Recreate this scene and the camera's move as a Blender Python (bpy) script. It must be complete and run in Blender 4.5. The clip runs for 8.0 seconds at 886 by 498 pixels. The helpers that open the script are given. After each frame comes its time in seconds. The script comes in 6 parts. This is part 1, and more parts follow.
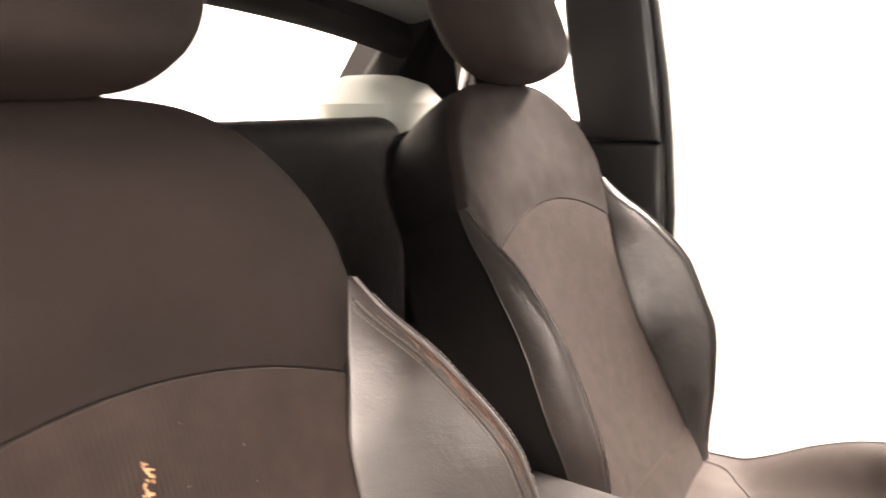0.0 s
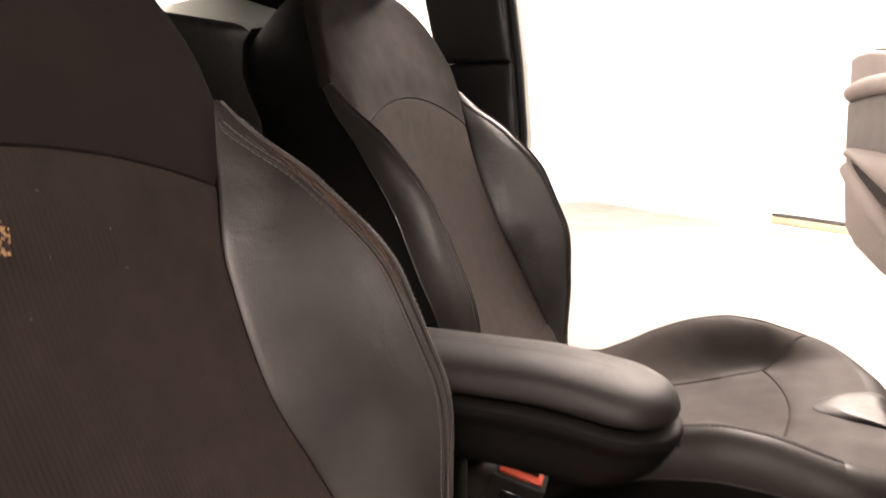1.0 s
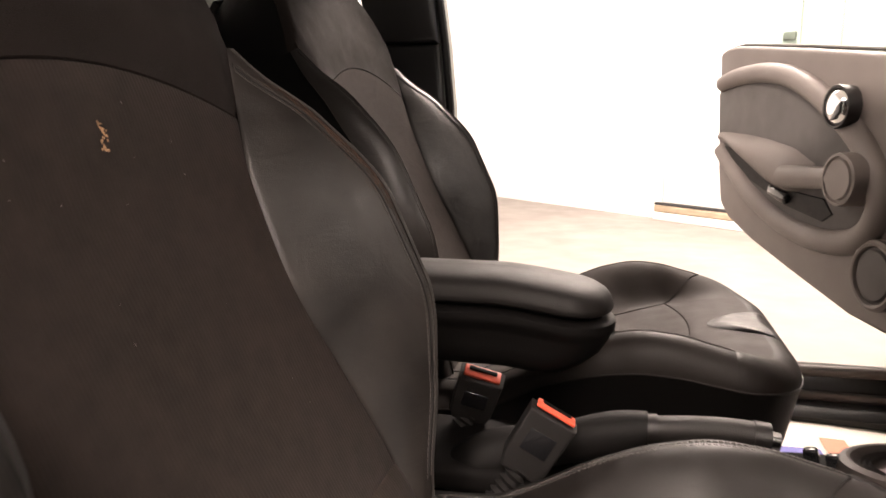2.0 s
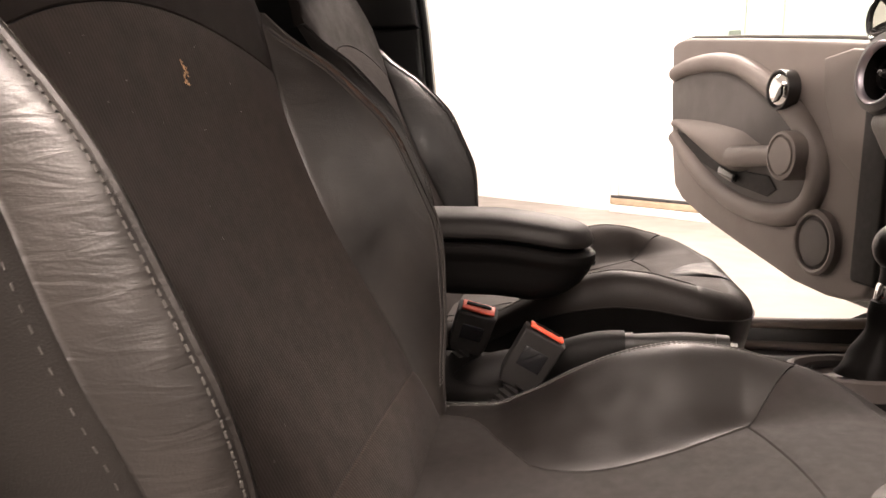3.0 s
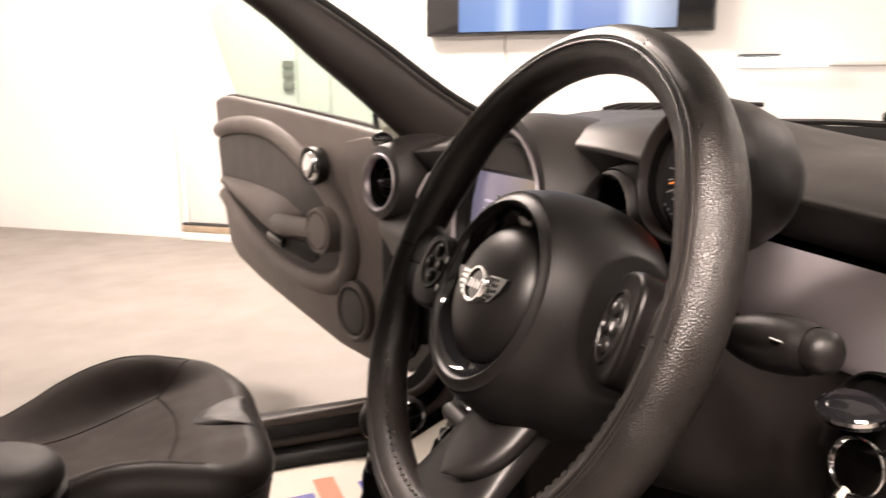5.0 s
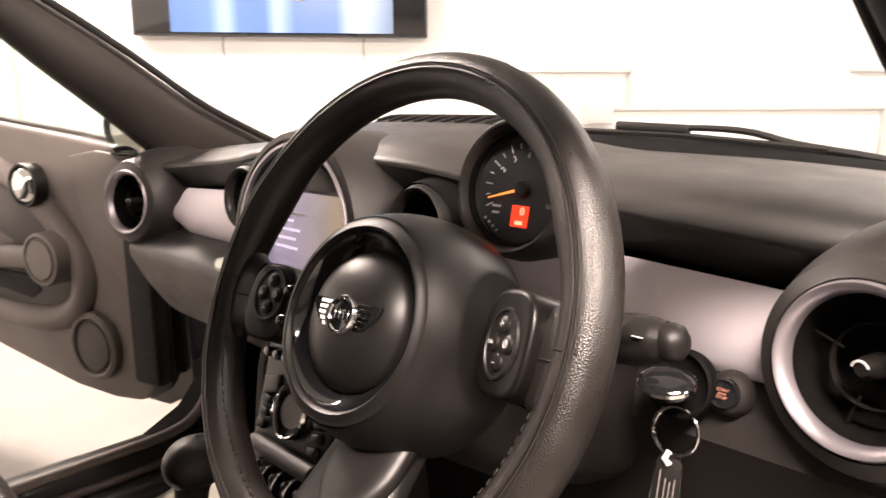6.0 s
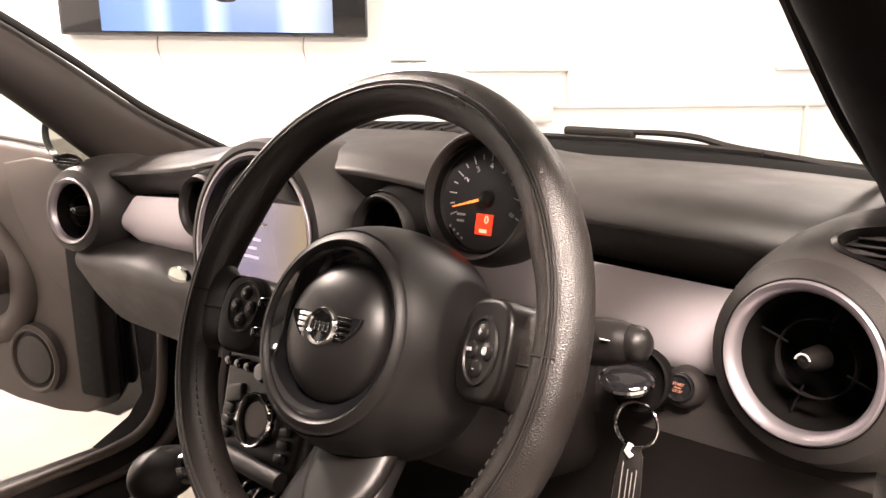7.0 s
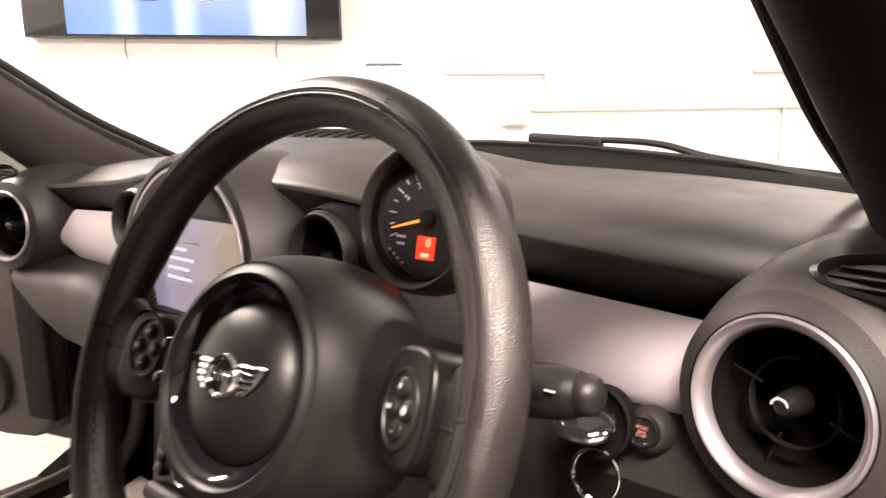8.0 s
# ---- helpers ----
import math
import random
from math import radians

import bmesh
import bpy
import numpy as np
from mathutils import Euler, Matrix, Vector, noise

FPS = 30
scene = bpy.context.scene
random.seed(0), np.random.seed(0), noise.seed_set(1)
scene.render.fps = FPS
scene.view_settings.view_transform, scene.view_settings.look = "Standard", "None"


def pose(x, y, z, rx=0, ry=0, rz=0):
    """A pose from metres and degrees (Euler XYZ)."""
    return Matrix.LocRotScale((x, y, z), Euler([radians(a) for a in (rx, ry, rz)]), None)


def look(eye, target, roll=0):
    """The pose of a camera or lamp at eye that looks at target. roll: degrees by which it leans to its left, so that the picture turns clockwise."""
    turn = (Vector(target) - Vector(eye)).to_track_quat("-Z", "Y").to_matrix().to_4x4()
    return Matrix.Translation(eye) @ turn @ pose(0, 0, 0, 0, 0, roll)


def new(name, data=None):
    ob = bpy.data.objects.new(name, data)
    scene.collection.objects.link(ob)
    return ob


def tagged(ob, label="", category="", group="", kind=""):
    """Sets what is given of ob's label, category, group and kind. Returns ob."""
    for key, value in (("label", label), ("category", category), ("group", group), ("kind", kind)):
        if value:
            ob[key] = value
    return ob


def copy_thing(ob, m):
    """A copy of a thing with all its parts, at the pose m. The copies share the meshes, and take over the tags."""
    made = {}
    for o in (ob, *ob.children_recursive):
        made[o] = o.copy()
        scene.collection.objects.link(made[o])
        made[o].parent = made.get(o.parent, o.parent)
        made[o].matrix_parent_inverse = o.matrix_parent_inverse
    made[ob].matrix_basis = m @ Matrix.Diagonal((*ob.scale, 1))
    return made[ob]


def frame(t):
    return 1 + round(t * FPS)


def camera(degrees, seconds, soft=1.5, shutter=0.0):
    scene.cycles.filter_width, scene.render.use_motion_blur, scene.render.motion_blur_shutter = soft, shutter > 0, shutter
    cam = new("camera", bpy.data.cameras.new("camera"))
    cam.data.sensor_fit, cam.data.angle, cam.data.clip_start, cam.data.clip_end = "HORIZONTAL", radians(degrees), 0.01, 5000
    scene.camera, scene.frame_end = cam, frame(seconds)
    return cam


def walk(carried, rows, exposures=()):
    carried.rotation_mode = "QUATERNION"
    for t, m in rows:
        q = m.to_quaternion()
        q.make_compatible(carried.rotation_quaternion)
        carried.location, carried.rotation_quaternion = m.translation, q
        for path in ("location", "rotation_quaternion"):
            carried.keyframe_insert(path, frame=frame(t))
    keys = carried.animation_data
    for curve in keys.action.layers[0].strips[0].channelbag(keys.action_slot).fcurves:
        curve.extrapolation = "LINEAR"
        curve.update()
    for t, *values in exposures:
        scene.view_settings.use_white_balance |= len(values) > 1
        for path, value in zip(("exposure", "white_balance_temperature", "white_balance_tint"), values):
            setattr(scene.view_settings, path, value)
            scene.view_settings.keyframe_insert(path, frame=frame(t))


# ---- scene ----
cam = camera(64.2, 8.0, shutter=0.4)
PATH = [
    (0, (0.1061, -0.5676, 1.0228), (-0.9971, 1.0505, 0.6169), -0.35),
    (0.3, (0.0973, -0.555, 0.9791), (-0.8628, 1.1557, 0.5897), -0.54),
    (0.5, (0.1102, -0.5599, 0.9473), (-0.8078, 1.1746, 0.5616), -0.23),
    (1, (0.1123, -0.6095, 0.8728), (-0.6365, 1.2034, 0.4822), -0.52),
    (1.5, (0.087, -0.6862, 0.8307), (-0.5117, 1.182, 0.442), -0.45),
    (2, (0.0793, -0.7599, 0.8217), (-0.3878, 1.1463, 0.4372), -0.34),
    (2.2, (0.0826, -0.7964, 0.8015), (-0.3526, 1.1221, 0.4409), -0.62),
    (3.3, (0.0421, -0.9109, 0.7704), (-0.2622, 1.0277, 0.3841), -0.28),
    (3.5, (0.0413, -0.9264, 0.7882), (-0.2168, 1.0175, 0.395), -0.05),
    (4, (0.0856, -0.9365, 0.8561), (0.0938, 1.0242, 0.4616), -0.12),
    (4.5, (0.157, -0.8544, 0.9469), (0.54, 1.0686, 0.5528), -0.35),
    (5, (0.1895, -0.7832, 0.9932), (0.9371, 1.029, 0.5966), 0.21),
    (5.2, (0.1857, -0.7677, 0.9907), (1.0739, 0.9803, 0.5961), 0.06),
    (6.3, (0.0924, -0.7222, 1.0192), (1.5597, 0.579, 0.627), -0.27),
    (6.5, (0.0867, -0.7218, 1.0228), (1.5675, 0.5644, 0.6315), -0.41),
    (7, (0.0868, -0.7232, 1.0239), (1.5827, 0.5417, 0.6206), -0.51),
    (7.5, (0.0879, -0.7208, 1.0326), (1.5994, 0.5277, 0.6369), -0.58),
    (8, (0.165, -0.7065, 1.0285), (1.6913, 0.5237, 0.6322), -0.74),
]
# ---------------------------------------------------------------- light
EXPOSURES = [(0, 3.57), (0.5, 2.50), (1.0, 2.05), (1.5, 1.68), (2.2, 1.46), (3.5, 1.50), (4.0, 1.62), (4.5, 1.35), (5.0, 0.99), (5.2, 0.98), (6.3, 1.56), (8, 1.59)]
walk(cam, [(t, look(eye, target, roll)) for t, eye, target, roll in PATH], EXPOSURES)

world = bpy.data.worlds.new("world")
world.use_nodes = True
world.node_tree.nodes["Background"].inputs[0].default_value = (1.0, 0.98, 0.95, 1)
world.node_tree.nodes["Background"].inputs[1].default_value = 0.05
scene.world = world

# the showroom's own axes: x along the television wall, -y from that wall into the room
WALL_P = Vector((-1.138, 6.073, 0))
WALL_D = Vector((0.784, -0.62, 0)).normalized()
ROOM = Matrix.Translation(WALL_P) @ Matrix((WALL_D, (-WALL_D.y, WALL_D.x, 0), (0, 0, 1))).transposed().to_4x4()
ROOM_D, ROOM_E, ROOM_Z = 11.0, 9.0, 3.1


def ceiling_lamp(d, e, w, l, power):
    data = bpy.data.lights.new("ceiling_lamp", "AREA")
    data.shape, data.size, data.size_y, data.energy, data.color = "RECTANGLE", w, l, power, (1.0, 0.818, 0.720)
    ob = new("ceiling_lamp", data)
    ob.matrix_world = ROOM @ pose(d, -e, ROOM_Z - 0.09)
    return ob


LAMPS = [(1.4, 1.5, 15), (3.4, 1.3, 150), (8.4, 1.6, 30), (2.4, 6.0, 50), (5.0, 6.0, 215), (7.4, 6.0, 80)]
for d, e, power in LAMPS:
    ceiling_lamp(d, e, 1.4, 0.5, power)

# daylight in the shopfront window of the east wall
WINDOW = (5.5, 4.4, 0.25, 1.95)  # middle along the wall, width, sill and head heights
data = bpy.data.lights.new("window_daylight", "AREA")
data.shape, data.size, data.size_y, data.energy, data.color = "RECTANGLE", WINDOW[1], WINDOW[3] - WINDOW[2], 140, (1.0, 0.91, 0.85)
daylight = new("window_daylight", data)
daylight.matrix_world = ROOM @ pose(ROOM_D - 0.02, -WINDOW[0], (WINDOW[2] + WINDOW[3]) / 2, 0, 0, 0) @ pose(0, 0, 0, 0, 90, 0) @ pose(0, 0, 0, 0, 0, 90)

# ---------------------------------------------------------------- helpers


def part(name, bm, material, parent=None, label="", smooth=True):
    """Links a bmesh as one mesh object under a thing or a part."""
    me = bpy.data.meshes.new(name)
    bmesh.ops.recalc_face_normals(bm, faces=bm.faces)
    bm.to_mesh(me)
    bm.free()
    if smooth:
        me.shade_smooth()
        me.set_sharp_from_angle(angle=radians(38))
    me.materials.append(material)
    ob = new(name, me)
    if parent:
        ob.parent = parent
    return tagged(ob, label)


def thing(name, label, category, group="", kind="", at=None):
    ob = new(name)
    ob.empty_display_size = 0.05
    if at:
        ob.matrix_world = at
    return tagged(ob, label, category, group, kind)


def lerp(a, b, t):
    return a + (b - a) * t


def smooth01(t):
    t = min(1.0, max(0.0, t))
    return t * t * (3 - 2 * t)


def table(xs, ys):
    """A smooth function through a few stations (monotone cubic)."""
    n = len(xs)
    d = [(ys[i + 1] - ys[i]) / (xs[i + 1] - xs[i]) for i in range(n - 1)]
    m = [d[0]] + [0 if d[i - 1] * d[i] <= 0 else 2 * d[i - 1] * d[i] / (d[i - 1] + d[i]) for i in range(1, n - 1)] + [d[-1]]

    def f(x):
        if x <= xs[0]:
            return ys[0]
        if x >= xs[-1]:
            return ys[-1]
        i = max(k for k in range(n - 1) if xs[k] <= x)
        h = xs[i + 1] - xs[i]
        t = (x - xs[i]) / h
        return (ys[i] * (2 * t**3 - 3 * t**2 + 1) + h * m[i] * (t**3 - 2 * t**2 + t) + ys[i + 1] * (3 * t**2 - 2 * t**3) + h * m[i + 1] * (t**3 - t**2))
    return f


def grid(fn, nu, nv, bm=None, close_u=False):
    """A sheet of nu x nv faces from fn(u, v)."""
    bm = bm or bmesh.new()
    rows = [[bm.verts.new(fn(i / nu, j / nv)) for i in range(nu if close_u else nu + 1)] for j in range(nv + 1)]
    for j in range(nv):
        for i in range(nu):
            k = (i + 1) % nu if close_u else i + 1
            bm.faces.new((rows[j][i], rows[j][k], rows[j + 1][k], rows[j + 1][i]))
    return bm


def pillow(fn, depth=0.004, edge=0.012, lu=0.3, lv=0.4):
    """Bends a sheet's borders down, as upholstery does at its seams."""
    def g(u, v):
        p = Vector(fn(u, v))
        du = Vector(fn(min(1, u + .01), v)) - Vector(fn(max(0, u - .01), v))
        dv = Vector(fn(u, min(1, v + .01))) - Vector(fn(u, max(0, v - .01)))
        n = du.cross(dv)
        if n.length < 1e-9:
            return p
        n.normalize()
        r = min(min(u, 1 - u) * lu, min(v, 1 - v) * lv)
        return p - n * (depth * max(0.0, 1 - r / edge) ** 2)
    return g


def spaced(power):
    """Maps 0..1 so that rows crowd towards both ends."""
    def f(t):
        s = 2 * t - 1
        return 0.5 + 0.5 * math.copysign(1 - (1 - abs(s)) ** power, s)
    return f


CROWD = spaced(1.6)


def tube(points, radius, bm=None, closed=False, sides=8, flat=1.0):
    """Sweeps a round (or flattened) section along points. radius: a number or a function of 0..1."""
    bm = bm or bmesh.new()
    pts = [Vector(p) for p in points]
    n, rings, up = len(pts), [], None
    for i, p in enumerate(pts):
        a, b = (pts[i - 1], pts[(i + 1) % n]) if closed else (pts[max(0, i - 1)], pts[min(n - 1, i + 1)])
        t = (b - a).normalized()
        if up is None:
            up = t.orthogonal().normalized()
        up = (up - t * up.dot(t)).normalized()
        side = t.cross(up)
        r = radius(i / (n - 1)) if callable(radius) else radius
        rings.append([bm.verts.new(p + (up * math.cos(2 * math.pi * k / sides) * flat + side * math.sin(2 * math.pi * k / sides)) * r) for k in range(sides)])
    m = n if closed else n - 1
    shift = 0
    if closed:
        shift = min(range(sides), key=lambda s: (rings[0][s].co - rings[-1][0].co).length)
    for i in range(m):
        ra, rb = rings[i], rings[(i + 1) % n]
        s = shift if closed and i == n - 1 else 0
        for k in range(sides):
            bm.faces.new((ra[k], ra[(k + 1) % sides], rb[(k + 1 + s) % sides], rb[(k + s) % sides]))
    if not closed:
        bm.faces.new(rings[0])
        bm.faces.new(rings[-1])
    return bm


def smooth_path(points, n, closed=False):
    """n points on a Catmull-Rom curve through the given ones."""
    pts = [Vector(p) for p in points]
    k = len(pts)
    out = []
    spans = k if closed else k - 1
    for j in range(n):
        s = spans * j / (n if closed else n - 1)
        i = min(int(s), spans - 1)
        t = s - i
        if closed:
            a, b, c, d = (pts[(i + q) % k] for q in (-1, 0, 1, 2))
        else:
            a, b, c, d = pts[max(0, i - 1)], pts[i], pts[i + 1], pts[min(k - 1, i + 2)]
        out.append(0.5 * (2 * b + (c - a) * t + (2 * a - 5 * b + 4 * c - d) * t * t + (3 * b - a - 3 * c + d) * t**3))
    return out


def lathe(profile, m, bm=None, steps=48, scale=(1, 1), arc=1.0):
    """Turns (radius, height) points about m's z axis."""
    bm = bm or bmesh.new()
    rings = []
    n = steps if arc == 1.0 else steps + 1
    for r, h in profile:
        rings.append([bm.verts.new(m @ Vector((r * scale[0] * math.cos(2 * math.pi * arc * k / steps), r * scale[1] * math.sin(2 * math.pi * arc * k / steps), h))) for k in range(n)])
    for a, b in zip(rings, rings[1:]):
        for k in range(steps):
            q = (k + 1) % n
            bm.faces.new((a[k], a[q], b[q], b[k]))
    if arc == 1.0 and profile[0][0] > 1e-6 and profile[0][0] < 0.004:
        bm.faces.new(rings[0])
    if arc == 1.0 and profile[-1][0] > 1e-6 and profile[-1][0] < 0.004:
        bm.faces.new(rings[-1])
    return bm


def rounded_box(size, m=None, bevel=0.006, segments=3, bm=None):
    b = bmesh.new()
    bmesh.ops.create_cube(b, size=1)
    for v in b.verts:
        v.co = Vector((v.co.x * size[0], v.co.y * size[1], v.co.z * size[2]))
    bevel = min(bevel, 0.48 * min(size))
    bmesh.ops.bevel(b, geom=b.edges[:], offset=bevel, segments=segments, affect="EDGES", profile=0.5)
    if m is not None:
        b.transform(m)
    if bm is None:
        return b
    join(bm, b)
    return bm


def join(bm, other):
    me = bpy.data.meshes.new("joined")
    other.to_mesh(me)
    other.free()
    bm.from_mesh(me)
    bpy.data.meshes.remove(me)
    return bm


def slab(outline, m, depth, bevel=0.004, segments=2):
    """A flat plate with the given outline (x, y), its face at z = 0 and its back at -depth, placed by m."""
    bm = bmesh.new()
    top = [bm.verts.new((x, y, 0)) for x, y in outline]
    face = bm.faces.new(top)
    ext = bmesh.ops.extrude_face_region(bm, geom=[face])
    bmesh.ops.translate(bm, vec=(0, 0, -depth), verts=[g for g in ext["geom"] if isinstance(g, bmesh.types.BMVert)])
    bmesh.ops.recalc_face_normals(bm, faces=bm.faces)
    if bevel:
        edges = [e for e in bm.edges if all(abs(v.co.z) < 1e-6 for v in e.verts)]
        bmesh.ops.bevel(bm, geom=edges, offset=bevel, segments=segments, affect="EDGES", profile=0.5)
    bm.transform(m)
    return bm


def loft(rings, bm=None, closed=True, caps=True):
    bm = bm or bmesh.new()
    vs = [[bm.verts.new(p) for p in r] for r in rings]
    for a, b in zip(vs, vs[1:]):
        n = len(a)
        for k in range(n if closed else n - 1):
            bm.faces.new((a[k], a[(k + 1) % n], b[(k + 1) % n], b[k]))
    if caps and closed:
        bm.faces.new(vs[0])
        bm.faces.new(vs[-1])
    return bm


def dashes(points, length, gap, radius, bm=None, sides=5):
    """A row of short stitches along a line."""
    bm = bm or bmesh.new()
    pts = [Vector(p) for p in points]
    walked = [0.0]
    for a, b in zip(pts, pts[1:]):
        walked.append(walked[-1] + (b - a).length)

    def at(s):
        i = max(k for k in range(len(pts) - 1) if walked[k] <= s)
        return pts[i].lerp(pts[i + 1], (s - walked[i]) / max(1e-9, walked[i + 1] - walked[i]))
    s = 0.0
    while s + length < walked[-1]:
        tube([at(s), at(s + length / 2), at(s + length)], radius, bm, sides=sides)
        s += length + gap
    return bm


def words(text, size, m, material, parent, name="lettering", depth=0.0004):
    data = bpy.data.curves.new(name, "FONT")
    data.body, data.size, data.align_x, data.align_y, data.extrude = text, size, "CENTER", "CENTER", depth
    tmp = bpy.data.objects.new(name, data)
    scene.collection.objects.link(tmp)
    bpy.context.view_layer.update()
    me = bpy.data.meshes.new_from_object(tmp.evaluated_get(bpy.context.evaluated_depsgraph_get()))
    bpy.data.objects.remove(tmp)
    bpy.data.curves.remove(data)
    me.transform(m)
    me.materials.clear()
    me.materials.append(material)
    ob = new(name, me)
    ob.parent = parent
    return ob


def facing(centre, normal, up=(0, 0, 1)):
    """A frame at centre whose z axis is the normal, y up as far as it can be."""
    z = Vector(normal).normalized()
    x = Vector(up).cross(z).normalized()
    y = z.cross(x)
    return Matrix.Translation(centre) @ Matrix((x, y, z)).transposed().to_4x4()

# ---------------------------------------------------------------- materials


def material(name, colour, rough=0.5, metal=0.0, vary=0.15, scale=6.0, grain=0.0, grain_scale=900.0, grain_kind="voronoi",
             rough_vary=0.08, coat=0.0, sheen=0.0, emit=0.0, second=None, second_scale=2.0, spec=0.5, wear=0.0, crease=0.0):
    mat = bpy.data.materials.new(name)
    mat.use_nodes = True
    nt = mat.node_tree
    b = nt.nodes["Principled BSDF"]
    link = nt.links.new
    tc = nt.nodes.new("ShaderNodeTexCoord")
    n1 = nt.nodes.new("ShaderNodeTexNoise")
    n1.inputs["Scale"].default_value, n1.inputs["Detail"].default_value = scale, 5
    link(tc.outputs["Object"], n1.inputs["Vector"])
    ramp = nt.nodes.new("ShaderNodeValToRGB")
    lo, hi = [max(0.0, c * (1 - vary)) for c in colour], [min(1.0, c * (1 + vary)) for c in colour]
    ramp.color_ramp.elements[0].position, ramp.color_ramp.elements[1].position = 0.3, 0.7
    ramp.color_ramp.elements[0].color, ramp.color_ramp.elements[1].color = (*lo, 1), (*hi, 1)
    link(n1.outputs["Fac"], ramp.inputs["Fac"])
    out = ramp.outputs["Color"]
    if second:
        n2 = nt.nodes.new("ShaderNodeTexNoise")
        n2.inputs["Scale"].default_value, n2.inputs["Detail"].default_value, n2.inputs["Roughness"].default_value = second_scale, 8, 0.65
        link(tc.outputs["Object"], n2.inputs["Vector"])
        r2 = nt.nodes.new("ShaderNodeValToRGB")
        r2.color_ramp.elements[0].position, r2.color_ramp.elements[1].position = 0.52, 0.72
        link(n2.outputs["Fac"], r2.inputs["Fac"])
        mix = nt.nodes.new("ShaderNodeMix")
        mix.data_type = "RGBA"
        link(r2.outputs["Color"], mix.inputs[0])
        link(out, mix.inputs[6])
        mix.inputs[7].default_value = (*second, 1)
        out = mix.outputs[2]
    link(out, b.inputs["Base Color"])
    mr = nt.nodes.new("ShaderNodeMapRange")
    n3 = nt.nodes.new("ShaderNodeTexNoise")
    n3.inputs["Scale"].default_value, n3.inputs["Detail"].default_value = scale * 3.1, 4
    link(tc.outputs["Object"], n3.inputs["Vector"])
    link(n3.outputs["Fac"], mr.inputs["Value"])
    mr.inputs["From Min"].default_value, mr.inputs["From Max"].default_value = 0.25, 0.75
    mr.inputs["To Min"].default_value, mr.inputs["To Max"].default_value = max(0.02, rough - rough_vary), min(1, rough + rough_vary)
    link(mr.outputs["Result"], b.inputs["Roughness"])
    b.inputs["Metallic"].default_value = metal
    b.inputs["Specular IOR Level"].default_value = spec
    b.inputs["Coat Weight"].default_value = coat
    b.inputs["Sheen Weight"].default_value = sheen
    if grain:
        bump = nt.nodes.new("ShaderNodeBump")
        bump.inputs["Strength"].default_value, bump.inputs["Distance"].default_value = grain, 0.001
        if grain_kind == "voronoi":
            tex = nt.nodes.new("ShaderNodeTexVoronoi")
            tex.inputs["Scale"].default_value = grain_scale
            link(tc.outputs["Object"], tex.inputs["Vector"])
            link(tex.outputs["Distance"], bump.inputs["Height"])
        elif grain_kind == "noise":
            tex = nt.nodes.new("ShaderNodeTexNoise")
            tex.inputs["Scale"].default_value, tex.inputs["Detail"].default_value = grain_scale, 3
            link(tc.outputs["Object"], tex.inputs["Vector"])
            link(tex.outputs["Fac"], bump.inputs["Height"])
        else:
            tex = nt.nodes.new("ShaderNodeTexWave")
            tex.bands_direction = "Y"
            tex.inputs["Scale"].default_value, tex.inputs["Distortion"].default_value = grain_scale, 0.6
            tex.inputs["Detail Scale"].default_value = 3.0
            link(tc.outputs["Object"], tex.inputs["Vector"])
            link(tex.outputs["Fac"], bump.inputs["Height"])
        if wear:
            big = nt.nodes.new("ShaderNodeBump")
            big.inputs["Strength"].default_value, big.inputs["Distance"].default_value = wear, 0.006
            nb = nt.nodes.new("ShaderNodeTexNoise")
            nb.inputs["Scale"].default_value, nb.inputs["Detail"].default_value, nb.inputs["Distortion"].default_value = 14, 4, 1.2
            link(tc.outputs["Object"], nb.inputs["Vector"])
            link(nb.outputs["Fac"], big.inputs["Height"])
            link(big.outputs["Normal"], bump.inputs["Normal"])
            if crease:
                # fine folds that run across the padding
                mp = nt.nodes.new("ShaderNodeMapping")
                mp.inputs["Scale"].default_value = (24, 24, 105)
                mp.inputs["Rotation"].default_value = (0.35, 0.3, 0.2)
                nc = nt.nodes.new("ShaderNodeTexNoise")
                nc.inputs["Scale"].default_value, nc.inputs["Detail"].default_value, nc.inputs["Distortion"].default_value = 1.0, 3, 1.6
                fold = nt.nodes.new("ShaderNodeBump")
                fold.inputs["Strength"].default_value, fold.inputs["Distance"].default_value = crease, 0.003
                link(tc.outputs["Object"], mp.inputs["Vector"])
                link(mp.outputs["Vector"], nc.inputs["Vector"])
                link(nc.outputs["Fac"], fold.inputs["Height"])
                link(fold.outputs["Normal"], big.inputs["Normal"])
        link(bump.outputs["Normal"], b.inputs["Normal"])
    if emit:
        b.inputs["Emission Color"].default_value = (*colour, 1)
        b.inputs["Emission Strength"].default_value = emit
    return mat


LEATHER = material("seat_leather", (0.0185, 0.0160, 0.0144), 0.40, vary=0.5, scale=13, grain=0.14, grain_scale=800, wear=0.28, spec=0.46, rough_vary=0.12, crease=0.08)
LEATHER_WORN = material("seat_leather_creased", (0.0205, 0.0180, 0.0163), 0.50, vary=0.4, scale=11, grain=0.10, grain_scale=700, wear=0.26, spec=0.42, rough_vary=0.12, crease=0.3)
# near-black side vinyl; the shade on the seats' sides is in its base
SEAT_SIDE_DARK = material("seat_side_vinyl_dark", (0.0038, 0.0034, 0.0032), 0.58, vary=0.15, scale=8, grain=0.2, grain_scale=800, spec=0.14)
SCUFF = material("worn_leather", (0.060, 0.033, 0.022), 0.6, vary=0.5, scale=120)
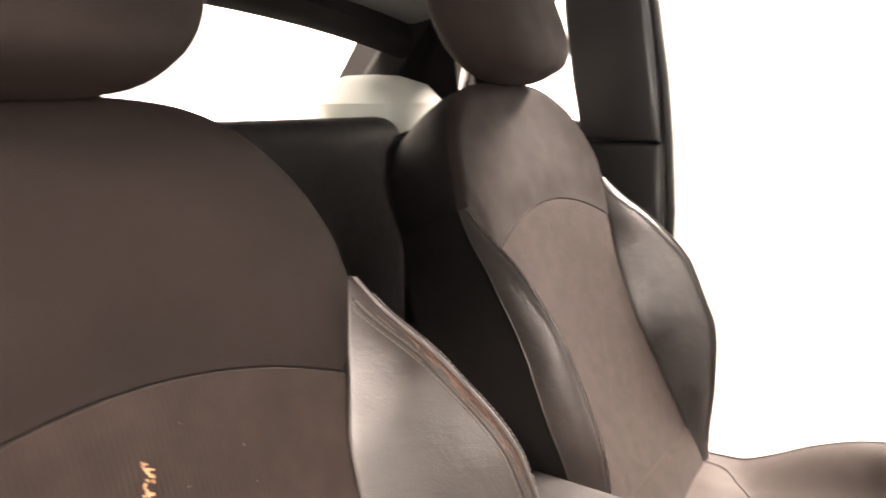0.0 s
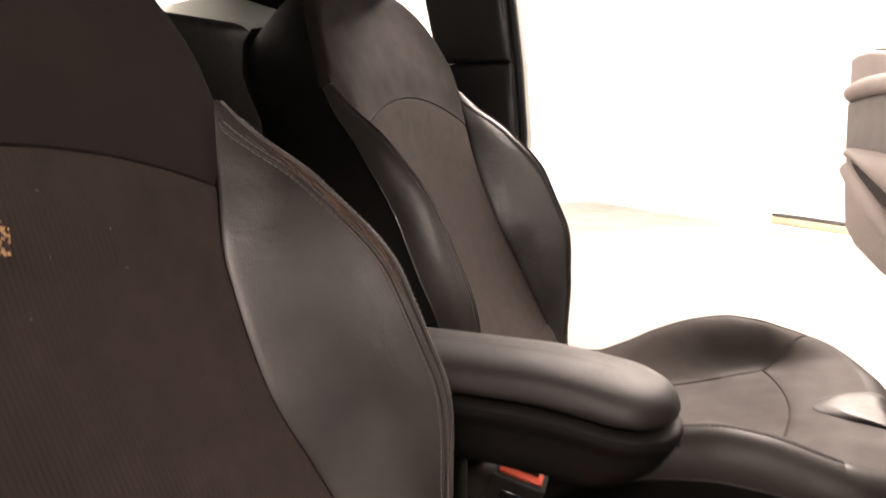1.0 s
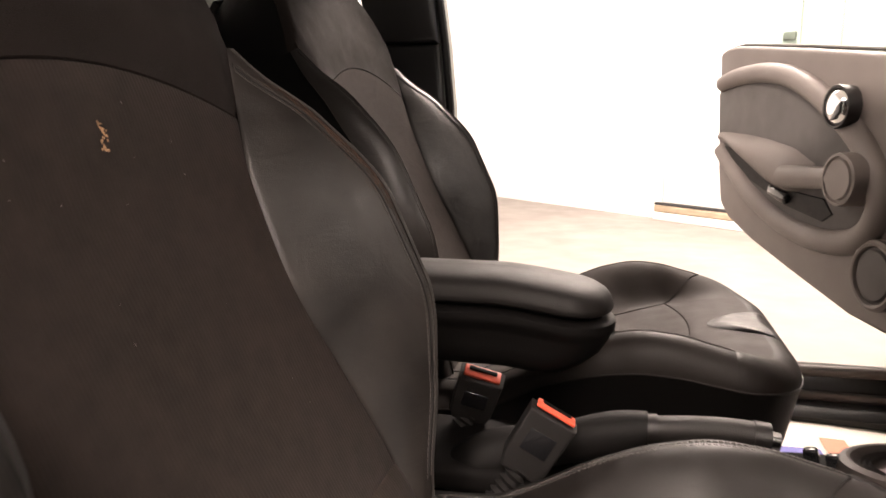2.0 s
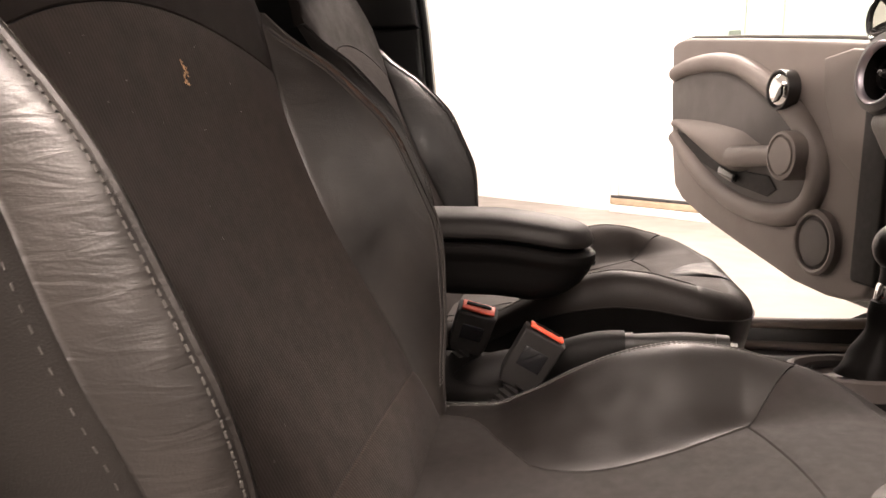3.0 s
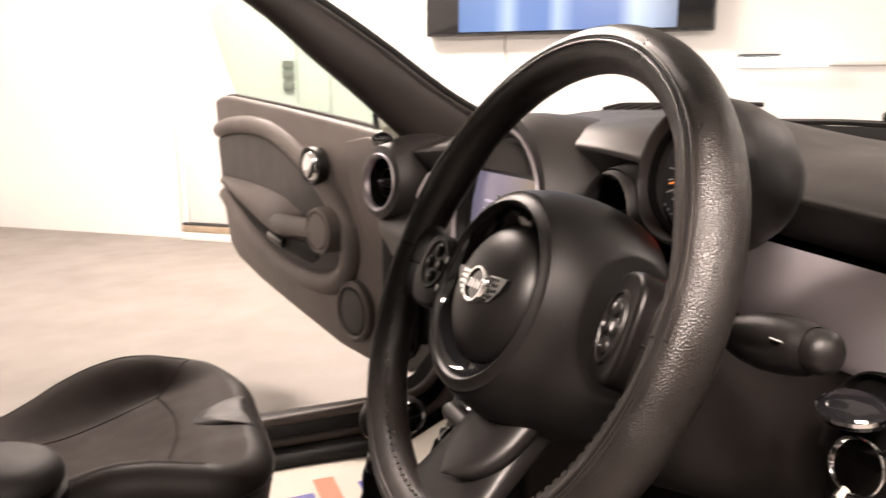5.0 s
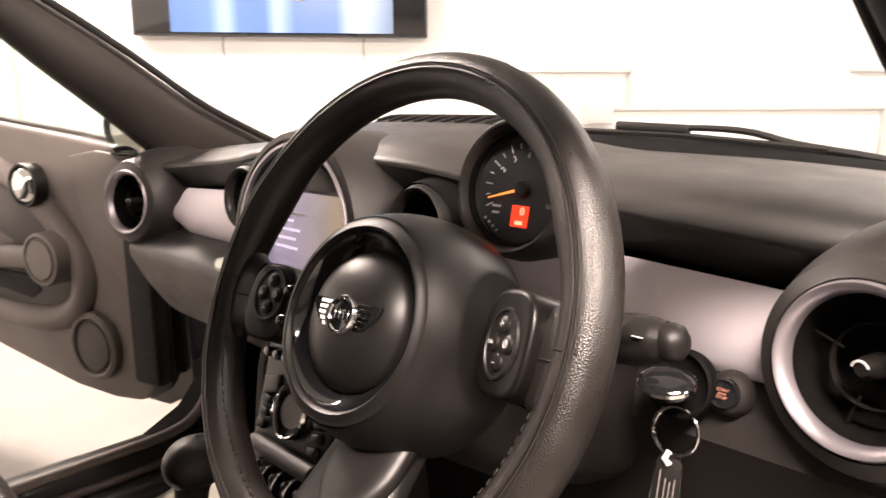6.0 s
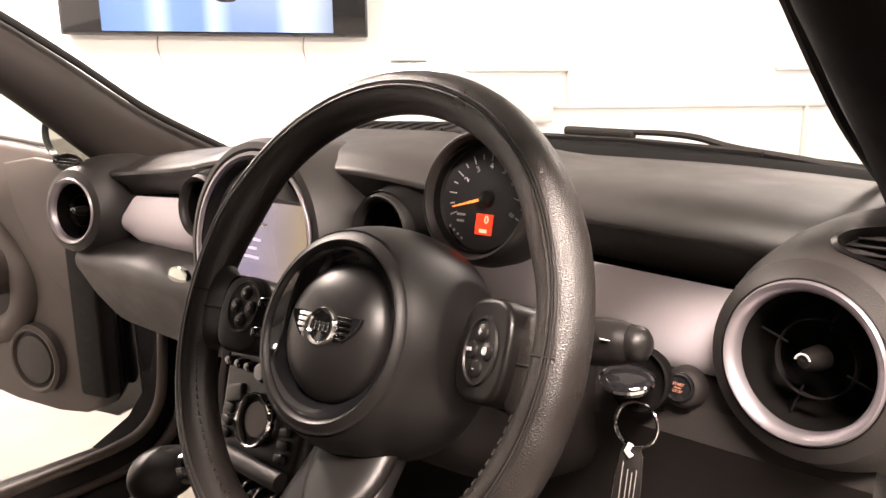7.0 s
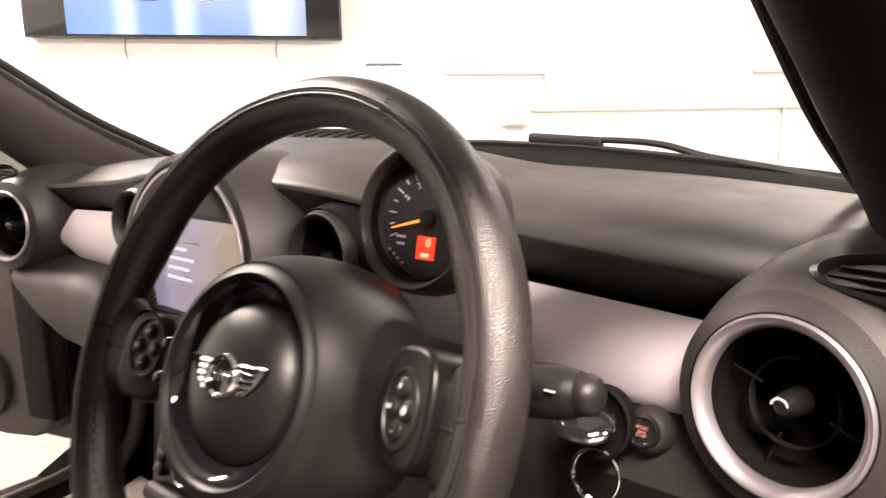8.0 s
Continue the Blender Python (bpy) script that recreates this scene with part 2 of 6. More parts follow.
# lit copy of the side vinyl, for the driver's seat
SEAT_SIDE_LIT = material("seat_side_vinyl_lit", (0.0100, 0.0088, 0.0080), 0.50, vary=0.2, scale=8, grain=0.2, grain_scale=800, spec=0.30)
# for the unseen walls: dark base stands in for an unlit side of the room
GREY_WALL = material("dark_grey_wall_paint", (0.11, 0.105, 0.10), 0.7, vary=0.06, scale=1.2, grain=0.12, grain_scale=60, grain_kind="noise")
LEATHER_SOFT = material("seat_leather_matt", (0.0085, 0.0071, 0.0064), 0.58, vary=0.15, scale=7, grain=0.2, grain_scale=800, wear=0.05, spec=0.34)
FABRIC = material("seat_fabric", (0.0178, 0.0128, 0.0106), 0.92, vary=0.22, scale=40, grain=0.20, grain_scale=85, grain_kind="wave", sheen=0.05, spec=0.11)
# driver's cushion cloth, base lowered to offset too much light there
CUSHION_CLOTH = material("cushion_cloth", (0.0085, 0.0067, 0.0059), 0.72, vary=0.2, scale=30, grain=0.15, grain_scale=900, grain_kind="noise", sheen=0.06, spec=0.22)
SEAT_UPPER = material("seat_upper_vinyl", (0.0104, 0.0076, 0.0065), 0.82, vary=0.15, scale=9, grain=0.2, grain_scale=900, spec=0.12, wear=0.02)
HUB_VINYL = material("hub_vinyl", (0.0080, 0.0071, 0.0068), 0.43, vary=0.1, scale=6, grain=0.05, grain_scale=900, spec=0.42)
RIM_LEATHER = material("rim_leather", (0.0118, 0.0098, 0.0086), 0.37, vary=0.35, scale=14, grain=0.28, grain_scale=1000, spec=0.52, rough_vary=0.12)
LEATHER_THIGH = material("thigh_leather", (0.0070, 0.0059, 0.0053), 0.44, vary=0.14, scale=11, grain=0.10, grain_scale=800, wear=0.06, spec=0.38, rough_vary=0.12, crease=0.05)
# passenger cushion: light painted into the top's tone, shade into the flank's
CUSHION_LIT = material("cushion_leather_lit", (0.0310, 0.0238, 0.0204), 0.66, vary=0.15, scale=9, grain=0.12, grain_scale=800, wear=0.05, spec=0.20)
CUSHION_FLANK_SHADED = material("cushion_leather_shaded", (0.0155, 0.0124, 0.0108), 0.55, vary=0.15, scale=9, grain=0.12, grain_scale=800, wear=0.05, spec=0.26)
STITCH = material("stitching", (0.050, 0.046, 0.042), 0.8, vary=0.1)
DASH = material("dash_plastic", (0.0188, 0.0168, 0.0158), 0.46, vary=0.1, scale=5, grain=0.12, grain_scale=800, spec=0.52)
PLASTIC = material("black_plastic", (0.0070, 0.0061, 0.0058), 0.40, vary=0.12, grain=0.10, grain_scale=1300, spec=0.36)
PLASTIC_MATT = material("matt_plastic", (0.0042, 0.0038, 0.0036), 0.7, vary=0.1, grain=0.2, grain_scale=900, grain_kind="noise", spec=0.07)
DOOR_TRIM = material("door_trim", (0.120, 0.104, 0.095), 0.55, vary=0.06, scale=4, grain=0.25, grain_scale=900)
DOOR_DARK = material("door_insert", (0.062, 0.057, 0.055), 0.7, vary=0.1, grain=0.3, grain_scale=600, grain_kind="noise")
RING_SILVER = material("satin_metal", (0.37, 0.345, 0.37), 0.42, metal=0.85, vary=0.04, scale=5)
SILVER = material("satin_silver", (0.80, 0.745, 0.80), 0.45, metal=0.0, vary=0.03, scale=3)
CHROME = material("chrome", (0.82, 0.82, 0.82), 0.08, metal=1.0, vary=0.02, rough_vary=0.03)
MIRROR = material("tinted_mirror", (0.40, 0.43, 0.39), 0.05, metal=1.0, vary=0.02, rough_vary=0.02)
GLOSS = material("gloss_black", (0.010, 0.010, 0.011), 0.07, vary=0.05, rough_vary=0.03, coat=0.5)
GLOSS_DULL = material("dull_gloss_black", (0.0045, 0.0038, 0.0036), 0.34, vary=0.1, rough_vary=0.06, spec=0.22)
BUTTON_MARK = material("button_marking", (0.30, 0.30, 0.31), 0.6, vary=0.05)
RUBBER = material("rubber", (0.012, 0.0112, 0.0108), 0.62, vary=0.15, scale=20, spec=0.22)
SCUTTLE = material("scuttle_plastic", (0.006, 0.006, 0.006), 0.85, vary=0.1, spec=0.05)
SEAL = material("door_seal_rubber", (0.085, 0.071, 0.063), 0.55, vary=0.12, scale=9, grain=0.15, grain_scale=500, grain_kind="noise", spec=0.35)
# knee plastic with the warm bounce light put into its base; KNEE_PAD is unlit
KNEE_LIT = material("knee_plastic_lit", (0.0360, 0.0296, 0.0268), 0.60, vary=0.12, grain=0.2, grain_scale=1000, spec=0.22)
KNEE_PAD = material("knee_pad_plastic", (0.0135, 0.0115, 0.0106), 0.62, vary=0.12, grain=0.2, grain_scale=1000, spec=0.20)
# passenger pillar's trim, with the light on it put into the base colour
PILLAR_LIT = material("pillar_trim_lit", (0.0260, 0.0215, 0.0192), 0.60, vary=0.12, grain=0.2, grain_scale=1000, spec=0.25)
KNEE_GREY = material("grey_console_plastic", (0.040, 0.034, 0.031), 0.5, vary=0.1, grain=0.2, grain_scale=900, spec=0.4)
CARPET = material("carpet", (0.016, 0.015, 0.015), 0.95, vary=0.3, scale=60, grain=0.8, grain_scale=260, grain_kind="noise", spec=0.1)
RED = material("red_plastic", (0.72, 0.10, 0.05), 0.42, vary=0.06)
GREY_WEB = material("belt_webbing", (0.20, 0.19, 0.18), 0.8, vary=0.1, scale=40, grain=0.4, grain_scale=500, grain_kind="noise")
ANCHOR_WEB = material("worn_webbing", (0.075, 0.068, 0.063), 0.8, vary=0.15, scale=40, grain=0.4, grain_scale=500, grain_kind="noise")
WALL_PAINT = material("white_wall_paint", (0.71, 0.695, 0.675), 0.6, vary=0.025, scale=1.2, grain=0.12, grain_scale=60, grain_kind="noise")
CONCRETE = material("painted_concrete", (0.180, 0.165, 0.150), 0.5, vary=0.13, scale=1.6, grain=0.25, grain_scale=40, grain_kind="noise", second=(0.128, 0.114, 0.102), second_scale=0.9)
CEILING_PAINT = material("ceiling_paint", (0.62, 0.61, 0.59), 0.8, vary=0.02)
BODY_PAINT = material("car_paint", (0.03, 0.03, 0.032), 0.2, vary=0.04, coat=1.0)
HEADLINER = material("headliner", (0.045, 0.043, 0.042), 0.9, vary=0.08, scale=30, grain=0.3, grain_scale=500, grain_kind="noise")
WOOD = material("bare_wood", (0.30, 0.235, 0.165), 0.6, vary=0.25, scale=8, grain=0.3, grain_scale=80, grain_kind="noise")
TRUNKING = material("grey_white_plastic", (0.52, 0.51, 0.495), 0.55, vary=0.05)
TV_CASE = material("tv_case", (0.03, 0.03, 0.032), 0.3, vary=0.05)
BLUE = material("blue_print", (0.10, 0.10, 0.42), 0.6, vary=0.05)
ORANGE = material("orange_print", (0.85, 0.22, 0.12), 0.6, vary=0.05)
PAPER = material("paper", (0.72, 0.68, 0.60), 0.75, vary=0.06, grain=0.2, grain_scale=30, grain_kind="noise")
STAIN = material("tan_stain", (0.25, 0.15, 0.075), 0.85, vary=0.4, scale=160)
SHELF_TRIM = material("pale_trim", (0.22, 0.228, 0.205), 0.7, vary=0.06, grain=0.2, grain_scale=500, grain_kind="noise")
NEEDLE = material("orange_needle", (0.9, 0.25, 0.05), 0.5, emit=0.5)
DIAL_MARK = material("dial_marking", (0.42, 0.42, 0.42), 0.6, vary=0.02)
DIAL_FACE = material("dial_face", (0.022, 0.022, 0.024), 0.5, vary=0.1)
RED_LCD = material("red_lcd", (1.0, 0.045, 0.015), 0.4, emit=0.45)
RED_LCD_MARK = material("red_lcd_mark", (1.0, 0.30, 0.18), 0.4, emit=0.8)
LAMP_GLOW = material("lamp_diffuser", (1.0, 0.98, 0.95), 0.5, vary=0.0, emit=3.0)


def glass(name, tint, gloss=0.04):
    mat = bpy.data.materials.new(name)
    mat.use_nodes = True
    nt = mat.node_tree
    nt.nodes.remove(nt.nodes["Principled BSDF"])
    tr, gl, mx = (nt.nodes.new(k) for k in ("ShaderNodeBsdfTransparent", "ShaderNodeBsdfGlossy", "ShaderNodeMixShader"))
    tr.inputs["Color"].default_value = (*tint, 1)
    gl.inputs["Roughness"].default_value = 0.02
    mx.inputs[0].default_value = gloss
    nt.links.new(tr.outputs[0], mx.inputs[1])
    nt.links.new(gl.outputs[0], mx.inputs[2])
    nt.links.new(mx.outputs[0], nt.nodes["Material Output"].inputs["Surface"])
    return mat


GLASS = glass("tinted_glass", (0.62, 0.70, 0.66), 0.03)
GLASS_CLEAR = glass("clear_glass", (0.97, 0.98, 0.97), 0.015)


def screen_material(name, stops, axis, strength):
    """A lit display with bands of colour."""
    mat = bpy.data.materials.new(name)
    mat.use_nodes = True
    nt = mat.node_tree
    b = nt.nodes["Principled BSDF"]
    tc, sep, ramp = nt.nodes.new("ShaderNodeTexCoord"), nt.nodes.new("ShaderNodeSeparateXYZ"), nt.nodes.new("ShaderNodeValToRGB")
    nt.links.new(tc.outputs["Generated"], sep.inputs[0])
    nt.links.new(sep.outputs[axis], ramp.inputs["Fac"])
    while len(ramp.color_ramp.elements) < len(stops):
        ramp.color_ramp.elements.new(0.5)
    for el, (p, c) in zip(ramp.color_ramp.elements, stops):
        el.position, el.color = p, (*c, 1)
    b.inputs["Base Color"].default_value = (0.02, 0.02, 0.02, 1)
    b.inputs["Roughness"].default_value = 0.2
    nt.links.new(ramp.outputs["Color"], b.inputs["Emission Color"])
    b.inputs["Emission Strength"].default_value = strength
    return mat


TV_PICTURE = screen_material("tv_picture", [(0.0, (0.10, 0.19, 0.42)), (0.17, (0.14, 0.24, 0.50)), (0.24, (0.42, 0.52, 0.70)), (0.30, (0.13, 0.22, 0.48)), (0.42, (0.11, 0.2, 0.46)), (0.47, (0.40, 0.5, 0.70)), (0.55, (0.12, 0.2, 0.45)), (0.74, (0.12, 0.2, 0.44)), (0.82, (0.5, 0.58, 0.74)), (1.0, (0.16, 0.2, 0.3))], 0, 0.8)
NAV_PICTURE = screen_material("nav_picture", [(0.0, (0.40, 0.29, 0.19)), (0.30, (0.30, 0.235, 0.25)), (0.55, (0.235, 0.185, 0.28)), (1.0, (0.22, 0.19, 0.27))], 1, 0.42)

# ---------------------------------------------------------------- the showroom


def room_box(d0, d1, e0, e1, z0, z1, bevel=0.0):
    m = ROOM @ Matrix.Translation(((d0 + d1) / 2, -(e0 + e1) / 2, (z0 + z1) / 2))
    size = (d1 - d0, e1 - e0, z1 - z0)
    if bevel:
        return rounded_box(size, m, bevel, 2)
    bm = bmesh.new()
    bmesh.ops.create_cube(bm, size=1, matrix=m @ Matrix.Diagonal((*size, 1)))
    return bm


def build_room():
    wall = part("wall_north", room_box(-0.2, ROOM_D + 0.2, -0.2, 0, 0, ROOM_Z), WALL_PAINT, smooth=False)
    tagged(wall, "white painted showroom wall behind the television", "wall", kind="structure")
    for name, box in (("wall_west", (-0.2, 0, 0, ROOM_E, 0, ROOM_Z)), ("wall_east", (ROOM_D, ROOM_D + 0.2, 0, ROOM_E, 0, ROOM_Z)), ("wall_south", (-0.2, ROOM_D + 0.2, ROOM_E, ROOM_E + 0.2, 0, ROOM_Z))):
        # unseen east and south walls are darkened to hold back bounced light
        white = name == "wall_west"
        tagged(part(name, room_box(*box), WALL_PAINT if white else GREY_WALL, smooth=False), "white painted showroom wall" if white else "plain unseen showroom wall, darkened to cut bounced light", "wall", kind="structure")
    tagged(part("floor", room_box(-0.2, ROOM_D + 0.2, -0.2, ROOM_E + 0.2, -0.15, 0), CONCRETE, smooth=False), "pale worn concrete showroom floor with scuffs", "floor", kind="structure")
    tagged(part("ceiling", room_box(-0.2, ROOM_D + 0.2, -0.2, ROOM_E + 0.2, ROOM_Z, ROOM_Z + 0.1), CEILING_PAINT, smooth=False), "plain white ceiling", "ceiling", kind="structure")
    for d, e, _ in LAMPS:
        lamp = thing("ceiling_light", "flat white ceiling light panel", "ceiling light", "ceiling lights")
        part("frame", room_box(d - 0.75, d + 0.75, e - 0.3, e + 0.3, ROOM_Z - 0.06, ROOM_Z, 0.01), CEILING_PAINT, lamp)
        part("diffuser", room_box(d - 0.7, d + 0.7, e - 0.25, e + 0.25, ROOM_Z - 0.075, ROOM_Z - 0.062, 0.004), LAMP_GLOW, lamp)


def build_window():
    mid, width, sill, head = WINDOW
    w = thing("window_1", "large white-framed shopfront window letting in daylight", "window", kind="structure")
    for k in range(4):
        e = mid - width / 2 + width / 3 * k
        part("mullion", room_box(ROOM_D - 0.07, ROOM_D, e - 0.03, e + 0.03, sill, head, 0.006), WALL_PAINT, w)
    for z in (sill - 0.06, head + 0.003):
        part("rail", room_box(ROOM_D - 0.08, ROOM_D, mid - width / 2 - 0.03, mid + width / 2 + 0.03, z, z + 0.057, 0.006), WALL_PAINT, w)


def build_wall_fittings():
    tv = thing("television", "wide wall-mounted television showing a blue picture", "television")
    part("case", room_box(3.90, 5.63, 0.03, 0.09, 1.425, 2.40, 0.008), TV_CASE, tv)
    part("bezel", room_box(3.915, 5.615, 0.09, 0.094, 1.44, 2.385, 0.001), GLOSS, tv)
    bm = bmesh.new()
    bm.faces.new([bm.verts.new(ROOM @ Vector(p)) for p in ((4.12, -0.0965, 1.446), (5.42, -0.0965, 1.446), (5.42, -0.0965, 2.38), (4.12, -0.0965, 2.38))])
    part("screen", bm, TV_PICTURE, tv, "lit screen with pale vertical bands on blue")
    part("bracket", room_box(4.5, 5.0, -0.001, 0.03, 1.7, 2.1, 0.004), TV_CASE, tv)
    bm = lathe([(0.0001, 0), (0.05, 0.0), (0.055, 0.001), (0.06, 0.0)], ROOM @ pose(4.86, -0.098, 1.66, 90, 0, 0), scale=(1.0, 0.55))
    part("badge", bm, CHROME, tv, "grey oval mark on the picture")
    lamp = thing("wall_light", "lit white tube light fixed to the wall", "wall light")
    part("tube", tube([ROOM @ Vector((d, -0.07, 1.245)) for d in np.linspace(5.74, 6.23, 8)], 0.026, sides=14), LAMP_GLOW, lamp)
    part("batten", room_box(5.76, 6.21, -0.001, 0.05, 1.225, 1.265, 0.004), CEILING_PAINT, lamp)
    part("reflector", room_box(5.77, 5.99, 0.0, 0.10, 1.279, 1.289, 0.002), TV_CASE, lamp, "dark top cover")
    # ducts take a greyed base in place of the shadow lines along them
    t = thing("cable_trunking", "white plastic cable trunking, greyed for its shadow lines", "cable trunking")
    part("duct", room_box(6.25, 6.96, -0.001, 0.03, 1.225, 1.245, 0.003), TRUNKING, t)
    part("duct", room_box(6.95, 6.975, -0.001, 0.03, 1.0, 1.245, 0.003), TRUNKING, t)
    part("duct", room_box(6.83, 8.95, -0.001, 0.03, 0.985, 1.005, 0.003), TRUNKING, t)
    part("duct", room_box(8.5, 9.3, -0.001, 0.03, 1.235, 1.255, 0.003), TRUNKING, t)
    part("duct", room_box(8.76, 8.79, -0.001, 0.03, 0.1, 0.99, 0.003), TRUNKING, t)
    s = thing("socket_box", "small pale grey electrical box on the wall", "electrical box")
    part("body", room_box(6.65, 6.83, -0.001, 0.09, 0.895, 1.045, 0.008), TRUNKING, s)
    part("lid", room_box(6.66, 6.82, 0.09, 0.098, 0.905, 1.035, 0.004), TRUNKING, s)
    for d, z0 in ((4.41, 1.26), (5.25, 1.27)):
        c = thing("cable", "thin white cable hanging below the television", "cable", "television cables")
        part("cord", tube(smooth_path([ROOM @ Vector(p) for p in ((d, -0.03, 1.45), (d - 0.012, -0.02, 1.36), (d + 0.008, -0.015, z0))], 12), 0.004, sides=6), GREY_WEB, c)
    # double door with a timber threshold
    d = thing("door_1", "closed white double door with a bare timber threshold", "door", kind="structure")
    part("threshold", room_box(1.97, 3.2, -0.001, 0.06, 0.06, 0.110, 0.006), WOOD, d, "bare brown timber threshold")
    part("draught_strip", room_box(1.97, 3.2, -0.001, 0.055, 0.112, 0.1275, 0.003), TV_CASE, d, "dark draught strip")
    part("door_step", room_box(1.97, 3.2, -0.001, 0.075, 0.0, 0.056, 0.005), WALL_PAINT, d)
    part("leaf", room_box(2.03, 2.955, -0.001, 0.035, 0.131, 2.15, 0.004), WALL_PAINT, d)
    part("leaf", room_box(2.965, 3.2, -0.001, 0.035, 0.131, 2.15, 0.004), WALL_PAINT, d)
    part("door_frame", room_box(1.97, 2.022, -0.001, 0.05, 0.131, 2.2, 0.004), WALL_PAINT, d)
    for z in (1.12, 1.2, 1.27):
        part("lock", room_box(2.86, 2.94, 0.035, 0.06, z - 0.025, z + 0.025, 0.006), GREY_WEB, d, "grey metal lock fitting")


build_room()
build_window()
build_wall_fittings()

# ---------------------------------------------------------------- seats
RECLINE = radians(24)
SEAT_A = table([-0.42, -0.345, -0.245, -0.15, -0.06, 0.0, 0.073], [0.186, 0.184, 0.168, 0.150, 0.160, 0.185, 0.222])
SEAT_YC = table([-0.42, -0.38, -0.30, -0.20, -0.12, -0.02, 0.04, 0.073], [0.202, 0.215, 0.240, 0.258, 0.258, 0.243, 0.231, 0.2265])
SEAT_B = table([-0.42, -0.38, -0.30, -0.20, -0.12, -0.02, 0.04, 0.073], [0.004, 0.016, 0.050, 0.078, 0.078, 0.049, 0.015, 0.001])
SEAT_W = table([-0.42, -0.30, -0.18, -0.05, 0.03, 0.073], [0.222, 0.260, 0.281, 0.266, 0.245, 0.2285])
SEAT_TOP = table([0.0, 0.06, 0.11, 0.16, 0.200, 0.219, 0.2265], [0.240, 0.238, 0.232, 0.212, 0.170, 0.118, 0.073])
CUSH_A = table([-0.12, -0.05, -0.01, 0.03, 0.07, 0.15, 0.225], [0.20, 0.19, 0.135, 0.090, 0.084, 0.108, 0.150])
CUSH_Z = table([-0.14, 0.0, 0.12, 0.24, 0.315, 0.358, 0.386, 0.399], [0.442, 0.446, 0.458, 0.475, 0.486, 0.488, 0.487, 0.487])
CUSH_B = table([-0.12, -0.03, 0.01, 0.07, 0.13, 0.165, 0.215, 0.262, 0.305, 0.345, 0.38], [0.0, 0.003, 0.018, 0.046, 0.063, 0.066, 0.057, 0.039, 0.021, 0.008, 0.0])


def build_seat(label, base, crown=0.045, roll_leather=None):
    seat = thing("bucket_seat", label, "car seat", "front seats", at=base)
    up, fwd = Vector((-math.sin(RECLINE), 0, math.cos(RECLINE))), Vector((math.cos(RECLINE), 0, math.sin(RECLINE)))
    root = Vector((-0.252, 0, 0.815))

    def at(y, h, f):
        return root + up * h + fwd * f + Vector((0, y, 0))

    def arc(y):
        return crown - 1.3 * y * y

    def dish(y, h):
        a = SEAT_A(h)
        return -0.012 * max(0.0, 1 - (y / a) ** 2) * smooth01((h + 0.4) / 0.2) * smooth01((arc(y) - h) / 0.12)

    def centre(u, v):
        u, v = CROWD(u), CROWD(v)
        s = 2 * u - 1
        h = lerp(-0.345, arc(s * 0.185), v)
        y = s * SEAT_A(min(h, 0.0))
        return at(y, h, dish(y, h))
    part("centre_panel", grid(pillow(centre, 0.0035, 0.010, 0.32, 0.38), 40, 44), FABRIC, seat, "dark ribbed fabric centre panel")

    def lumbar(u, v):
        s = 2 * CROWD(u) - 1
        h = lerp(-0.43, -0.3455, CROWD(v))
        return at(s * SEAT_A(h), h, dish(s * SEAT_A(h), h) + 0.006 * math.sin(math.pi * v))
    part("lumbar_panel", grid(pillow(lumbar, 0.001, 0.006, 0.36, 0.09), 30, 14), FABRIC, seat)

    part("seam_welt", tube([at(s * SEAT_A(-0.345), -0.345, dish(s * SEAT_A(-0.345), -0.345) - 0.0026) for s in np.linspace(-1, 1, 40)], 0.0028, sides=6), FABRIC, seat)

    def lower_edge(y):
        y = abs(y)
        return arc(y) if y < 0.185 else (y - 0.185) / (0.2265 - 0.185) * 0.073

    def upper(u, v):
        y = (2 * CROWD(u) - 1) * 0.2265
        lo, hi = lower_edge(y), SEAT_TOP(abs(y))
        h = lerp(lo, hi, CROWD(v))
        near = 1 - min(1.0, (hi - h) / 0.030)
        return at(y, h, 0.006 * smooth01((h - lo) / 0.06) - 0.014 * near**2)
    part("upper_panel", grid(pillow(upper, 0.0015, 0.008, 0.42, 0.2), 44, 30), SEAT_UPPER, seat, "smooth dark upper back panel")

    def rim(u, v):
        s = 2 * u - 1
        y = math.sin(s * math.pi / 2) * 0.2265
        h = SEAT_TOP(abs(y))
        if abs(s) > 0.999:
            h = 0.073
        k = 1 - smooth01(v / 0.2)
        return at(y * (1 - 0.06 * v) * (1 - 0.018 * k), h - 0.004 * k + 0.006 * math.sin(math.pi * v) - 0.02 * v, lerp(0.006 * smooth01((h - lower_edge(y)) / 0.06) - 0.014, -0.118, v))
    part("top_rim", grid(rim, 44, 8), SEAT_SIDE_DARK, seat)

    for sgn in (-1, 1):
        def bolster(u, v, sgn=sgn):
            h = lerp(-0.42, 0.073, CROWD(v))
            a, c, b = SEAT_A(h), SEAT_YC(h), SEAT_B(h)
            w = CROWD(u)
            f = b * (0.55 * w + 0.45 * w * w) + 0.012 * math.sin(math.pi * w) * min(1, b / 0.05)
            return at(sgn * lerp(a, c, w), h, f)
        part("bolster", grid(pillow(bolster, 0.0018, 0.014, 0.10, 0.5), 18, 48), LEATHER, seat, "smooth leather side bolster")

        def roll(u, v, sgn=sgn):
            h = lerp(-0.42, 0.073, v)
            c, b, w = SEAT_YC(h), SEAT_B(h), SEAT_W(h)
            q = CROWD(u) * math.pi / 2
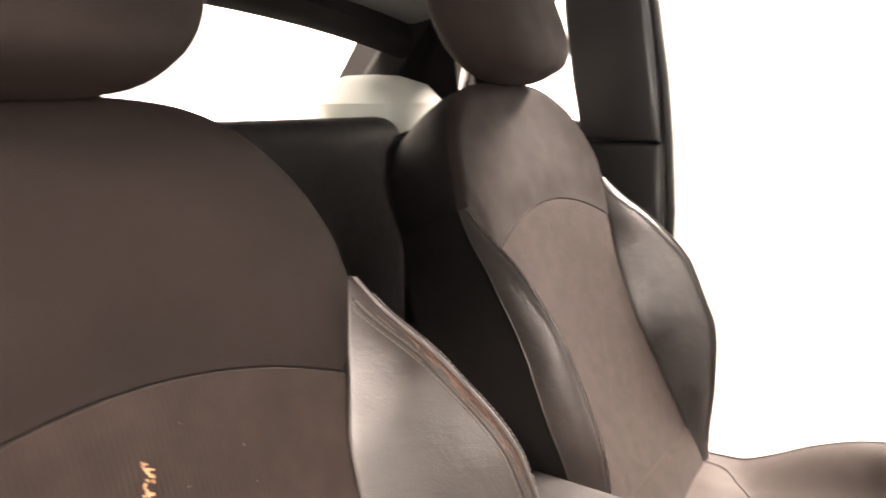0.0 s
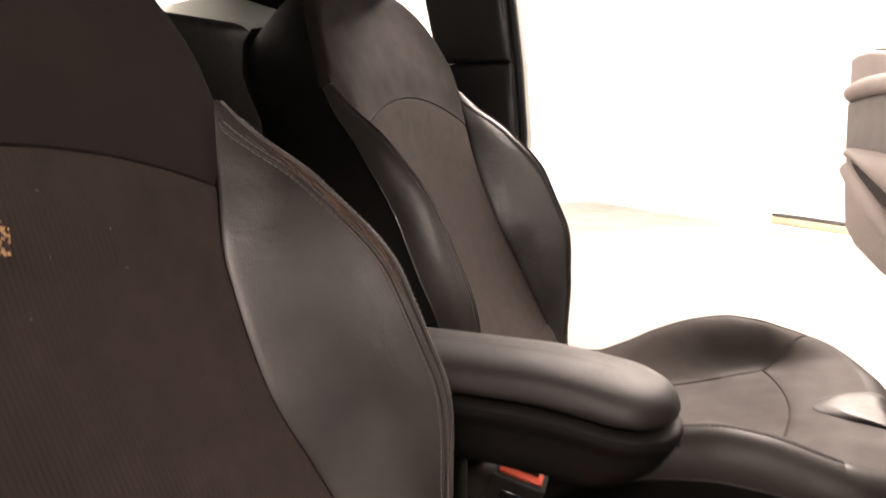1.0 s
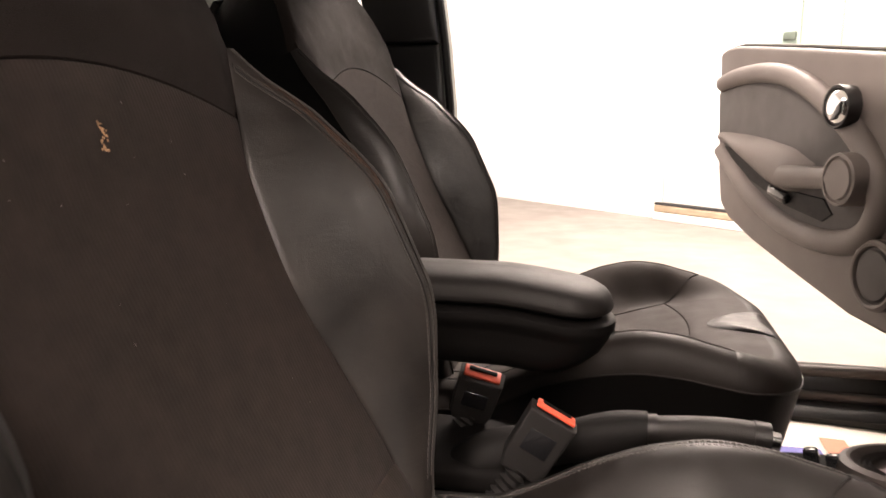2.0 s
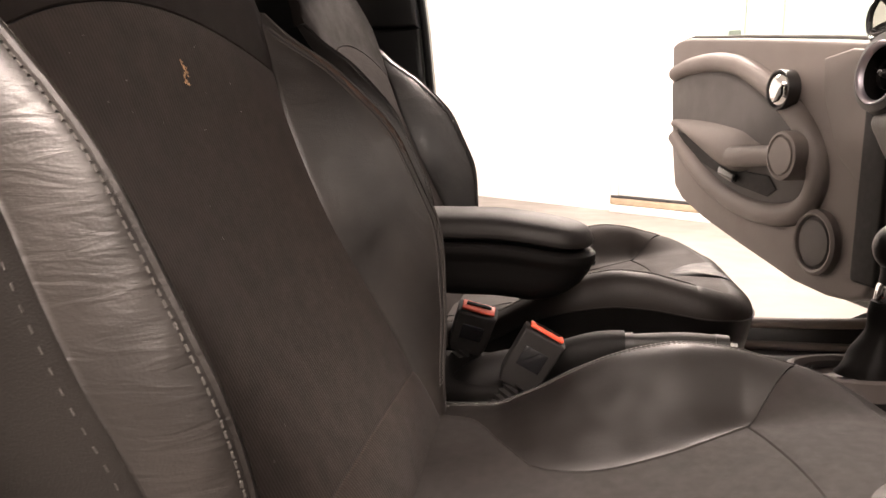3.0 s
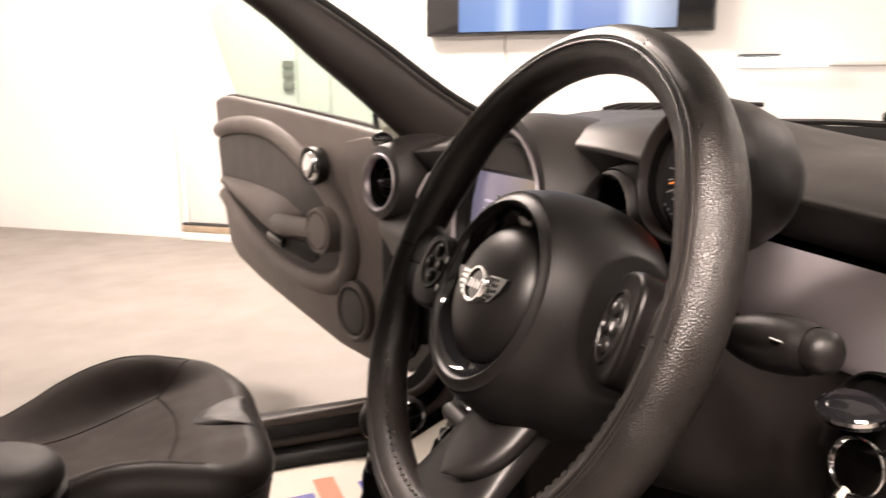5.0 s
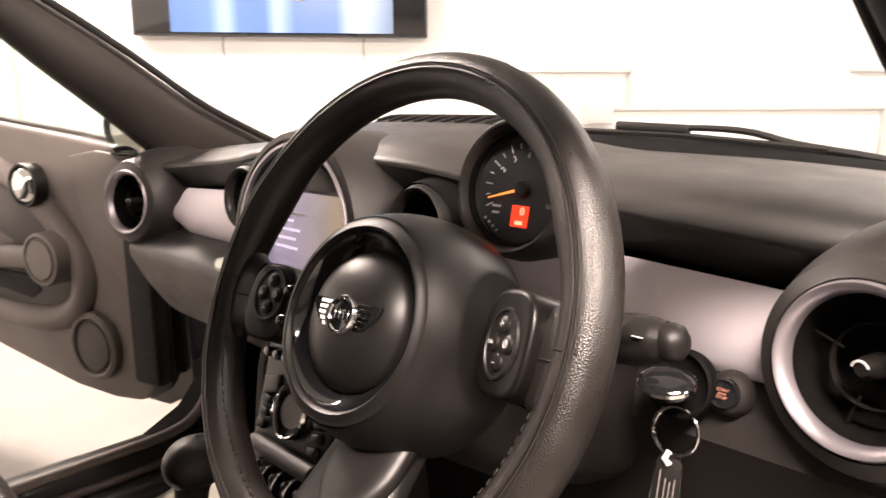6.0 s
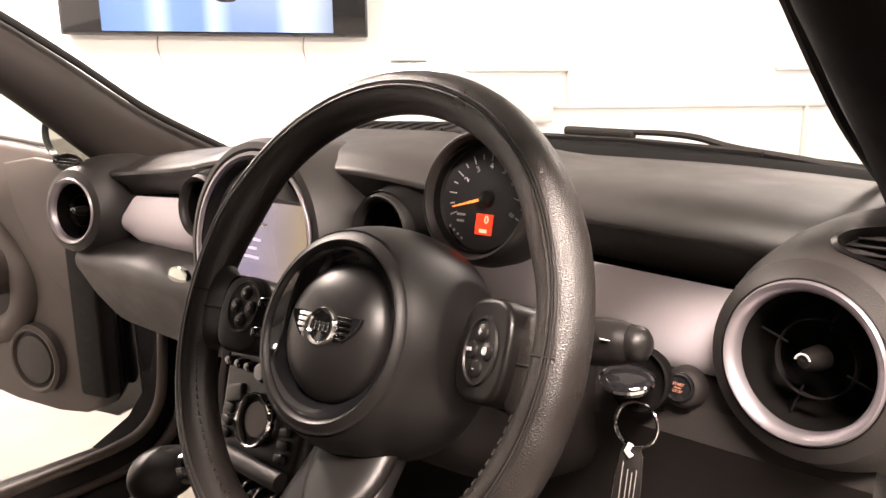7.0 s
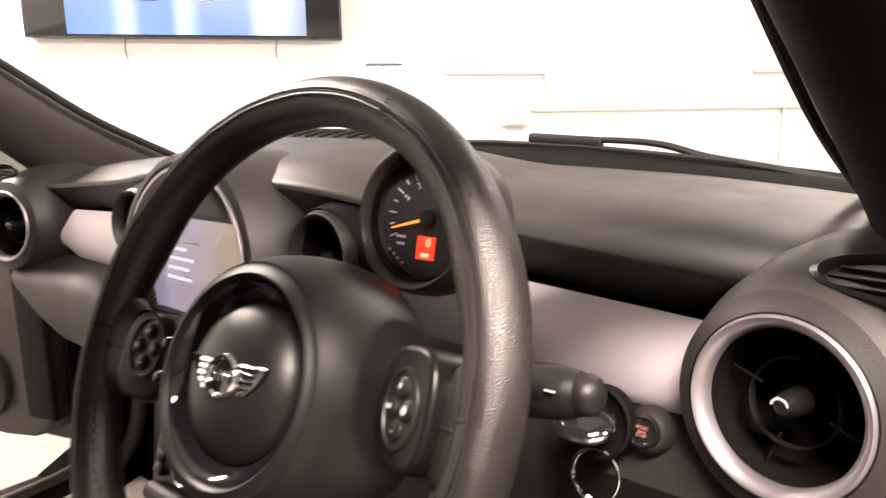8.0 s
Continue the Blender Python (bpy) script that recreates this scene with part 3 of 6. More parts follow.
            fold = 0.00035 * math.sin(math.pi * u) ** 2 * math.sin(210 * h + 12 * u + 2.2 * math.sin(47 * h)) * smooth01((0.0 - h) / 0.2) * (0.6 + 0.4 * math.sin(31 * h + 1))
            return at(sgn * (c + (w - c) * math.sin(q) + fold * math.sin(q)), h, b - (b * 0.40 + 0.010) * (1 - math.cos(q)) + fold * math.cos(q))
        part("bolster_roll", grid(pillow(roll, 0.0008, 0.004, 0.06, 0.5), 18, 130), roll_leather or LEATHER_WORN, seat, "creased leather outer roll")

        def side(u, v, sgn=sgn):
            h = lerp(-0.42, 0.073, v)
            b, w = SEAT_B(h), SEAT_W(h)
            q = CROWD(u)
            return at(sgn * (w - 0.02 * q * q), h, lerp(b - (b * 0.40 + 0.010), -0.118, q))
        # shaded copy on the passenger seat, lit copy on the driver's
        part("side_panel", grid(pillow(side, 0.001, 0.004, 0.14, 0.5), 16, 40), SEAT_SIDE_DARK if roll_leather else SEAT_SIDE_LIT, seat)
        crest = [at(sgn * (SEAT_YC(h) + 0.001), h, SEAT_B(h) - 0.001) for h in np.linspace(-0.40, 0.07, 60)]
        part("piping", tube(crest, 0.0024, sides=6), roll_leather or LEATHER_WORN, seat)

        def on_bolster(h, off, lift=0.0, sgn=sgn):
            """A place on the bolster's inner face, off metres from its crest."""
            a, c, b = SEAT_A(h), SEAT_YC(h), SEAT_B(h)
            w = max(0.2, 1 - off / max(0.01, c - a))
            return at(sgn * lerp(a, c, w), h, b * (0.55 * w + 0.45 * w * w) + 0.012 * math.sin(math.pi * w) * min(1, b / 0.05) + lift)
        gap = table([-0.40, -0.25, -0.10, 0.0, 0.05, 0.073], [0.0055, 0.0060, 0.0085, 0.0130, 0.0150, 0.0120])
        hs = np.linspace(-0.38, 0.055, 110)
        part("seam_groove", tube([on_bolster(h, gap(h), -0.0003) for h in hs], 0.0010, sides=6), RUBBER, seat)
        rows = bmesh.new()
        for side_off in (-0.0030, 0.0030):
            dashes([on_bolster(h, gap(h) + side_off, 0.0003) for h in hs], 0.0034, 0.0018, 0.0007, rows)
        part("stitching", rows, STITCH, seat, "grey double thread stitching")
        outer = [at(sgn * (SEAT_YC(h) + 0.0065), h, SEAT_B(h) - 0.0008) for h in hs]
        part("stitching", dashes(outer, 0.0034, 0.0018, 0.0007), STITCH, seat)

    def padding(u, v):
        h = lerp(-0.43, 0.20, v)
        hh = min(h, 0.073)
        a, c, b, w = SEAT_A(min(hh, 0.0)), SEAT_YC(hh), SEAT_B(hh), SEAT_W(hh)
        y = (2 * u - 1) * (w - 0.008 if h < 0.073 else min(0.2265, next((q for q in np.linspace(0.2265, 0.02, 40) if SEAT_TOP(q) >= h + 0.02), 0.02)) - 0.012)
        k = abs(y)
        if k < a:
            f = dish(y, hh)
        elif k < c:
            t = (k - a) / (c - a)
            f = b * (0.55 * t + 0.45 * t * t)
        else:
            q = math.asin(min(1.0, (k - c) / max(1e-4, w - c)))
            f = b - (b * 0.40 + 0.010) * (1 - math.cos(q))
        return at(y, h, f * (1 if h < 0.073 else 0) - 0.009)
    part("padding", grid(padding, 48, 40), RUBBER, seat)

    def shell(u, v):
        h = lerp(-0.42, 0.232, v)
        w = SEAT_W(h) - 0.02 if h < 0.073 else 0.211
        s = 2 * u - 1
        if h > 0.073:
            w = min(w, next((y for y in np.linspace(0.211, 0.02, 40) if SEAT_TOP(y) >= h + 0.01), 0.02))
        return at(s * w, h, -0.118 - 0.02 * (1 - s * s))
    part("back_shell", grid(shell, 20, 30), PLASTIC_MATT, seat)

    # headrest on two posts
    def headrest(u, v):
        th, ph = 2 * math.pi * u, math.pi * (v - 0.5)
        cu, su = math.cos(th), math.sin(th)
        p = 0.62
        e = lambda x, q: math.copysign(abs(x) ** q, x)
        r = max(0.0, math.cos(ph)) ** 0.5
        y, f, h = 0.140 * e(su, 0.75) * r, 0.056 * e(cu, p) * r, 0.098 * e(math.sin(ph), 0.72)
        y *= 1 - 0.12 * smooth01((-h) / 0.098)
        return at(y, 0.3225 + h, 0.026 + f + 0.012 * (h / 0.1) ** 2)
    part("headrest", grid(headrest, 44, 30, close_u=True), SEAT_UPPER, seat, "dark padded headrest")
    for sgn in (-1, 1):
        part("headrest_post", tube([at(sgn * 0.065, h, -0.05 + 0.06 * smooth01((h - .2) / .12)) for h in np.linspace(0.2, 0.32, 8)], 0.0065, sides=10), CHROME, seat, "slim metal post")
        part("post_collar", lathe([(0.0135, -0.004), (0.0135, 0.008), (0.011, 0.012), (0.0066, 0.013)], facing(at(sgn * 0.065, 0.228, -0.052), up), steps=18), PLASTIC, seat)

    # same upholstery on both seats; the passenger's is lightened in place of light
    leather, cloth, flank = (CUSHION_LIT, CUSHION_LIT, CUSHION_FLANK_SHADED) if roll_leather else (LEATHER_THIGH, CUSHION_CLOTH, LEATHER_THIGH)

    # cushion: one padded top whose border rolls over to a seam, with a plain skirt below
    def cz(x, y):
        a, r = CUSH_A(x), 0.225
        w = smooth01((abs(y) - a) / max(0.02, r - a))
        return CUSH_Z(x) + CUSH_B(x) * w - 0.008 * max(0.0, 1 - (y / 0.12) ** 2) * smooth01((0.27 - x) / 0.1)

    ROLL, CX, CY, RX, RY = 0.036, 0.2865, 0.115, 0.061, 0.110

    def border(s):
        """Inset edge of the top and its outward direction; s runs 0..1 from the rear along the side to the front's middle."""
        if s < 0.55:
            return Vector((lerp(-0.12, CX, s / 0.55), 0.225)), Vector((0, 1))
        if s < 0.85:
            q = (s - 0.55) / 0.30 * math.pi / 2
            return Vector((CX + RX * math.sin(q), CY + RY * math.cos(q))), Vector((math.sin(q), math.cos(q)))
        return Vector((CX + RX, lerp(CY, 0.0, (s - 0.85) / 0.15))), Vector((1, 0))

    def seam_height(z):
        return z - 0.031 - 0.36 * max(0.0, z - 0.487)

    def wrap(s, w, sgn, lift=0.0):
        p, d = border(s)
        z = cz(p.x, p.y)
        seam = seam_height(z)
        q = w * math.pi / 2
        o = p + d * ((ROLL + lift) * math.sin(q))
        return Vector((o.x, sgn * o.y, z + lift * math.cos(q) - (z - seam) * (1 - math.cos(q))))

    def skirt(s, v, sgn):
        p, d = border(s)
        top = wrap(s, 1.0, sgn)
        o = p + d * (ROLL + 0.001 - 0.030 * v)
        return Vector((o.x, sgn * o.y, lerp(top.z, 0.305, v)))

    def front_edge(y):
        y = abs(y)
        return 0.225 + 0.028 * (1 - (y / 0.15) ** 2) if y < 0.15 else 0.225 + (y - 0.15) * 0.82

    def seat_centre(u, v):
        s = 2 * CROWD(u) - 1
        x = lerp(-0.13, front_edge(s * 0.15), CROWD(v))
        y = s * CUSH_A(min(x, 0.225))
        return Vector((x, y, cz(x, y)))
    part("cushion_centre", grid(pillow(seat_centre, 0.0014, 0.006, 0.2, 0.35), 30, 40), cloth, seat, "dark fabric cushion centre")

    def under(u, v):
        x, y = lerp(-0.13, 0.345, u), lerp(-0.215, 0.215, v)
        return Vector((x, y, cz(x, y) - 0.009))
    part("cushion_padding", grid(under, 30, 36), RUBBER, seat)

    def nose_x(y):
        k = max(0.0, abs(y) - CY) / RY
        return CX + RX * max(0.0, 1 - k * k) ** 0.5

    def seat_front(u, v):
        y = (2 * CROWD(u) - 1) * 0.225
        x = lerp(front_edge(y), max(front_edge(y), nose_x(y)), v)
        dip = 0.0009 * max(0.0, 1 - (x - front_edge(y)) / 0.008) ** 2
        return Vector((x, y, cz(x, y) - dip))
    part("cushion_front", grid(seat_front, 54, 22), cloth, seat)

    def nose_pad(u, v):
        y = (2 * u - 1) * 0.067
        x = lerp(0.278 + 20 * y * y, 0.370, v)
        q = math.asin(min(1.0, max(0.0, (x - CX - RX) / ROLL)))
        z = cz(min(x, CX + RX), y)
        rise = 0.0062 * min(1.0, 6 * u * (1 - u)) ** 0.6 * min(1.0, 0.12 + 4 * v) ** 0.7 * smooth01((1 - v) / 0.25) - 0.0008
        return Vector((x + rise * math.sin(q), y, z - (z - seam_height(z)) * (1 - math.cos(q)) + rise * math.cos(q)))
    part("nose_pad", grid(nose_pad, 28, 24), LEATHER_WORN, seat, "smooth leather pad at the cushion's front")

    for sgn in (-1, 1):
        def thigh(u, v, sgn=sgn):
            w = CROWD(u)
            x = lerp(-0.12, lerp(0.225, CX, w), CROWD(v))
            y = lerp(CUSH_A(min(x, 0.225)), 0.225, w)
            fold = 0.0004 * math.sin(math.pi * w) ** 2 * math.sin(130 * x + 95 * y + 1.6 * math.sin(33 * x + 20 * y)) * smooth01((x - 0.02) / 0.12) * math.sin(math.pi * v)
            return Vector((x, sgn * y, cz(x, y) + fold))
        part("thigh_bolster", grid(pillow(thigh, 0.0009, 0.005, 0.12, 0.40), 28, 80), leather, seat, "raised smooth leather thigh bolster")

        def side_wrap(u, v, sgn=sgn):
            p = wrap(0.55 * u, v, sgn)
            return p - Vector((0, 0, 0.0009 * max(max(0.0, 1 - v / 0.12) ** 2, max(0.0, 1 - (1 - u) / 0.02) ** 2)))
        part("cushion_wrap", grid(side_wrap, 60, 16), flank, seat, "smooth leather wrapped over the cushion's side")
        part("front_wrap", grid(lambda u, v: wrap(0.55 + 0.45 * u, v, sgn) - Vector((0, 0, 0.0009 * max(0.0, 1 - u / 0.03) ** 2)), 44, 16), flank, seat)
        part("cushion_skirt", grid(lambda u, v: skirt(u, v, sgn), 60, 8), SEAT_SIDE_DARK, seat, "plain black skirt under the seam")
        part("cushion_seam", tube([skirt(u, 0.0, sgn) + Vector((0, 0, 0.0006)) for u in np.linspace(0.02, 1.0, 90)], 0.0014, sides=6), LEATHER_SOFT, seat)
        vs = np.linspace(0.10, 0.985, 90)
        part("thigh_groove", tube([wrap(0.55 * v, 0.0, sgn, -0.0014) for v in vs], 0.0011, sides=6), leather, seat)
        rows = bmesh.new()
        for w in (-0.0035, 0.055):
            dashes([(wrap(0.55 * v, w, sgn, 0.0003) if w > 0 else wrap(0.55 * v, 0, sgn, 0.0002) + Vector((0, sgn * w, -0.0004))) for v in vs], 0.0034, 0.0018, 0.0007, rows)
        part("cushion_stitching", rows, STITCH, seat, "grey double thread stitching")
    part("seat_base", rounded_box((0.42, 0.44, 0.09), pose(0.11, 0, 0.275), 0.02), PLASTIC_MATT, seat)
    return seat


DRIVER = build_seat("black leather and fabric driver's seat with a small tan stain", pose(0, -0.362, 0))


def wear_driver_seat():
    """Scuffed leather along the crest of the inner bolster, where the driver slides in."""
    up, fwd = Vector((-math.sin(RECLINE), 0, math.cos(RECLINE))), Vector((math.cos(RECLINE), 0, math.sin(RECLINE)))
    rnd = random.Random(9)
    row = [Vector((-0.252, 0, 0.815)) + up * h + fwd * (SEAT_B(h) * 0.60 - 0.020) + Vector((0, -SEAT_W(h) - 0.0006, 0)) for h in np.linspace(-0.40, 0.05, 70)]
    part("stitching", dashes(row, 0.0035, 0.006, 0.00035), STITCH, DRIVER, "pale thread stitching")
    bm = bmesh.new()
    for k in range(150):
        h = rnd.triangular(-0.15, 0.03, -0.065)
        off = abs(rnd.gauss(0.0, 0.0045)) + 0.0015
        l = rnd.uniform(0.002, 0.009)
        pts = []
        for t in (-1, 0, 1):
            q = h + t * l
            a, c, b = SEAT_A(q), SEAT_YC(q), SEAT_B(q)
            w = 1 - off / (c - a)
            pts.append(Vector((-0.252, lerp(a, c, w), 0.815)) + up * q + fwd * (b * (0.55 * w + 0.45 * w * w) + 0.012 * math.sin(math.pi * w) * min(1, b / 0.05)))
        tube(pts, rnd.uniform(0.0003, 0.0008), bm, sides=5, flat=0.5)
    part("scuff", bm, SCUFF, DRIVER, "worn reddish-brown scuffs along the bolster edge")


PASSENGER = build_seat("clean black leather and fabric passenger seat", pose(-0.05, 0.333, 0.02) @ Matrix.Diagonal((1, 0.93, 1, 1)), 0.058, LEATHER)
for piece in PASSENGER.children:
    if piece.name.split(".")[0] in ("cushion_centre", "cushion_padding", "cushion_front", "nose_pad", "thigh_bolster", "cushion_wrap", "front_wrap", "cushion_skirt", "cushion_seam", "cushion_stitching", "thigh_groove"):
        piece.location.x -= 0.006  # this cushion sits further back
wear_driver_seat()

# ---------------------------------------------------------------- passenger door
DOOR_V = Vector((-0.3039, 0.9527, 0))
DOOR_N = Vector((-0.9527, -0.3039, 0))
DOOR_AT = Matrix.Translation((0.807, 0.72, 0))
DOOR_M = DOOR_AT @ Matrix((DOOR_V, DOOR_N, (0, 0, 1))).transposed().to_4x4()
DOOR_FACE = DOOR_AT @ Matrix((-DOOR_V, (0, 0, 1), DOOR_N)).transposed().to_4x4()


def door_point(d, z, n=0.0):
    return DOOR_M @ Vector((d, n, z))


def build_passenger_door():
    door = thing("hinged_door", "open front passenger door with grey trim and round handle ring", "car door")
    out = [(1.283, 1.010), (1.24, 1.024), (1.17, 1.027), (0.80, 0.990), (0.384, 0.943), (0.20, 0.918), (0.165, 0.88), (0.165, 0.37), (0.19, 0.325), (0.24, 0.305), (0.33, 0.297), (0.47, 0.305), (0.755, 0.359), (0.99, 0.408), (1.15, 0.455), (1.215, 0.50), (1.246, 0.62), (1.268, 0.80)]
    face = lambda pts: [(-d, z) for d, z in pts]
    part("inner_trim", slab(face(out)[::-1], DOOR_FACE, 0.055, 0.014, 4), DOOR_TRIM, door, "mid-grey moulded plastic trim panel")
    skin = [(1.30, 0.99), (1.17, 1.005), (0.80, 0.97), (0.36, 0.925), (0.13, 0.90), (0.11, 0.33), (0.2, 0.28), (0.47, 0.285), (0.99, 0.385), (1.2, 0.45), (1.26, 0.6)]
    part("outer_skin", slab(face(skin)[::-1], DOOR_FACE @ Matrix.Translation((0, 0, -0.057)), 0.075, 0.008), BODY_PAINT, door, "glossy dark painted outer skin")
    # black shut face on the hinge side
    part("shut_face", rounded_box((0.09, 0.05, 0.52), DOOR_M @ pose(0.188, -0.012, 0.62), 0.012), RUBBER, door, "black hinge-side shut face")
    # sculpted ring
    ring = [(1.238, 0.906), (1.13, 0.925), (0.97, 0.930), (0.82, 0.912), (0.69, 0.868), (0.56, 0.800), (0.45, 0.720), (0.385, 0.625), (0.40, 0.545), (0.47, 0.495), (0.59, 0.475), (0.736, 0.482), (0.88, 0.515), (1.006, 0.562), (1.13, 0.63), (1.215, 0.682)]
    path = smooth_path([door_point(d, z, 0.002) for d, z in ring], 80)
    part("trim_ring", tube(path, lambda t: 0.028 + 0.006 * math.sin(math.pi * t), sides=16), DOOR_TRIM, door, "thick grey oval ring moulding")
    ins = [(1.262, 0.872), (1.13, 0.902), (0.97, 0.908), (0.83, 0.890), (0.70, 0.845), (0.57, 0.775), (0.47, 0.70), (0.41, 0.62), (0.43, 0.55), (0.50, 0.515), (0.62, 0.50), (0.74, 0.51), (0.88, 0.545), (1.0, 0.59), (1.12, 0.655), (1.245, 0.735)]
    part("insert", slab(face(ins)[::-1], DOOR_FACE @ Matrix.Translation((0, 0, 0.004)), 0.012, 0.003), DOOR_DARK, door, "darker textured insert")
    # arm pad, a leaf that narrows towards the handle
    def pad(u, v):
        s = CROWD(u)
        d = lerp(1.212, 0.655, s)
        end = smooth01((s - 0.80) / 0.20)
        top = lerp(0.745, 0.694, s) + 0.014 * math.sin(math.pi * s) - 0.018 * end
        bot = lerp(0.712, 0.582, smooth01(s * 1.25)) + 0.030 * end
        n = 0.006 + 0.048 * math.sin(math.pi * min(1, max(0, v))) ** 0.7 * (0.4 + 0.6 * smooth01(s * 3)) * (1 - end ** 2)
        return door_point(d, lerp(bot, top, v), n)
    part("arm_pad", grid(pad, 30, 14), DOOR_TRIM, door, "grey leaf-shaped arm pad")
    pocket = [(1.215, 0.70), (1.0, 0.600), (0.78, 0.545), (0.60, 0.525), (0.56, 0.55), (0.60, 0.585), (0.74, 0.59), (0.95, 0.63), (1.12, 0.69)]
    part("pocket", slab(face(pocket)[::-1], DOOR_FACE @ Matrix.Translation((0, 0, 0.009)), 0.01, 0.002), RUBBER, door, "dark door pocket opening")
    part("pull_bar", tube([door_point(lerp(0.74, 0.47, t), lerp(0.634, 0.652, t), 0.042) for t in np.linspace(0, 1, 10)], lambda t: 0.032 - 0.004 * t, sides=16), DOOR_TRIM, door, "short round pull bar")
    disc = lambda r, d: [(0.0001, d), (r * 0.72, d), (r * 0.76, d - 0.006), (r * 0.82, d - 0.006), (r * 0.86, d), (r * 0.97, d - 0.002), (r, d - 0.01), (r, -0.03)]
    part("pull_cap", lathe(disc(0.066, 0.048), facing(door_point(0.455, 0.652, 0.024), DOOR_N), steps=40), DOOR_TRIM, door)
    part("window_switch", rounded_box((0.10, 0.02, 0.03), DOOR_M @ pose(0.80, 0.022, 0.575, 0, -12, 0), 0.008), GLOSS, door, "small black catch in the pocket")
    # round inner handle
    hb = facing(door_point(0.525, 0.826, 0.034), DOOR_N)
    part("handle_bezel", lathe([(0.0535, -0.02), (0.0548, 0.010), (0.0530, 0.015), (0.0485, 0.015), (0.0462, 0.006)], hb, steps=40), PLASTIC, door)
    handle = part("handle", lathe([(0.0001, 0.024), (0.02, 0.023), (0.036, 0.018), (0.045, 0.007)], hb, steps=40), CHROME, door, "domed chrome handle disc")
    part("handle_grip", slab([(-0.003, -0.034), (0.018, -0.03), (0.034, -0.012), (0.034, 0.012), (0.02, 0.0)], hb @ Matrix.Translation((0, 0, 0.026)), 0.012, 0.002), GLOSS, handle, "black grip")
    # speaker
    sp = facing(door_point(0.364, 0.432, 0.012), DOOR_N)
    part("speaker_ring", lathe([(0.098, -0.02), (0.096, 0.006), (0.086, 0.012), (0.080, 0.010), (0.077, 0.002)], sp, steps=48, scale=(0.86, 0.9)), DOOR_TRIM, door)
    part("speaker_grille", lathe([(0.0001, 0.012), (0.04, 0.011), (0.066, 0.008), (0.071, 0.001), (0.078, 0.0)], sp, steps=48, scale=(0.86, 0.9)), DOOR_DARK, door, "dark speaker grille")
    # raised corner by the vent
    corner = [(0.40, 0.90), (0.385, 0.80), (0.32, 0.66), (0.24, 0.60), (0.18, 0.60), (0.18, 0.90), (0.3, 0.915)]
    part("corner_cover", slab(face(corner), DOOR_FACE @ Matrix.Translation((0, 0, 0.007)), 0.02, 0.006, 3), DOOR_TRIM, door)
    part("belt_seal", tube([door_point(d, z, -0.03) for d, z in ((0.2, 0.926), (0.384, 0.950), (0.80, 0.995), (1.17, 1.030), (1.24, 1.026))], 0.005, sides=8), DOOR_DARK, door, "slim grey window seal")
    glass_out = [(0.25, 0.93), (0.258, 0.985), (0.50, 1.14), (0.75, 1.26), (0.97, 1.318), (1.15, 1.348), (1.30, 1.352), (1.352, 1.335), (1.368, 1.295), (1.34, 1.25), (1.25, 1.12), (1.15, 1.0)]
    pane = part("door_glass", slab(face(glass_out)[::-1], DOOR_FACE @ Matrix.Translation((0, 0, -0.035)), 0.004, 0.0, 1), GLASS, door, "greenish tinted frameless window glass", smooth=False)
    pane.visible_shadow = False
    # outside mirror
    mf = facing((0.745, 0.845, 0.960), Vector((-0.86, -0.30, -0.12)))
    mirror = part("wing_mirror", lathe([(0.0001, -0.085), (0.045, -0.078), (0.078, -0.050), (0.092, -0.012), (0.0925, 0.012), (0.0915, 0.0155), (0.0895, 0.0150), (0.0890, 0.006)], mf, steps=44, scale=(0.92, 0.74)), BODY_PAINT, door, "rounded dark wing mirror housing")
    part("mirror_glass", lathe([(0.0001, 0.010), (0.04, 0.0095), (0.0892, 0.007)], mf, steps=44, scale=(0.92, 0.74)), MIRROR, mirror, "tinted mirror glass")
    part("mirror_foot", rounded_box((0.05, 0.13, 0.035), DOOR_M @ pose(0.17, -0.085, 0.925, 0, 0, 0), 0.012), PLASTIC, door)
    return door


PASSENGER_DOOR = build_passenger_door()
driver_door = copy_thing(PASSENGER_DOOR, Matrix.Diagonal((1, -1, 1, 1)))
tagged(driver_door, "open driver's door with grey trim, swung wide beside the seat", "car door")

# ---------------------------------------------------------------- car body


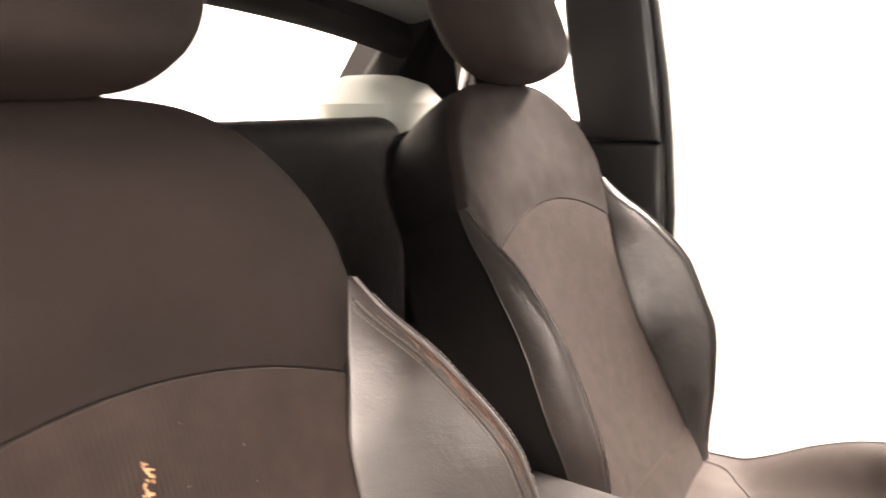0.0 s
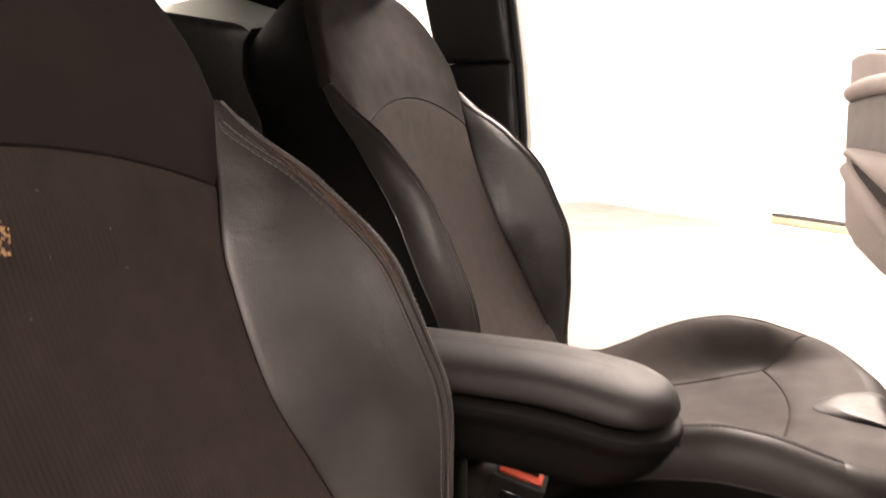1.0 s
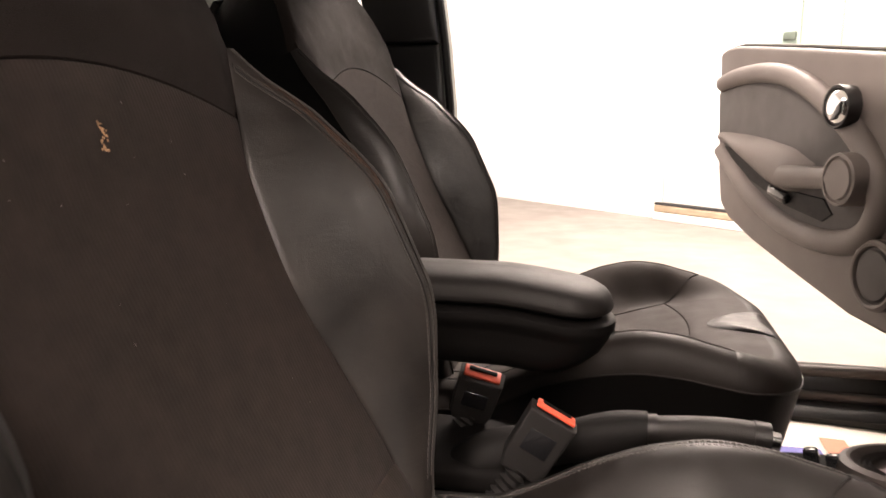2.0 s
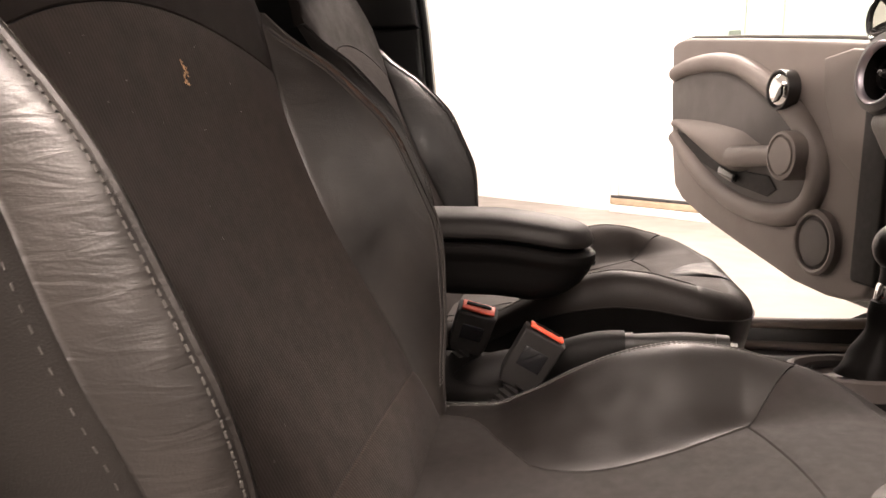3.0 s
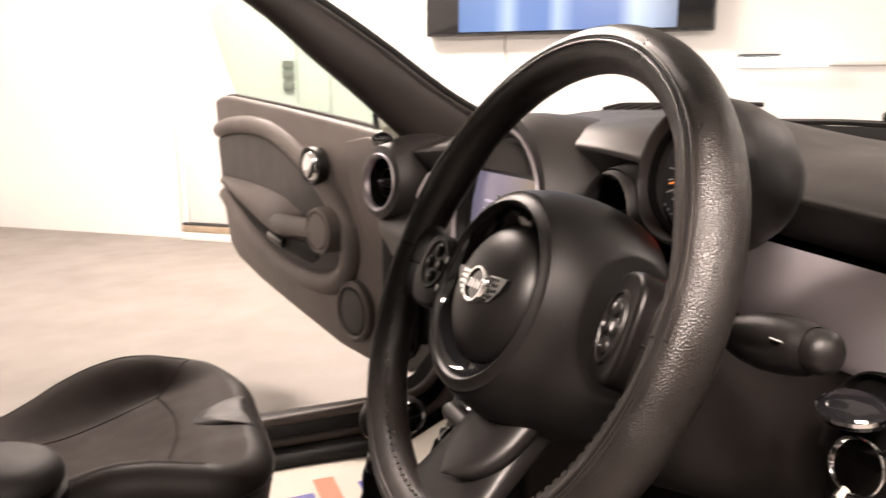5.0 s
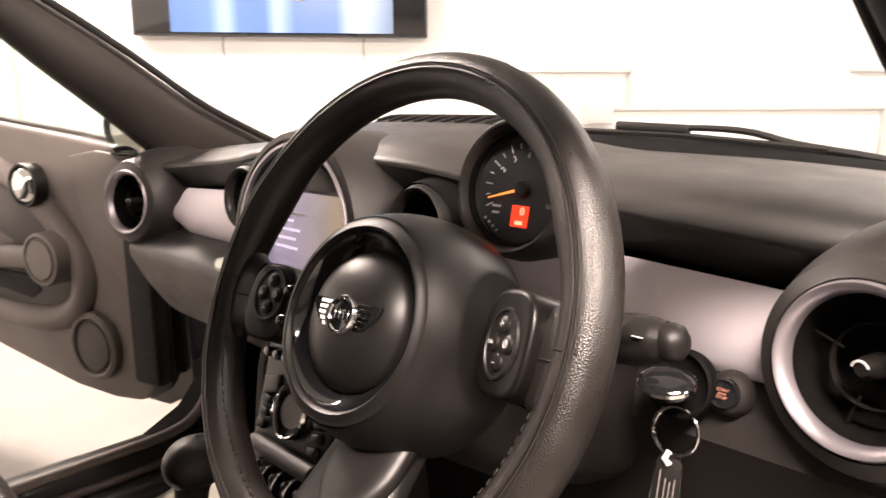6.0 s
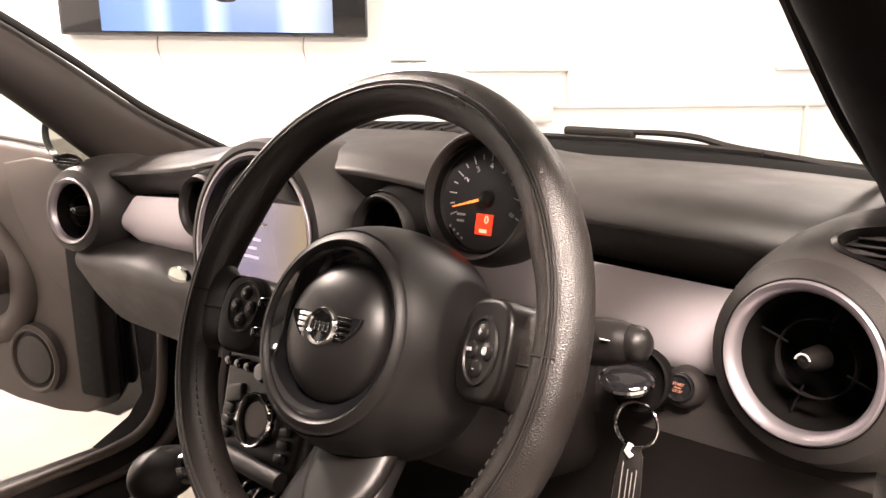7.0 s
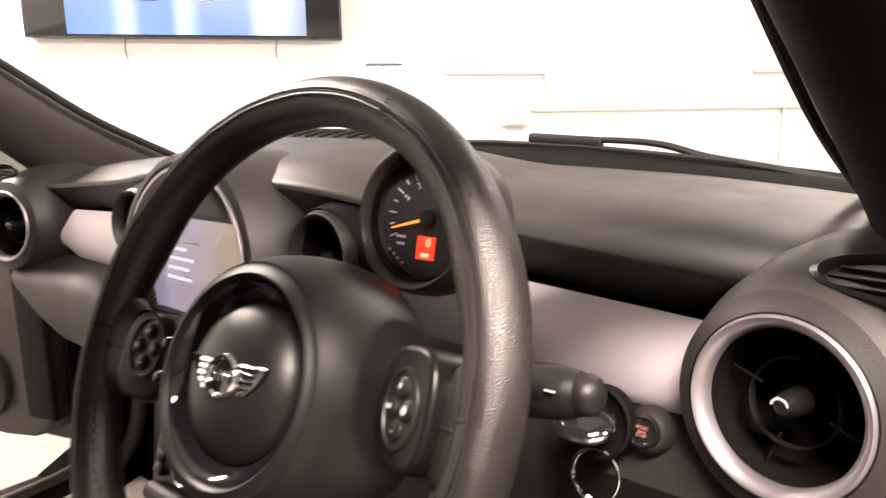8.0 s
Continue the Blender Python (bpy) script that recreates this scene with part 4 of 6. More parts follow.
def build_body():
    car = thing("coupe", "small dark two-seat coupe with both doors open", "car")
    # floor and carpet
    part("cabin_floor", rounded_box((1.80, 1.36, 0.06), pose(0.23, 0, 0.20), 0.01), CARPET, car, "black carpeted floor")
    part("firewall", rounded_box((0.06, 1.40, 0.70), pose(1.10, 0, 0.54, 0, 0, 0), 0.01), CARPET, car)
    part("toe_board", rounded_box((0.30, 1.36, 0.04), pose(0.98, 0, 0.30, 0, -35, 0), 0.01), CARPET, car)
    for s in (-1, 1):
        # sill with its step, top rounded
        prof = [(0.60, 0.22), (0.60, 0.255), (0.615, 0.268), (0.655, 0.272), (0.662, 0.30), (0.672, 0.318), (0.70, 0.324), (0.735, 0.318), (0.765, 0.295), (0.78, 0.25), (0.775, 0.18), (0.70, 0.16)]
        part("sill", loft([[Vector((x, s * y, z)) for y, z in prof] for x in np.linspace(-0.45, 0.95, 8)]), PLASTIC, car, "black plastic sill step")
        part("sill_paint", rounded_box((1.35, 0.03, 0.10), pose(0.2, s * 0.79, 0.22), 0.012), BODY_PAINT, car)
        # front post with its curved seal
        seal = [(-0.26, 0.36), (-0.2, 0.335), (0.0, 0.324), (0.30, 0.321), (0.60, 0.326), (0.70, 0.334), (0.745, 0.352), (0.776, 0.388), (0.790, 0.432), (0.80, 0.52), (0.805, 0.62), (0.805, 0.75), (0.80, 0.90)]
        part("door_seal", tube(smooth_path([(x, s * 0.672, z) for x, z in seal], 80), 0.0115, sides=12), SEAL, car, "grey rubber door seal")
        step = [(-0.26, 0.30), (-0.1, 0.284), (0.30, 0.279), (0.60, 0.278), (0.70, 0.284), (0.765, 0.305), (0.803, 0.338), (0.827, 0.380), (0.842, 0.45), (0.848, 0.60), (0.85, 0.80)]
        part("opening_trim", tube(smooth_path([(x, s * 0.655, z) for x, z in step], 80), lambda t: 0.010 + 0.007 * smooth01((t - 0.45) / 0.2), sides=12), SEAL, car, "grey trim round the door opening")
        post = [(0.805, 0.83), (0.815, 0.75), (0.82, 0.62), (0.812, 0.50), (0.79, 0.42), (0.74, 0.36), (0.66, 0.32), (0.60, 0.27), (1.12, 0.27), (1.12, 0.83)]
        m = Matrix(((1, 0, 0, 0), (0, 0, -1, s * 0.645 + 0.03), (0, 1, 0, 0), (0, 0, 0, 1)))
        part("kick_panel", slab(post, m, 0.06, 0.006), PLASTIC_MATT, car)
        part("hinge", rounded_box((0.06, 0.10, 0.05), pose(0.82, s * 0.72, 0.70), 0.012), PLASTIC_MATT, car)
        part("hinge", rounded_box((0.06, 0.10, 0.05), pose(0.82, s * 0.72, 0.42), 0.012), PLASTIC_MATT, car)
        part("check_strap", tube([(0.83, s * 0.69, 0.60), (0.82, s * 0.74, 0.605), (0.80, s * 0.79, 0.60)], 0.012, sides=8), PLASTIC_MATT, car)
        # windscreen pillar: leaning, flattened section
        out = 0.0 if s > 0 else 0.05  # the driver's pillar bows further out
        ups = smooth_path([(0.96, s * 0.612, 0.925), (0.877, s * 0.602, 0.962), (0.76, s * (0.586 + 0.08 * out), 1.018), (0.62, s * (0.564 + 0.24 * out), 1.105), (0.50, s * (0.551 + 0.38 * out), 1.175), (0.35, s * (0.535 + 0.44 * out), 1.252), (0.25, s * (0.525 + 0.44 * out), 1.285)], 24)
        lows = smooth_path([(0.79, s * 0.660, 0.845), (0.685, s * (0.632 + 0.4 * out), 0.922), (0.59, s * (0.607 + 0.7 * out), 0.998), (0.49, s * (0.568 + out), 1.07), (0.39, s * (0.540 + 1.3 * out), 1.148), (0.26, s * (0.520 + 1.4 * out), 1.225), (0.18, s * (0.510 + 1.4 * out), 1.262)], 24)
        rings = []
        for a, b in zip(ups, lows):
            c, half = (a + b) / 2, (a - b) / 2
            inn = Vector((0, -s, -0.25)).normalized()
            rings.append([c + half * math.copysign(abs(math.cos(q)) ** 0.75, math.cos(q)) + inn * (0.038 * math.copysign(abs(math.sin(q)) ** 1.25, math.sin(q)) - 0.036) for q in np.linspace(0, 2 * math.pi, 24, endpoint=False)])
        # one trim in two tones: lit copy on passenger side, shaded on driver's
        part("windscreen_pillar", loft(rings), PILLAR_LIT if s > 0 else PLASTIC_MATT, car, "dark trimmed windscreen pillar")
        part("screen_seal", tube([p + Vector((0.004, -s * 0.004, 0.002)) for p in ups], 0.007, sides=8), RUBBER, car, "black rubber strip along the windscreen")
        # lock pillar: lower and upper trim, shut face
        def plate(name, outline, y0, depth, mat, bev=0.012):
            mm = Matrix(((1, 0, 0, 0), (0, 0, -s, s * y0), (0, 1, 0, 0), (0, 0, 0, 1)))
            return part(name, slab(outline, mm, depth, bev, 3), mat, car)
        low = [(-0.262, 0.30), (-0.258, 0.60), (-0.262, 0.83), (-0.272, 0.953), (-0.40, 0.953), (-0.75, 0.953), (-0.75, 0.30)]
        plate("lock_pillar_lower", low, 0.645, 0.03, PLASTIC)
        upp = [(-0.285, 1.06), (-0.305, 1.18), (-0.33, 1.30), (-0.47, 1.30), (-0.455, 1.16), (-0.438, 1.06), (-0.422, 0.985), (-0.43, 0.954), (-0.272, 0.954)]
        plate("lock_pillar_upper", upp, 0.640, 0.03, PLASTIC)
        part("shut_pillar", loft([[Vector((x + dx, s * y, z)) for dx, y in ((0.0, 0.662), (0.012, 0.672), (0.016, 0.70), (0.0, 0.735), (-0.03, 0.75), (-0.12, 0.75), (-0.12, 0.68))] for x, z in ((-0.262, 0.28), (-0.256, 0.55), (-0.262, 0.83), (-0.272, 0.95), (-0.286, 1.06), (-0.31, 1.19), (-0.335, 1.31))]), SHELF_TRIM, car, "pale lit shut face of the lock pillar")
        part("pillar_seal", tube([(x, s * 0.668, z) for x, z in ((-0.254, 0.30), (-0.249, 0.55), (-0.254, 0.83), (-0.264, 0.95), (-0.278, 1.06), (-0.302, 1.19), (-0.328, 1.31))], 0.009, sides=8), RUBBER, car)
        # rear quarter: panel under and behind the small window
        quarter = [(-0.43, 0.955), (-0.43, 0.985), (-0.62, 1.0), (-0.62, 1.20), (-0.47, 1.22), (-0.47, 1.30), (-0.93, 1.25), (-0.968, 1.175), (-1.045, 1.075), (-1.05, 0.30), (-0.43, 0.30)]
        mm2 = Matrix(((1, 0, 0, 0), (0, 0, -s, s * 0.683), (0, 1, 0, 0), (0, 0, 0, 1)))
        part("rear_quarter", slab(quarter, mm2, 0.06, 0.006), PLASTIC_MATT, car)
        part("roof_rail", tube(smooth_path([(0.30, s * 0.53, 1.255), (0.1, s * 0.565, 1.285), (-0.2, s * 0.60, 1.295), (-0.45, s * 0.61, 1.285)], 20), 0.045, sides=12), HEADLINER, car)
    # roof and rear window frame
    def roof(u, v):
        x = lerp(0.36, -0.86, u)
        y = lerp(-0.62, 0.62, v)
        return Vector((x, y, 1.315 - 0.05 * (y / 0.62) ** 2 - 0.10 * smooth01((-x - 0.30) / 0.6) - 0.05 * smooth01((x - 0.1) / 0.3)))
    bm = grid(roof, 20, 16)
    part("roof_lining", bm, HEADLINER, car, "dark roof lining")
    part("roof_skin", grid(lambda u, v: roof(u, v) + Vector((0, 0, 0.05)), 20, 16), BODY_PAINT, car)
    part("rear_header", loft([[Vector((-0.80 + dx, y, 1.190 - 0.05 * abs(y / 0.56) ** 2 + dz)) for dx, dz in ((0, -0.02), (0.018, -0.010), (0.03, 0.015), (0.02, 0.055), (-0.06, 0.055), (-0.05, 0.0))] for y in np.linspace(-0.62, 0.62, 24)]), PLASTIC_MATT, car)
    for s in (-1, 1):
        part("rear_pillar", loft([[Vector((x + dx, s * (y + dy), z)) for dx, dy in ((-0.02, 0.008), (0.0, 0.0), (0.03, 0.008), (0.055, 0.03), (0.06, 0.06), (0.06, 0.12), (-0.08, 0.12))] for x, y, z in ((-0.78, 0.615, 1.21), (-0.82, 0.60, 1.15), (-0.86, 0.588, 1.09), (-0.90, 0.575, 1.04), (-0.95, 0.56, 1.0), (-1.0, 0.55, 0.95))]), PLASTIC_MATT, car, "dark rear pillar")
        part("shelf_side", lathe([(0.0001, 0.055), (0.05, 0.052), (0.10, 0.036), (0.135, 0.0), (0.14, -0.10)], pose(-0.80, s * 0.525, 1.022), steps=30, scale=(1.0, 1.1)), SHELF_TRIM, car, "pale rounded trim beside the rear shelf")
    part("rear_shelf", rounded_box((0.46, 1.14, 0.03), pose(-0.82, 0, 0.948), 0.01), SHELF_TRIM, car, "pale rear shelf under the window")
    part("shelf_rail", tube([(-0.92, -0.5, 0.975), (-0.92, 0.0, 0.977), (-0.92, 0.5, 0.975)], 0.012, sides=10), SHELF_TRIM, car)
    part("bulkhead", rounded_box((0.05, 1.20, 0.72), pose(-0.652, 0, 0.608), 0.02), PLASTIC_MATT, car, "dark moulded bulkhead behind the seats")
    part("bulkhead_pad", rounded_box((0.085, 0.70, 0.74), pose(-0.608, -0.02, 0.632), 0.038, 6), RUBBER, car, "rounded dark pad on the bulkhead")
    part("tail_panel", rounded_box((0.05, 1.24, 0.70), pose(-1.06, 0, 0.62), 0.01), PLASTIC_MATT, car)
    rw = bmesh.new()
    rw.faces.new([rw.verts.new(p) for p in ((-1.02, -0.56, 0.965), (-1.02, 0.56, 0.965), (-0.81, 0.55, 1.165), (-0.81, -0.55, 1.165))])
    pane = part("rear_window", rw, GLASS_CLEAR, car, "clear rear window", smooth=False)
    pane.visible_shadow = False
    # windscreen base, glass and wiper
    part("scuttle", loft([[Vector((x, y, z - 0.085 * y * y)) for x, z in ((0.945, 0.930), (0.962, 0.952), (0.99, 0.966), (1.03, 0.970), (1.16, 0.966), (1.16, 0.90), (0.945, 0.90))] for y in np.linspace(-0.70, 0.70, 16)]), SCUTTLE, car, "matt black scuttle panel under the windscreen")
    def screen(u, v):
        y = lerp(-0.60, 0.60, u) * lerp(1.0, 0.88, v)
        return Vector((lerp(1.01, 0.33, v) - 0.05 * (y / 0.6) ** 2 + 0.10 * (1 - 0.6 * v) * max(0.0, 1 - (y / 0.6) ** 2), y, lerp(0.95, 1.29, v) - 0.02 * (y / 0.6) ** 2))
    pane = part("windscreen", grid(screen, 12, 8), GLASS_CLEAR, car, "clear windscreen")
    pane.visible_shadow = False
    return car


build_body()


def build_rear_view_mirror():
    mir = thing("rear_view_mirror", "black oval rear-view mirror hung below the windscreen's top", "mirror")
    m = facing((0.537, 0.045, 1.179), (-0.93, -0.37, -0.06))
    part("housing", lathe([(0.0001, -0.034), (0.050, -0.032), (0.088, -0.024), (0.108, -0.010), (0.114, 0.002), (0.112, 0.006), (0.108, 0.005)], m, steps=64, scale=(1.0, 0.25)), PLASTIC, mir, "black oval housing")
    part("glass", lathe([(0.0001, 0.0046), (0.06, 0.0045), (0.1085, 0.004)], m, steps=64, scale=(1.0, 0.25)), MIRROR, mir, "dim mirror glass")
    part("dimming_knob", lathe([(0.0001, -0.020), (0.009, -0.0195), (0.0130, -0.016), (0.0138, -0.008), (0.0132, 0.006), (0.0120, 0.016)], pose(0.567, -0.0015, 1.158), steps=28), DOOR_TRIM, mir, "small pale grey knob")
    part("stem", tube(smooth_path([(0.548, 0.045, 1.185), (0.540, 0.040, 1.200), (0.520, 0.035, 1.212)], 10), 0.008, sides=12), PLASTIC, mir)


build_rear_view_mirror()


def build_wiper():
    w = thing("windscreen_wiper", "black wiper arm parked along the windscreen base", "wiper")
    part("arm", tube(smooth_path([(1.06, -0.60, 0.932), (1.055, -0.50, 0.950), (1.05, -0.414, 0.963), (1.05, -0.36, 0.976), (1.05, -0.31, 0.9805), (1.05, -0.25, 0.981)], 30), lambda t: 0.0055 - 0.0015 * t, sides=8), RUBBER, w)
    part("blade", tube([(1.045, -0.45, 0.958), (1.045, -0.25, 0.971), (1.045, -0.1, 0.974), (1.045, 0.25, 0.970)], 0.0045, sides=6), RUBBER, w)
    part("blade_carrier", rounded_box((0.016, 0.115, 0.014), pose(1.05, -0.215, 0.980, 2, 0, 0), 0.005), RUBBER, w)


build_wiper()


def build_belt(s):
    b = thing("seat_belt", "grey seat belt strap running down from the rear pillar", "seat belt", "seat belts")
    pts = smooth_path([(-0.62, s * 0.56, 1.16), (-0.60, s * 0.54, 1.08), (-0.575, s * 0.52, 1.0), (-0.56, s * 0.53, 0.92)], 16)
    bm = bmesh.new()
    w = Vector((0.024, s * -0.01, 0.004))
    rows = [(bm.verts.new(p - w), bm.verts.new(p + w)) for p in pts]
    for a, c in zip(rows, rows[1:]):
        bm.faces.new((a[0], a[1], c[1], c[0]))
    bmesh.ops.solidify(bm, geom=bm.faces[:], thickness=0.0015)
    part("strap", bm, GREY_WEB, b)
    part("guide", rounded_box((0.07, 0.03, 0.04), pose(-0.62, s * 0.575, 1.17), 0.012), PLASTIC, b)


build_belt(1)
build_belt(-1)


# ---------------------------------------------------------------- dashboard


def smooth_loop(pts):
    return [(p.x, p.z) for p in smooth_path([(x, 0, z) for x, z in pts], 40)]


def build_dashboard():
    dash = thing("dashboard", "black moulded dashboard with satin silver bands and round vents", "dashboard")
    lip_z = table([0.0, 0.13, 0.25, 0.43, 0.55, 0.66], [0.951, 0.949, 0.938, 0.921, 0.911, 0.904])
    lip_x = table([0.0, 0.13, 0.25, 0.43, 0.66], [0.625, 0.630, 0.650, 0.668, 0.675])
    back_z = table([0.0, 0.2, 0.4, 0.53, 0.66], [0.954, 0.954, 0.951, 0.944, 0.932])

    def pad_ring(y):
        a = abs(y)
        lx, lz, bz = lip_x(a), lip_z(a), back_z(a)
        k = 1 - smooth01((a - 0.10) / 0.22)
        pts = [(0.965, bz - 0.02), (0.955, bz), (0.90, lerp(lz, bz, 0.88) + 0.003 + 0.022 * k), (0.82, lerp(lz, bz, 0.66) + 0.006 + 0.030 * k), (0.755, lerp(lz, bz, 0.40) + 0.007 + 0.024 * k), (lx + 0.048, lz + 0.008 + 0.014 * k), (lx + 0.018, lz + 0.002 + 0.008 * k), (lx + 0.005, lz - 0.003 + 0.006 * k), (lx + 0.003, lz - 0.009 + 0.006 * k), (lx + 0.020, lz - 0.026), (lx + 0.034, lz - 0.046), (0.78, lz - 0.048), (0.95, lz - 0.05)]
        top = smooth_path([(x, 0, z) for x, z in pts[1:9]], 26)
        return [Vector((pts[0][0], y, pts[0][1]))] + [Vector((p.x, y, p.z)) for p in top] + [Vector((x, y, z)) for x, z in pts[9:]]
    part("upper_pad", loft([pad_ring(y) for y in np.linspace(-0.665, 0.665, 60)]), DASH, dash, "soft grained black upper pad")
    part("core", rounded_box((0.24, 1.28, 0.14), pose(0.845, 0, 0.79), 0.01), PLASTIC_MATT, dash)
    # satin bands
    for s, y0, y1 in ((1, 0.17, 0.548), (-1, 0.19, 0.545)):
        def band(u, v, s=s, y0=y0, y1=y1):
            y = lerp(y0, y1, u)
            end = smooth01((y - (y1 - 0.05)) / 0.05) if s > 0 else 0.0
            lo, hi = 0.786 + 0.014 * end, lerp(0.884, 0.866, u) - 0.03 * end
            bulge = math.sin(math.pi * min(1, max(0, v)))
            return Vector((0.690 - 0.014 * bulge ** 0.7, s * y, lerp(lo, hi, v)))
        bm = grid(band, 30, 14)
        part("silver_band", bm, SILVER, dash, "satin silver trim band")
        part("band_edge", tube([band(1, v) for v in np.linspace(0, 1, 12)], 0.006, sides=8), PLASTIC, dash)
    # lower pads
    def lower_ring(y):
        a = abs(y)
        pts = [(0.72, 0.79), (0.690, 0.786), (0.655, 0.778), (0.628, 0.762), (0.622, 0.742), (0.634, 0.715), (0.665, 0.66), (0.72, 0.60), (0.84, 0.57), (0.92, 0.70)]
        e = math.sqrt(max(0.03, 1 - max(0.0, (a - 0.615) / 0.046) ** 2))
        return [Vector((0.80 + (x - 0.80) * (0.5 + 0.5 * e), y, 0.69 + (z - 0.69) * (0.55 + 0.45 * e))) for x, z in smooth_loop(pts)]
    part("glovebox_pad", loft([lower_ring(y) for y in [0.10, 0.3, 0.5] + list(np.linspace(0.60, 0.661, 12))]), DASH, dash, "grey-black glovebox lid")
    part("knee_pad", loft([[Vector((x, y, z)) for x, z in ((0.72, 0.788), (0.672, 0.782), (0.648, 0.772), (0.640, 0.745), (0.662, 0.70), (0.692, 0.60), (0.705, 0.50), (0.735, 0.40), (0.80, 0.36), (0.94, 0.42), (0.94, 0.70))] for y in np.linspace(-0.66, -0.10, 16)]), KNEE_PAD, dash, "matt black knee panel")
    part("knee_seam", tube([(0.6875, y, 0.612) for y in np.linspace(-0.66, -0.42, 6)], 0.003, sides=6), RUBBER, dash)
    part("glovebox_latch", lathe([(0.0001, 0.0036), (0.012, 0.0033), (0.020, 0.0022), (0.0245, 0.0004), (0.026, -0.005)], facing((0.630, 0.272, 0.767), (-1, 0, 0.15)), steps=48, scale=(1.20, 0.60)), MIRROR, dash, "oval dim chrome latch button")

    # end vents in their pods
    def round_vent(centre, normal, r, name, ring_mat, spokes=4, pod=True):
        m = facing(centre, normal)
        v = part(name, lathe([(r * 1.01, -0.075), (r * 1.10, -0.06), (r * 1.155, -0.02), (r * 1.12, -0.003), (r * 1.06, 0.002), (r * 1.0, 0.0)], m, steps=56), PLASTIC, dash)
        part("vent_ring", lathe([(r * 1.055, -0.006), (r * 1.05, 0.002), (r * 1.02, 0.0045), (r * 0.97, 0.0035), (r * 0.90, -0.002), (r * 0.885, -0.012)], m, steps=64), ring_mat, v, "satin silver vent ring" if ring_mat is RING_SILVER else "dark grey vent ring")
        part("barrel", lathe([(r * 0.883, -0.008), (r * 0.865, -0.03), (r * 0.83, -0.07), (0.0001, -0.075)], m, steps=48), PLASTIC_MATT, v)
        part("inner_ring", lathe([(r * 0.505, -0.022), (r * 0.515, -0.019), (r * 0.525, -0.022), (r * 0.52, -0.028)], m, steps=48), PLASTIC, v)
        for k in range(spokes):
            a = radians(74 + 360 / spokes * k)
            p0, p1 = Vector((math.cos(a) * r * 0.42, math.sin(a) * r * 0.42, -0.024)), Vector((math.cos(a) * r * 0.82, math.sin(a) * r * 0.82, -0.024))
            part("spoke", tube([m @ p0, m @ p0.lerp(p1, 0.5), m @ p1], 0.0012, sides=6), PLASTIC_MATT, v, "thin dark spoke")
        part("hub", lathe([(0.0001, -0.004), (r * 0.09, -0.006), (r * 0.15, -0.014), (r * 0.17, -0.03)], m, steps=24), PLASTIC, v)
        return v, m
    for s, mat in ((-1, RING_SILVER), (1, RING_SILVER)):
        c = Vector((0.620, s * 0.608, 0.839))
        n = Vector((-1, -s * 0.26, 0.10)).normalized()
        v, m = round_vent(c, n, 0.0570, "end_vent", mat)
        # the white mark on the vent's hub
        part("hub_mark", tube([m @ Vector((0.0055 * math.cos(a), 0.0055 * math.sin(a), -0.0035)) for a in np.linspace(0.3, 3.0, 10)], 0.0009, sides=5), DIAL_MARK, v)

        def podshape(u, w, c=c, n=n, s=s):
            a = 2 * math.pi * u
            ring = [(0.0612, 0.002), (0.0725, -0.003), (0.083, -0.03), (0.094, -0.07), (0.102, -0.12), (0.095, -0.18)]
            i = min(int(w * 5), 4)
            t = w * 5 - i
            r, h = lerp(ring[i][0], ring[i + 1][0], t), lerp(ring[i][1], ring[i + 1][1], t)
            up = max(0.0, math.sin(a))
            p = facing(c, n) @ Vector((r * math.cos(a), r * math.sin(a) * (1 + 0.10 * up * smooth01(w * 2)), h))
            return p
        part("vent_pod", grid(podshape, 48, 20, close_u=True), DASH, dash, "black rounded pod round the vent")
        # small demister slot in the pod
        tm = facing((0.645, s * 0.662, 0.924), (-0.74, -s * 0.05, 0.67), (0, 0, 1))
        tv = part("demister_vent", lathe([(0.040, -0.006), (0.041, 0.004), (0.037, 0.006), (0.034, 0.002), (0.033, -0.012)], tm, steps=40, scale=(1.15, 0.40)), PLASTIC, dash)
        part("slot", lathe([(0.0345, -0.004), (0.0001, -0.006)], tm, steps=32, scale=(1.12, 0.38)), RUBBER, tv)
        for k in range(-1, 2):
            w = 0.037 * math.sqrt(max(0.05, 1 - (k / 1.9) ** 2))
            part("slat", rounded_box((2 * w, 0.0018, 0.008), tm @ pose(0, k * 0.0066, -0.002, 25, 0, 0), 0.0006, 1), RUBBER, tv)
    for s in (-1, 1):
        round_vent(Vector((0.618, -0.004 + s * 0.180, 0.884)), Vector((-1, -s * 0.05, 0.10)), 0.042, "centre_vent", DASH, spokes=3)
        part("vent_shroud", loft([[Vector((x, -0.004 + s * 0.180 + r * math.cos(a), 0.884 + r * math.sin(a))) for a in np.linspace(0, 2 * math.pi, 36, endpoint=False)] for x, r in ((0.625, 0.048), (0.66, 0.056), (0.74, 0.062))], caps=False), PLASTIC_MATT, dash)

    # big centre dial
    dm = facing((0.575, -0.008, 0.856), (-1, 0, 0.14))
    dial = part("centre_dial", lathe([(0.112, -0.004), (0.119, 0.004), (0.127, 0.002), (0.133, -0.012), (0.138, -0.05), (0.142, -0.11), (0.135, -0.2)], dm, steps=72), DASH, dash, "round black centre dial housing")
    part("bezel", lathe([(0.102, -0.012), (0.107, -0.001), (0.1115, 0.001)], dm, steps=72), PLASTIC, dial)
    part("chrome_ring", lathe([(0.1090, 0.000), (0.1108, 0.0045), (0.1142, 0.0045), (0.1162, -0.001)], dm, steps=72), RING_SILVER, dial, "thin satin ring")
